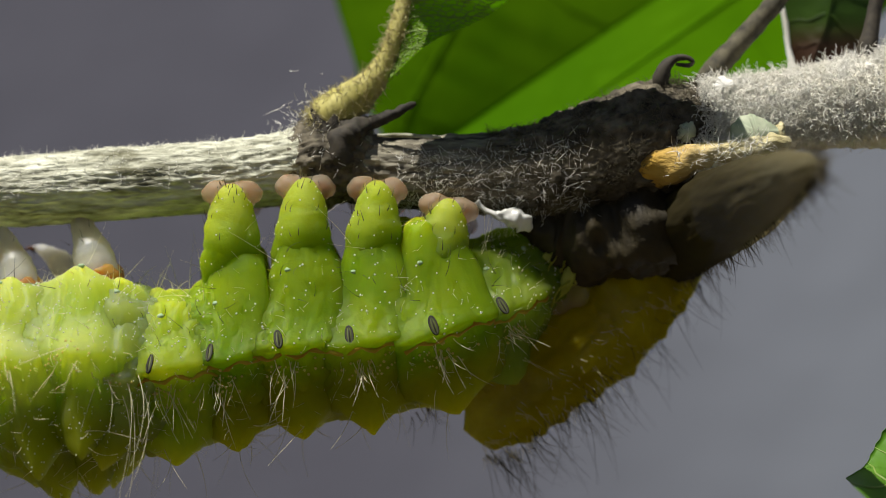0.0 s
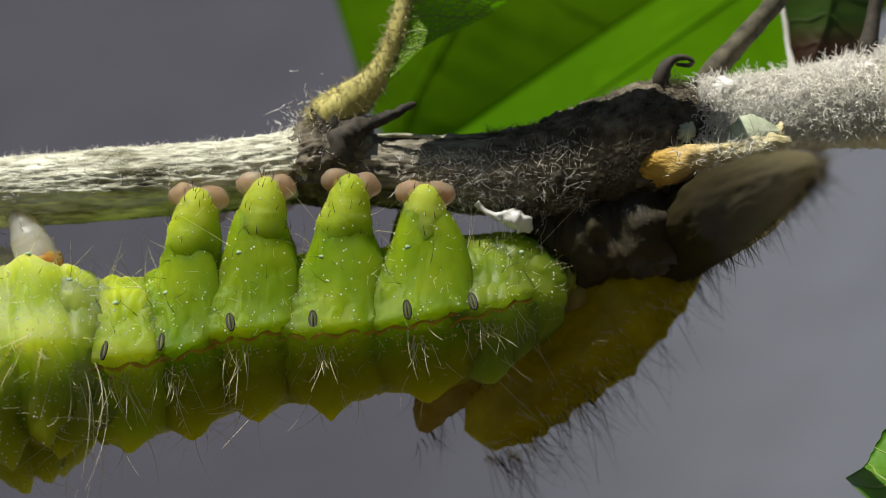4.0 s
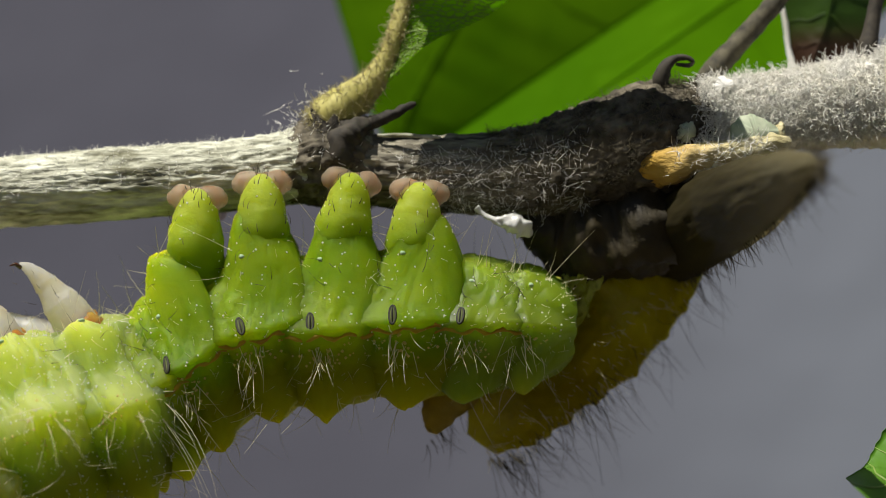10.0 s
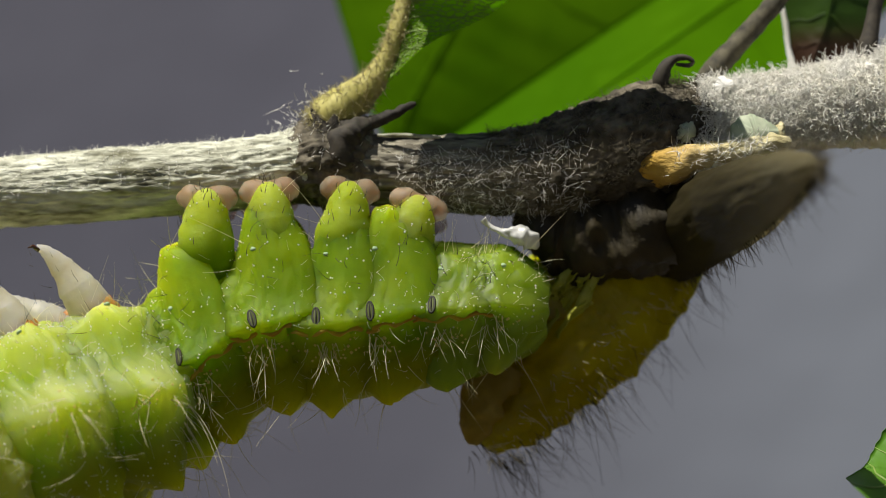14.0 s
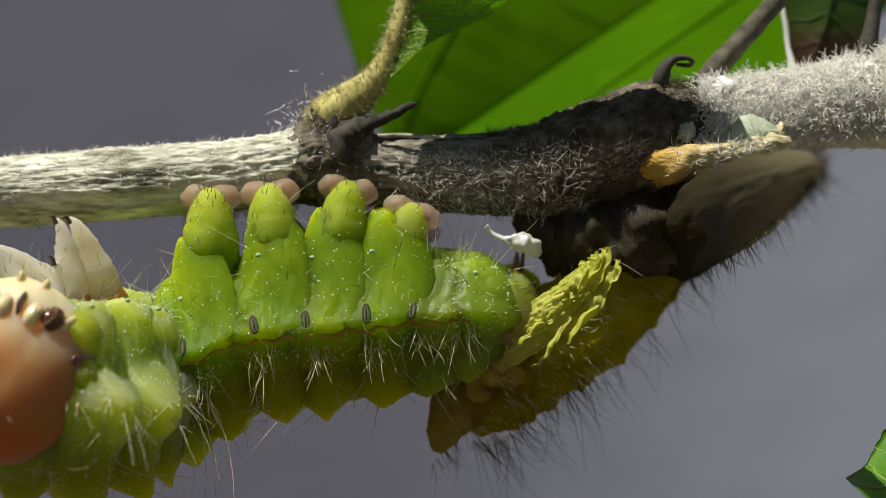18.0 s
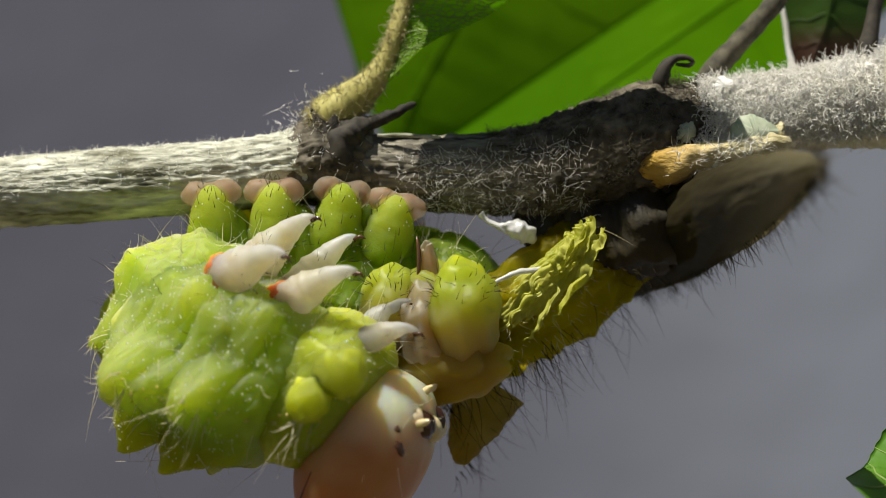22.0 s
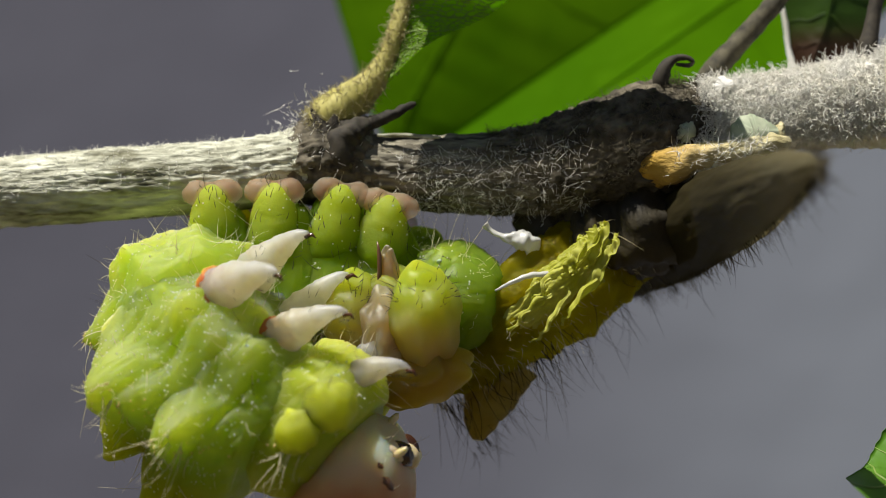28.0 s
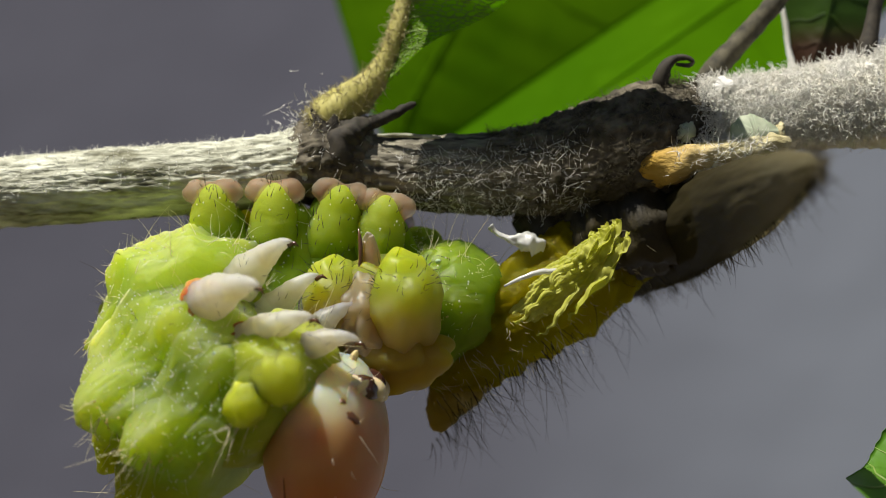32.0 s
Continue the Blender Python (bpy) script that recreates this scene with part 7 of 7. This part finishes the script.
    walk(body["back_p6"], [at(0, 795, 386, 50, 0, 10, -0), at(0.5, 770, 374, 50, 0, 10, -0), at(1, 742, 356, 50, 0, 7, -0), at(1.5, 730, 354, 50, 0, 0, -0), at(2, 748, 359, 50, 0, -1, -0), at(2.5, 759, 360, 50, 0, -6, -0),
        at(3, 770, 362, 50, 0, -2, -0), at(3.5, 762, 362, 50, 0, -1, -0), at(5.5, 735, 349, 50, 0, 13, -0), at(6, 731, 351, 50, 0, 2, -0), at(6.5, 738, 349, 50, 0, 3, -0), at(7, 737, 357, 50, 0, 3, -0),
        at(7.5, 737, 358, 50, 0, 4, -0), at(8, 737, 363, 50, 0, 7, -0), at(8.5, 744, 369, 50, 0, 14, -0), at(9, 743, 366, 50, 0, 11, -0), at(9.5, 743, 355, 50, 0, 7, -0), at(10, 743, 357, 50, 0, 5, -0),
        at(10.5, 743, 364, 50, 0, 7, -0), at(11, 746, 370, 50, 0, 13, -0), at(11.5, 748, 380, 50, 0, 19, -0), at(12, 743, 377, 50, 0, 20, -0), at(12.5, 746, 374, 50, 0, 16, -0), at(13, 743, 363, 50, 0, 13, -0),
        at(13.5, 743, 375, 50, 0, 15, -0), at(14, 743, 380, 50, 0, 18, -0), at(14.5, 742, 383, 50, 0, 20, -0), at(16.5, 743, 374, 50, 0, 16, -0), at(17, 738, 387, 50, 0, 17, -0), at(17.5, 735, 389, 50, 0, 18, -0),
        at(18, 732, 394, 50, 0, 19, -0), at(18.5, 729, 401, 50, 0, 19, -2), at(19, 720, 384, 50, 0, 14, -4), at(19.5, 716, 383, 50, 0, 15, -6), at(20, 712, 382, 50, 0, 15, -8), at(20.5, 710, 382, 50, 0, 15, -10),
        at(21, 707, 381, 50, 0, 16, -13), at(21.5, 705, 380, 50, 0, 15, -13), at(22, 703, 380, 50, 0, 15, -13), at(22.5, 700, 380, 50, 0, 14, -13), at(23, 698, 379, 50, 0, 13, -13), at(23.5, 697, 379, 50, 0, 13, -13),
        at(24, 696, 379, 50, 0, 13, -13), at(24.5, 696, 379, 50, 0, 13, -13), at(25, 695, 379, 50, 0, 13, -13), at(25.5, 694, 379, 50, 0, 13, -13), at(27.5, 691, 380, 50, 0, 13, -13), at(28, 690, 380, 50, 0, 13, -13),
        at(28.5, 689, 380, 50, 0, 13, -13), at(29, 689, 380, 50, 0, 13, -13), at(29.5, 688, 380, 50, 0, 13, -13), at(30, 687, 380, 50, 0, 12, -13), at(30.5, 686, 380, 50, 0, 12, -13), at(31, 686, 380, 50, 0, 12, -13),
        at(31.5, 685, 380, 50, 0, 12, -13), at(32, 684, 380, 50, 0, 12, -13)])
    walk(old["middle"], [sk(0, 1240, 395, 60, -5), sk(0.5, 1240, 395, 60, -6), sk(1, 1240, 395, 60, -6), sk(1.5, 1240, 395, 60, -6), sk(2, 1240, 395, 60, -6), sk(2.5, 1240, 395, 60, -6), sk(3, 1240, 395, 60, -6),
        sk(3.5, 1240, 395, 60, -5), sk(5.5, 1240, 395, 60, -6), sk(6, 1240, 395, 60, -6), sk(6.5, 1240, 395, 60, -6), sk(7, 1240, 395, 60, -6), sk(7.5, 1240, 395, 60, -5), sk(8, 1240, 395, 60, -5),
        sk(8.5, 1240, 395, 60, -6), sk(9, 1240, 395, 60, -6), sk(9.5, 1240, 395, 60, -6), sk(10, 1240, 395, 60, -6), sk(10.5, 1240, 395, 60, -5), sk(11, 1240, 395, 60, -5), sk(11.5, 1240, 395, 60, -5),
        sk(12, 1240, 395, 60, -6), sk(12.5, 1240, 395, 60, -6), sk(13, 1240, 395, 60, -6), sk(13.5, 1240, 395, 60, -6), sk(14, 1240, 395, 60, -6), sk(14.5, 1240, 395, 60, -6), sk(16.5, 1240, 395, 60, -6),
        sk(17, 1240, 395, 49, -5), sk(17.5, 1233, 385, 39, -5), sk(18, 1227, 375, 28, -4), sk(18.5, 1220, 365, 17, -3), sk(19, 1213, 355, 6, -2), sk(19.5, 1207, 345, -4, -1), sk(20, 1200, 335, -15, 1),
        sk(20.5, 1200, 335, -15, 1), sk(21, 1200, 335, -15, 1), sk(21.5, 1200, 335, -15, 0), sk(22, 1200, 335, -15, 1), sk(22.5, 1200, 335, -15, 0), sk(23, 1200, 335, -15, 0), sk(23.5, 1200, 335, -15, 0),
        sk(24, 1200, 335, -15, 0), sk(24.5, 1200, 335, -15, 1), sk(25, 1200, 335, -15, 0), sk(25.5, 1200, 335, -15, 1), sk(27.5, 1200, 335, -15, 1), sk(28, 1200, 335, -15, 1), sk(28.5, 1200, 335, -15, 1),
        sk(29, 1200, 335, -15, 1), sk(29.5, 1200, 335, -15, 0), sk(30, 1200, 335, -15, 0), sk(30.5, 1200, 335, -15, 0), sk(31, 1200, 335, -15, 0), sk(31.5, 1200, 335, -15, 1), sk(32, 1200, 335, -15, 1)])
    walk(old["rim"], [sk(0, 974, 492, 20, -5), sk(0.5, 985, 496, 20, -3), sk(1, 1012, 500, 20, 1), sk(1.5, 1023, 491, 20, 3), sk(2, 1026, 480, 20, 3), sk(2.5, 1014, 485, 20, 1), sk(3, 987, 485, 20, -3),
        sk(3.5, 971, 491, 20, -5), sk(5.5, 1005, 511, 20, 0), sk(6, 1013, 501, 20, 1), sk(6.5, 1006, 505, 20, 0), sk(7, 982, 518, 20, -3), sk(7.5, 976, 522, 20, -4), sk(8, 968, 530, 20, -6),
        sk(8.5, 983, 542, 20, -3), sk(9, 1015, 557, 20, 2), sk(9.5, 1008, 545, 20, 0), sk(10, 997, 548, 20, -1), sk(10.5, 970, 540, 20, -5), sk(11, 970, 530, 20, -5), sk(11.5, 975, 540, 20, -4),
        sk(12, 995, 545, 20, -2), sk(12.5, 1020, 560, 20, 2), sk(13, 990, 530, 20, -2), sk(13.5, 997, 528, 20, -1), sk(14, 1003, 525, 20, 0), sk(14.5, 1025, 535, 20, 3), sk(16.5, 1025, 520, -60, 1),
        sk(17, 977, 493, -90, -6), sk(17.5, 1000, 521, -90, -3), sk(18, 1025, 531, -90, 1), sk(18.5, 1035, 534, -90, 2), sk(19, 1075, 525, -90, 8), sk(19.5, 1060, 530, -90, 6), sk(20, 990, 467, -90, -5),
        sk(20.5, 980, 444, -90, -6), sk(21, 985, 439, -90, -5), sk(21.5, 1002, 459, -90, -3), sk(22, 1003, 479, -90, -3), sk(22.5, 1009, 465, -90, -2), sk(23, 1022, 484, -90, 0), sk(23.5, 1017, 485, -90, 0),
        sk(24, 1017, 473, -90, 0), sk(24.5, 1012, 476, -90, -1), sk(25, 1019, 482, -90, 0), sk(25.5, 1017, 478, -90, 0), sk(27.5, 1022, 488, -90, 0), sk(28, 1023, 485, -90, 0), sk(28.5, 1026, 479, -90, 1),
        sk(29, 1032, 465, -90, 2), sk(29.5, 1043, 488, -90, 3), sk(30, 1042, 494, -90, 3), sk(30.5, 1045, 499, -90, 4), sk(31, 1045, 500, -90, 4), sk(31.5, 1036, 493, -90, 2), sk(32, 1040, 479, -90, 3)])
    walk(old["horn"], [sk(0, 751, 640, 20, 8), sk(0.5, 738, 648, 20, 9), sk(1, 726, 657, 20, 11), sk(1.5, 731, 671, 20, 10), sk(2, 736, 685, 20, 9), sk(2.5, 755, 688, 20, 7), sk(3, 774, 690, 20, 5),
        sk(3.5, 759, 685, 20, 7), sk(5.5, 764, 694, 20, 6), sk(6, 799, 684, 20, 2), sk(6.5, 768, 678, 20, 5), sk(7, 748, 700, 20, 8), sk(7.5, 750, 701, 20, 8), sk(8, 765, 701, 20, 6),
        sk(8.5, 768, 684, 20, 5), sk(9, 793, 677, 20, 3), sk(9.5, 829, 677, 20, -2), sk(10, 773, 688, 20, 5), sk(10.5, 753, 697, 20, 7), sk(11, 744, 697, 20, 8), sk(11.5, 780, 698, 20, 4),
        sk(12, 832, 686, 20, -2), sk(12.5, 858, 698, 20, -5), sk(13, 849, 692, 20, -4), sk(13.5, 831, 704, 20, -2), sk(14, 835, 708, 20, -2), sk(14.5, 838, 711, 20, -3), sk(16.5, 853, 725, 20, -5),
        sk(17, 822, 728, 20, -1), sk(17.5, 792, 723, 20, 3), sk(18, 781, 722, 20, 4), sk(18.5, 809, 746, 20, 1), sk(19, 852, 726, 20, -5), sk(19.5, 875, 739, 20, -7), sk(20, 833, 711, 20, -2),
        sk(20.5, 804, 714, 20, 1), sk(21, 770, 717, 20, 5), sk(21.5, 755, 725, 20, 7), sk(22, 816, 743, 20, -0), sk(22.5, 832, 700, 20, -2), sk(23, 804, 725, 20, 1), sk(23.5, 786, 740, 20, 3),
        sk(24, 812, 749, 20, 0), sk(24.5, 856, 710, 20, -5), sk(25, 861, 711, 20, -6), sk(25.5, 847, 700, 20, -4), sk(27.5, 826, 705, 20, -1), sk(28, 842, 700, 20, -3), sk(28.5, 865, 694, 20, -6),
        sk(29, 838, 682, 20, -3), sk(29.5, 819, 728, 20, -1), sk(30, 822, 736, 20, -1), sk(30.5, 830, 743, 20, -2), sk(31, 821, 740, 20, -1), sk(31.5, 833, 734, 20, -2), sk(32, 780, 685, 20, 4)])
    walk(old["bit"], [sk(0, 905, 385, -70, 0), sk(0.5, 905, 385, -70, 0), sk(1, 905, 385, -70, 0), sk(1.5, 905, 385, -70, 0), sk(2, 905, 385, -70, 0), sk(2.5, 905, 385, -70, 0), sk(3, 905, 385, -70, 0),
        sk(3.5, 905, 386, -70, 0), sk(5.5, 905, 388, -70, 0), sk(6, 905, 388, -70, 0), sk(6.5, 905, 389, -70, 0), sk(7, 905, 389, -70, 0), sk(7.5, 905, 390, -70, 0), sk(8, 905, 390, -70, 0),
        sk(8.5, 905, 391, -70, 0), sk(9, 905, 392, -70, 0), sk(9.5, 905, 394, -70, 0), sk(10, 905, 395, -70, 0), sk(10.5, 905, 396, -70, 0), sk(11, 905, 398, -70, 0), sk(11.5, 905, 399, -70, 0),
        sk(12, 905, 400, -70, 0), sk(12.5, 908, 404, -70, 0), sk(13, 911, 408, -70, 0), sk(13.5, 914, 412, -70, 0), sk(14, 917, 416, -70, 0), sk(14.5, 920, 420, -70, 0), sk(16.5, 920, 409, -70, 0),
        sk(17, 920, 406, -70, 0), sk(17.5, 920, 417, -70, 0), sk(18, 921, 429, -70, 0), sk(18.5, 915, 429, -70, 0), sk(19, 938, 448, -70, 0), sk(19.5, 926, 443, -70, 0), sk(20, 911, 396, -70, 0),
        sk(20.5, 908, 388, -70, 0), sk(21, 908, 386, -70, 0), sk(21.5, 912, 397, -70, 0), sk(22, 912, 406, -70, 0), sk(22.5, 915, 402, -70, 0), sk(23, 921, 412, -70, 0), sk(23.5, 918, 414, -70, 0),
        sk(24, 917, 409, -70, 0), sk(24.5, 917, 409, -70, 0), sk(25, 918, 417, -70, 0), sk(25.5, 918, 415, -70, 0), sk(27.5, 920, 426, -70, 0), sk(28, 920, 425, -70, 0), sk(28.5, 921, 422, -70, 0),
        sk(29, 924, 418, -70, 0), sk(29.5, 932, 435, -70, 0), sk(30, 932, 438, -70, 0), sk(30.5, 935, 442, -70, 0), sk(31, 932, 442, -70, 0), sk(31.5, 929, 437, -70, 0), sk(32, 929, 428, -70, 0)])
    walk(old["thread"], [sk(0, 904, 500, 60, -3), sk(0.5, 914, 504, 60, -2), sk(1, 942, 508, 60, 1), sk(1.5, 953, 499, 60, 2), sk(2, 956, 488, 60, 2), sk(2.5, 944, 493, 60, 1), sk(3, 918, 493, 60, -2),
        sk(3.5, 901, 499, 60, -3), sk(5.5, 935, 519, 60, -0), sk(6, 942, 509, 60, 1), sk(6.5, 936, 513, 60, 0), sk(7, 912, 526, 60, -2), sk(7.5, 906, 530, 60, -3), sk(8, 898, 538, 60, -4),
        sk(8.5, 913, 550, 60, -2), sk(9, 946, 565, 60, 1), sk(9.5, 938, 553, 60, 0), sk(10, 927, 556, 60, -1), sk(10.5, 900, 548, 60, -4), sk(11, 900, 538, 60, -4), sk(11.5, 905, 548, 60, -3),
        sk(12, 925, 553, 60, -1), sk(12.5, 950, 568, 60, 2), sk(13, 920, 538, 60, -2), sk(13.5, 926, 536, 60, -1), sk(14, 933, 533, 60, -0), sk(14.5, 955, 543, 60, 2), sk(16.5, 940, 528, 60, 0),
        sk(17, 892, 501, 60, -4), sk(17.5, 915, 529, 60, -2), sk(18, 940, 539, 60, 0), sk(18.5, 950, 542, 60, 2), sk(19, 990, 533, 60, 6), sk(19.5, 975, 538, 3, 4), sk(20, 904, 475, -53, -3),
        sk(20.5, 895, 452, -110, -4), sk(21, 900, 447, -110, -4), sk(21.5, 917, 467, -110, -2), sk(22, 918, 487, -110, -2), sk(22.5, 924, 473, -110, -1), sk(23, 937, 492, -110, 0), sk(23.5, 932, 493, -110, -0),
        sk(24, 932, 481, -110, -0), sk(24.5, 928, 484, -110, -1), sk(25, 934, 490, -110, -0), sk(25.5, 932, 486, -110, -0), sk(27.5, 937, 496, -110, 0), sk(28, 938, 493, -110, 0), sk(28.5, 941, 487, -110, 1),
        sk(29, 947, 473, -110, 1), sk(29.5, 958, 496, -110, 2), sk(30, 957, 502, -110, 2), sk(30.5, 960, 507, -110, 2), sk(31, 960, 508, -110, 2), sk(31.5, 950, 501, -110, 2), sk(32, 955, 487, -110, 2)])


motions()
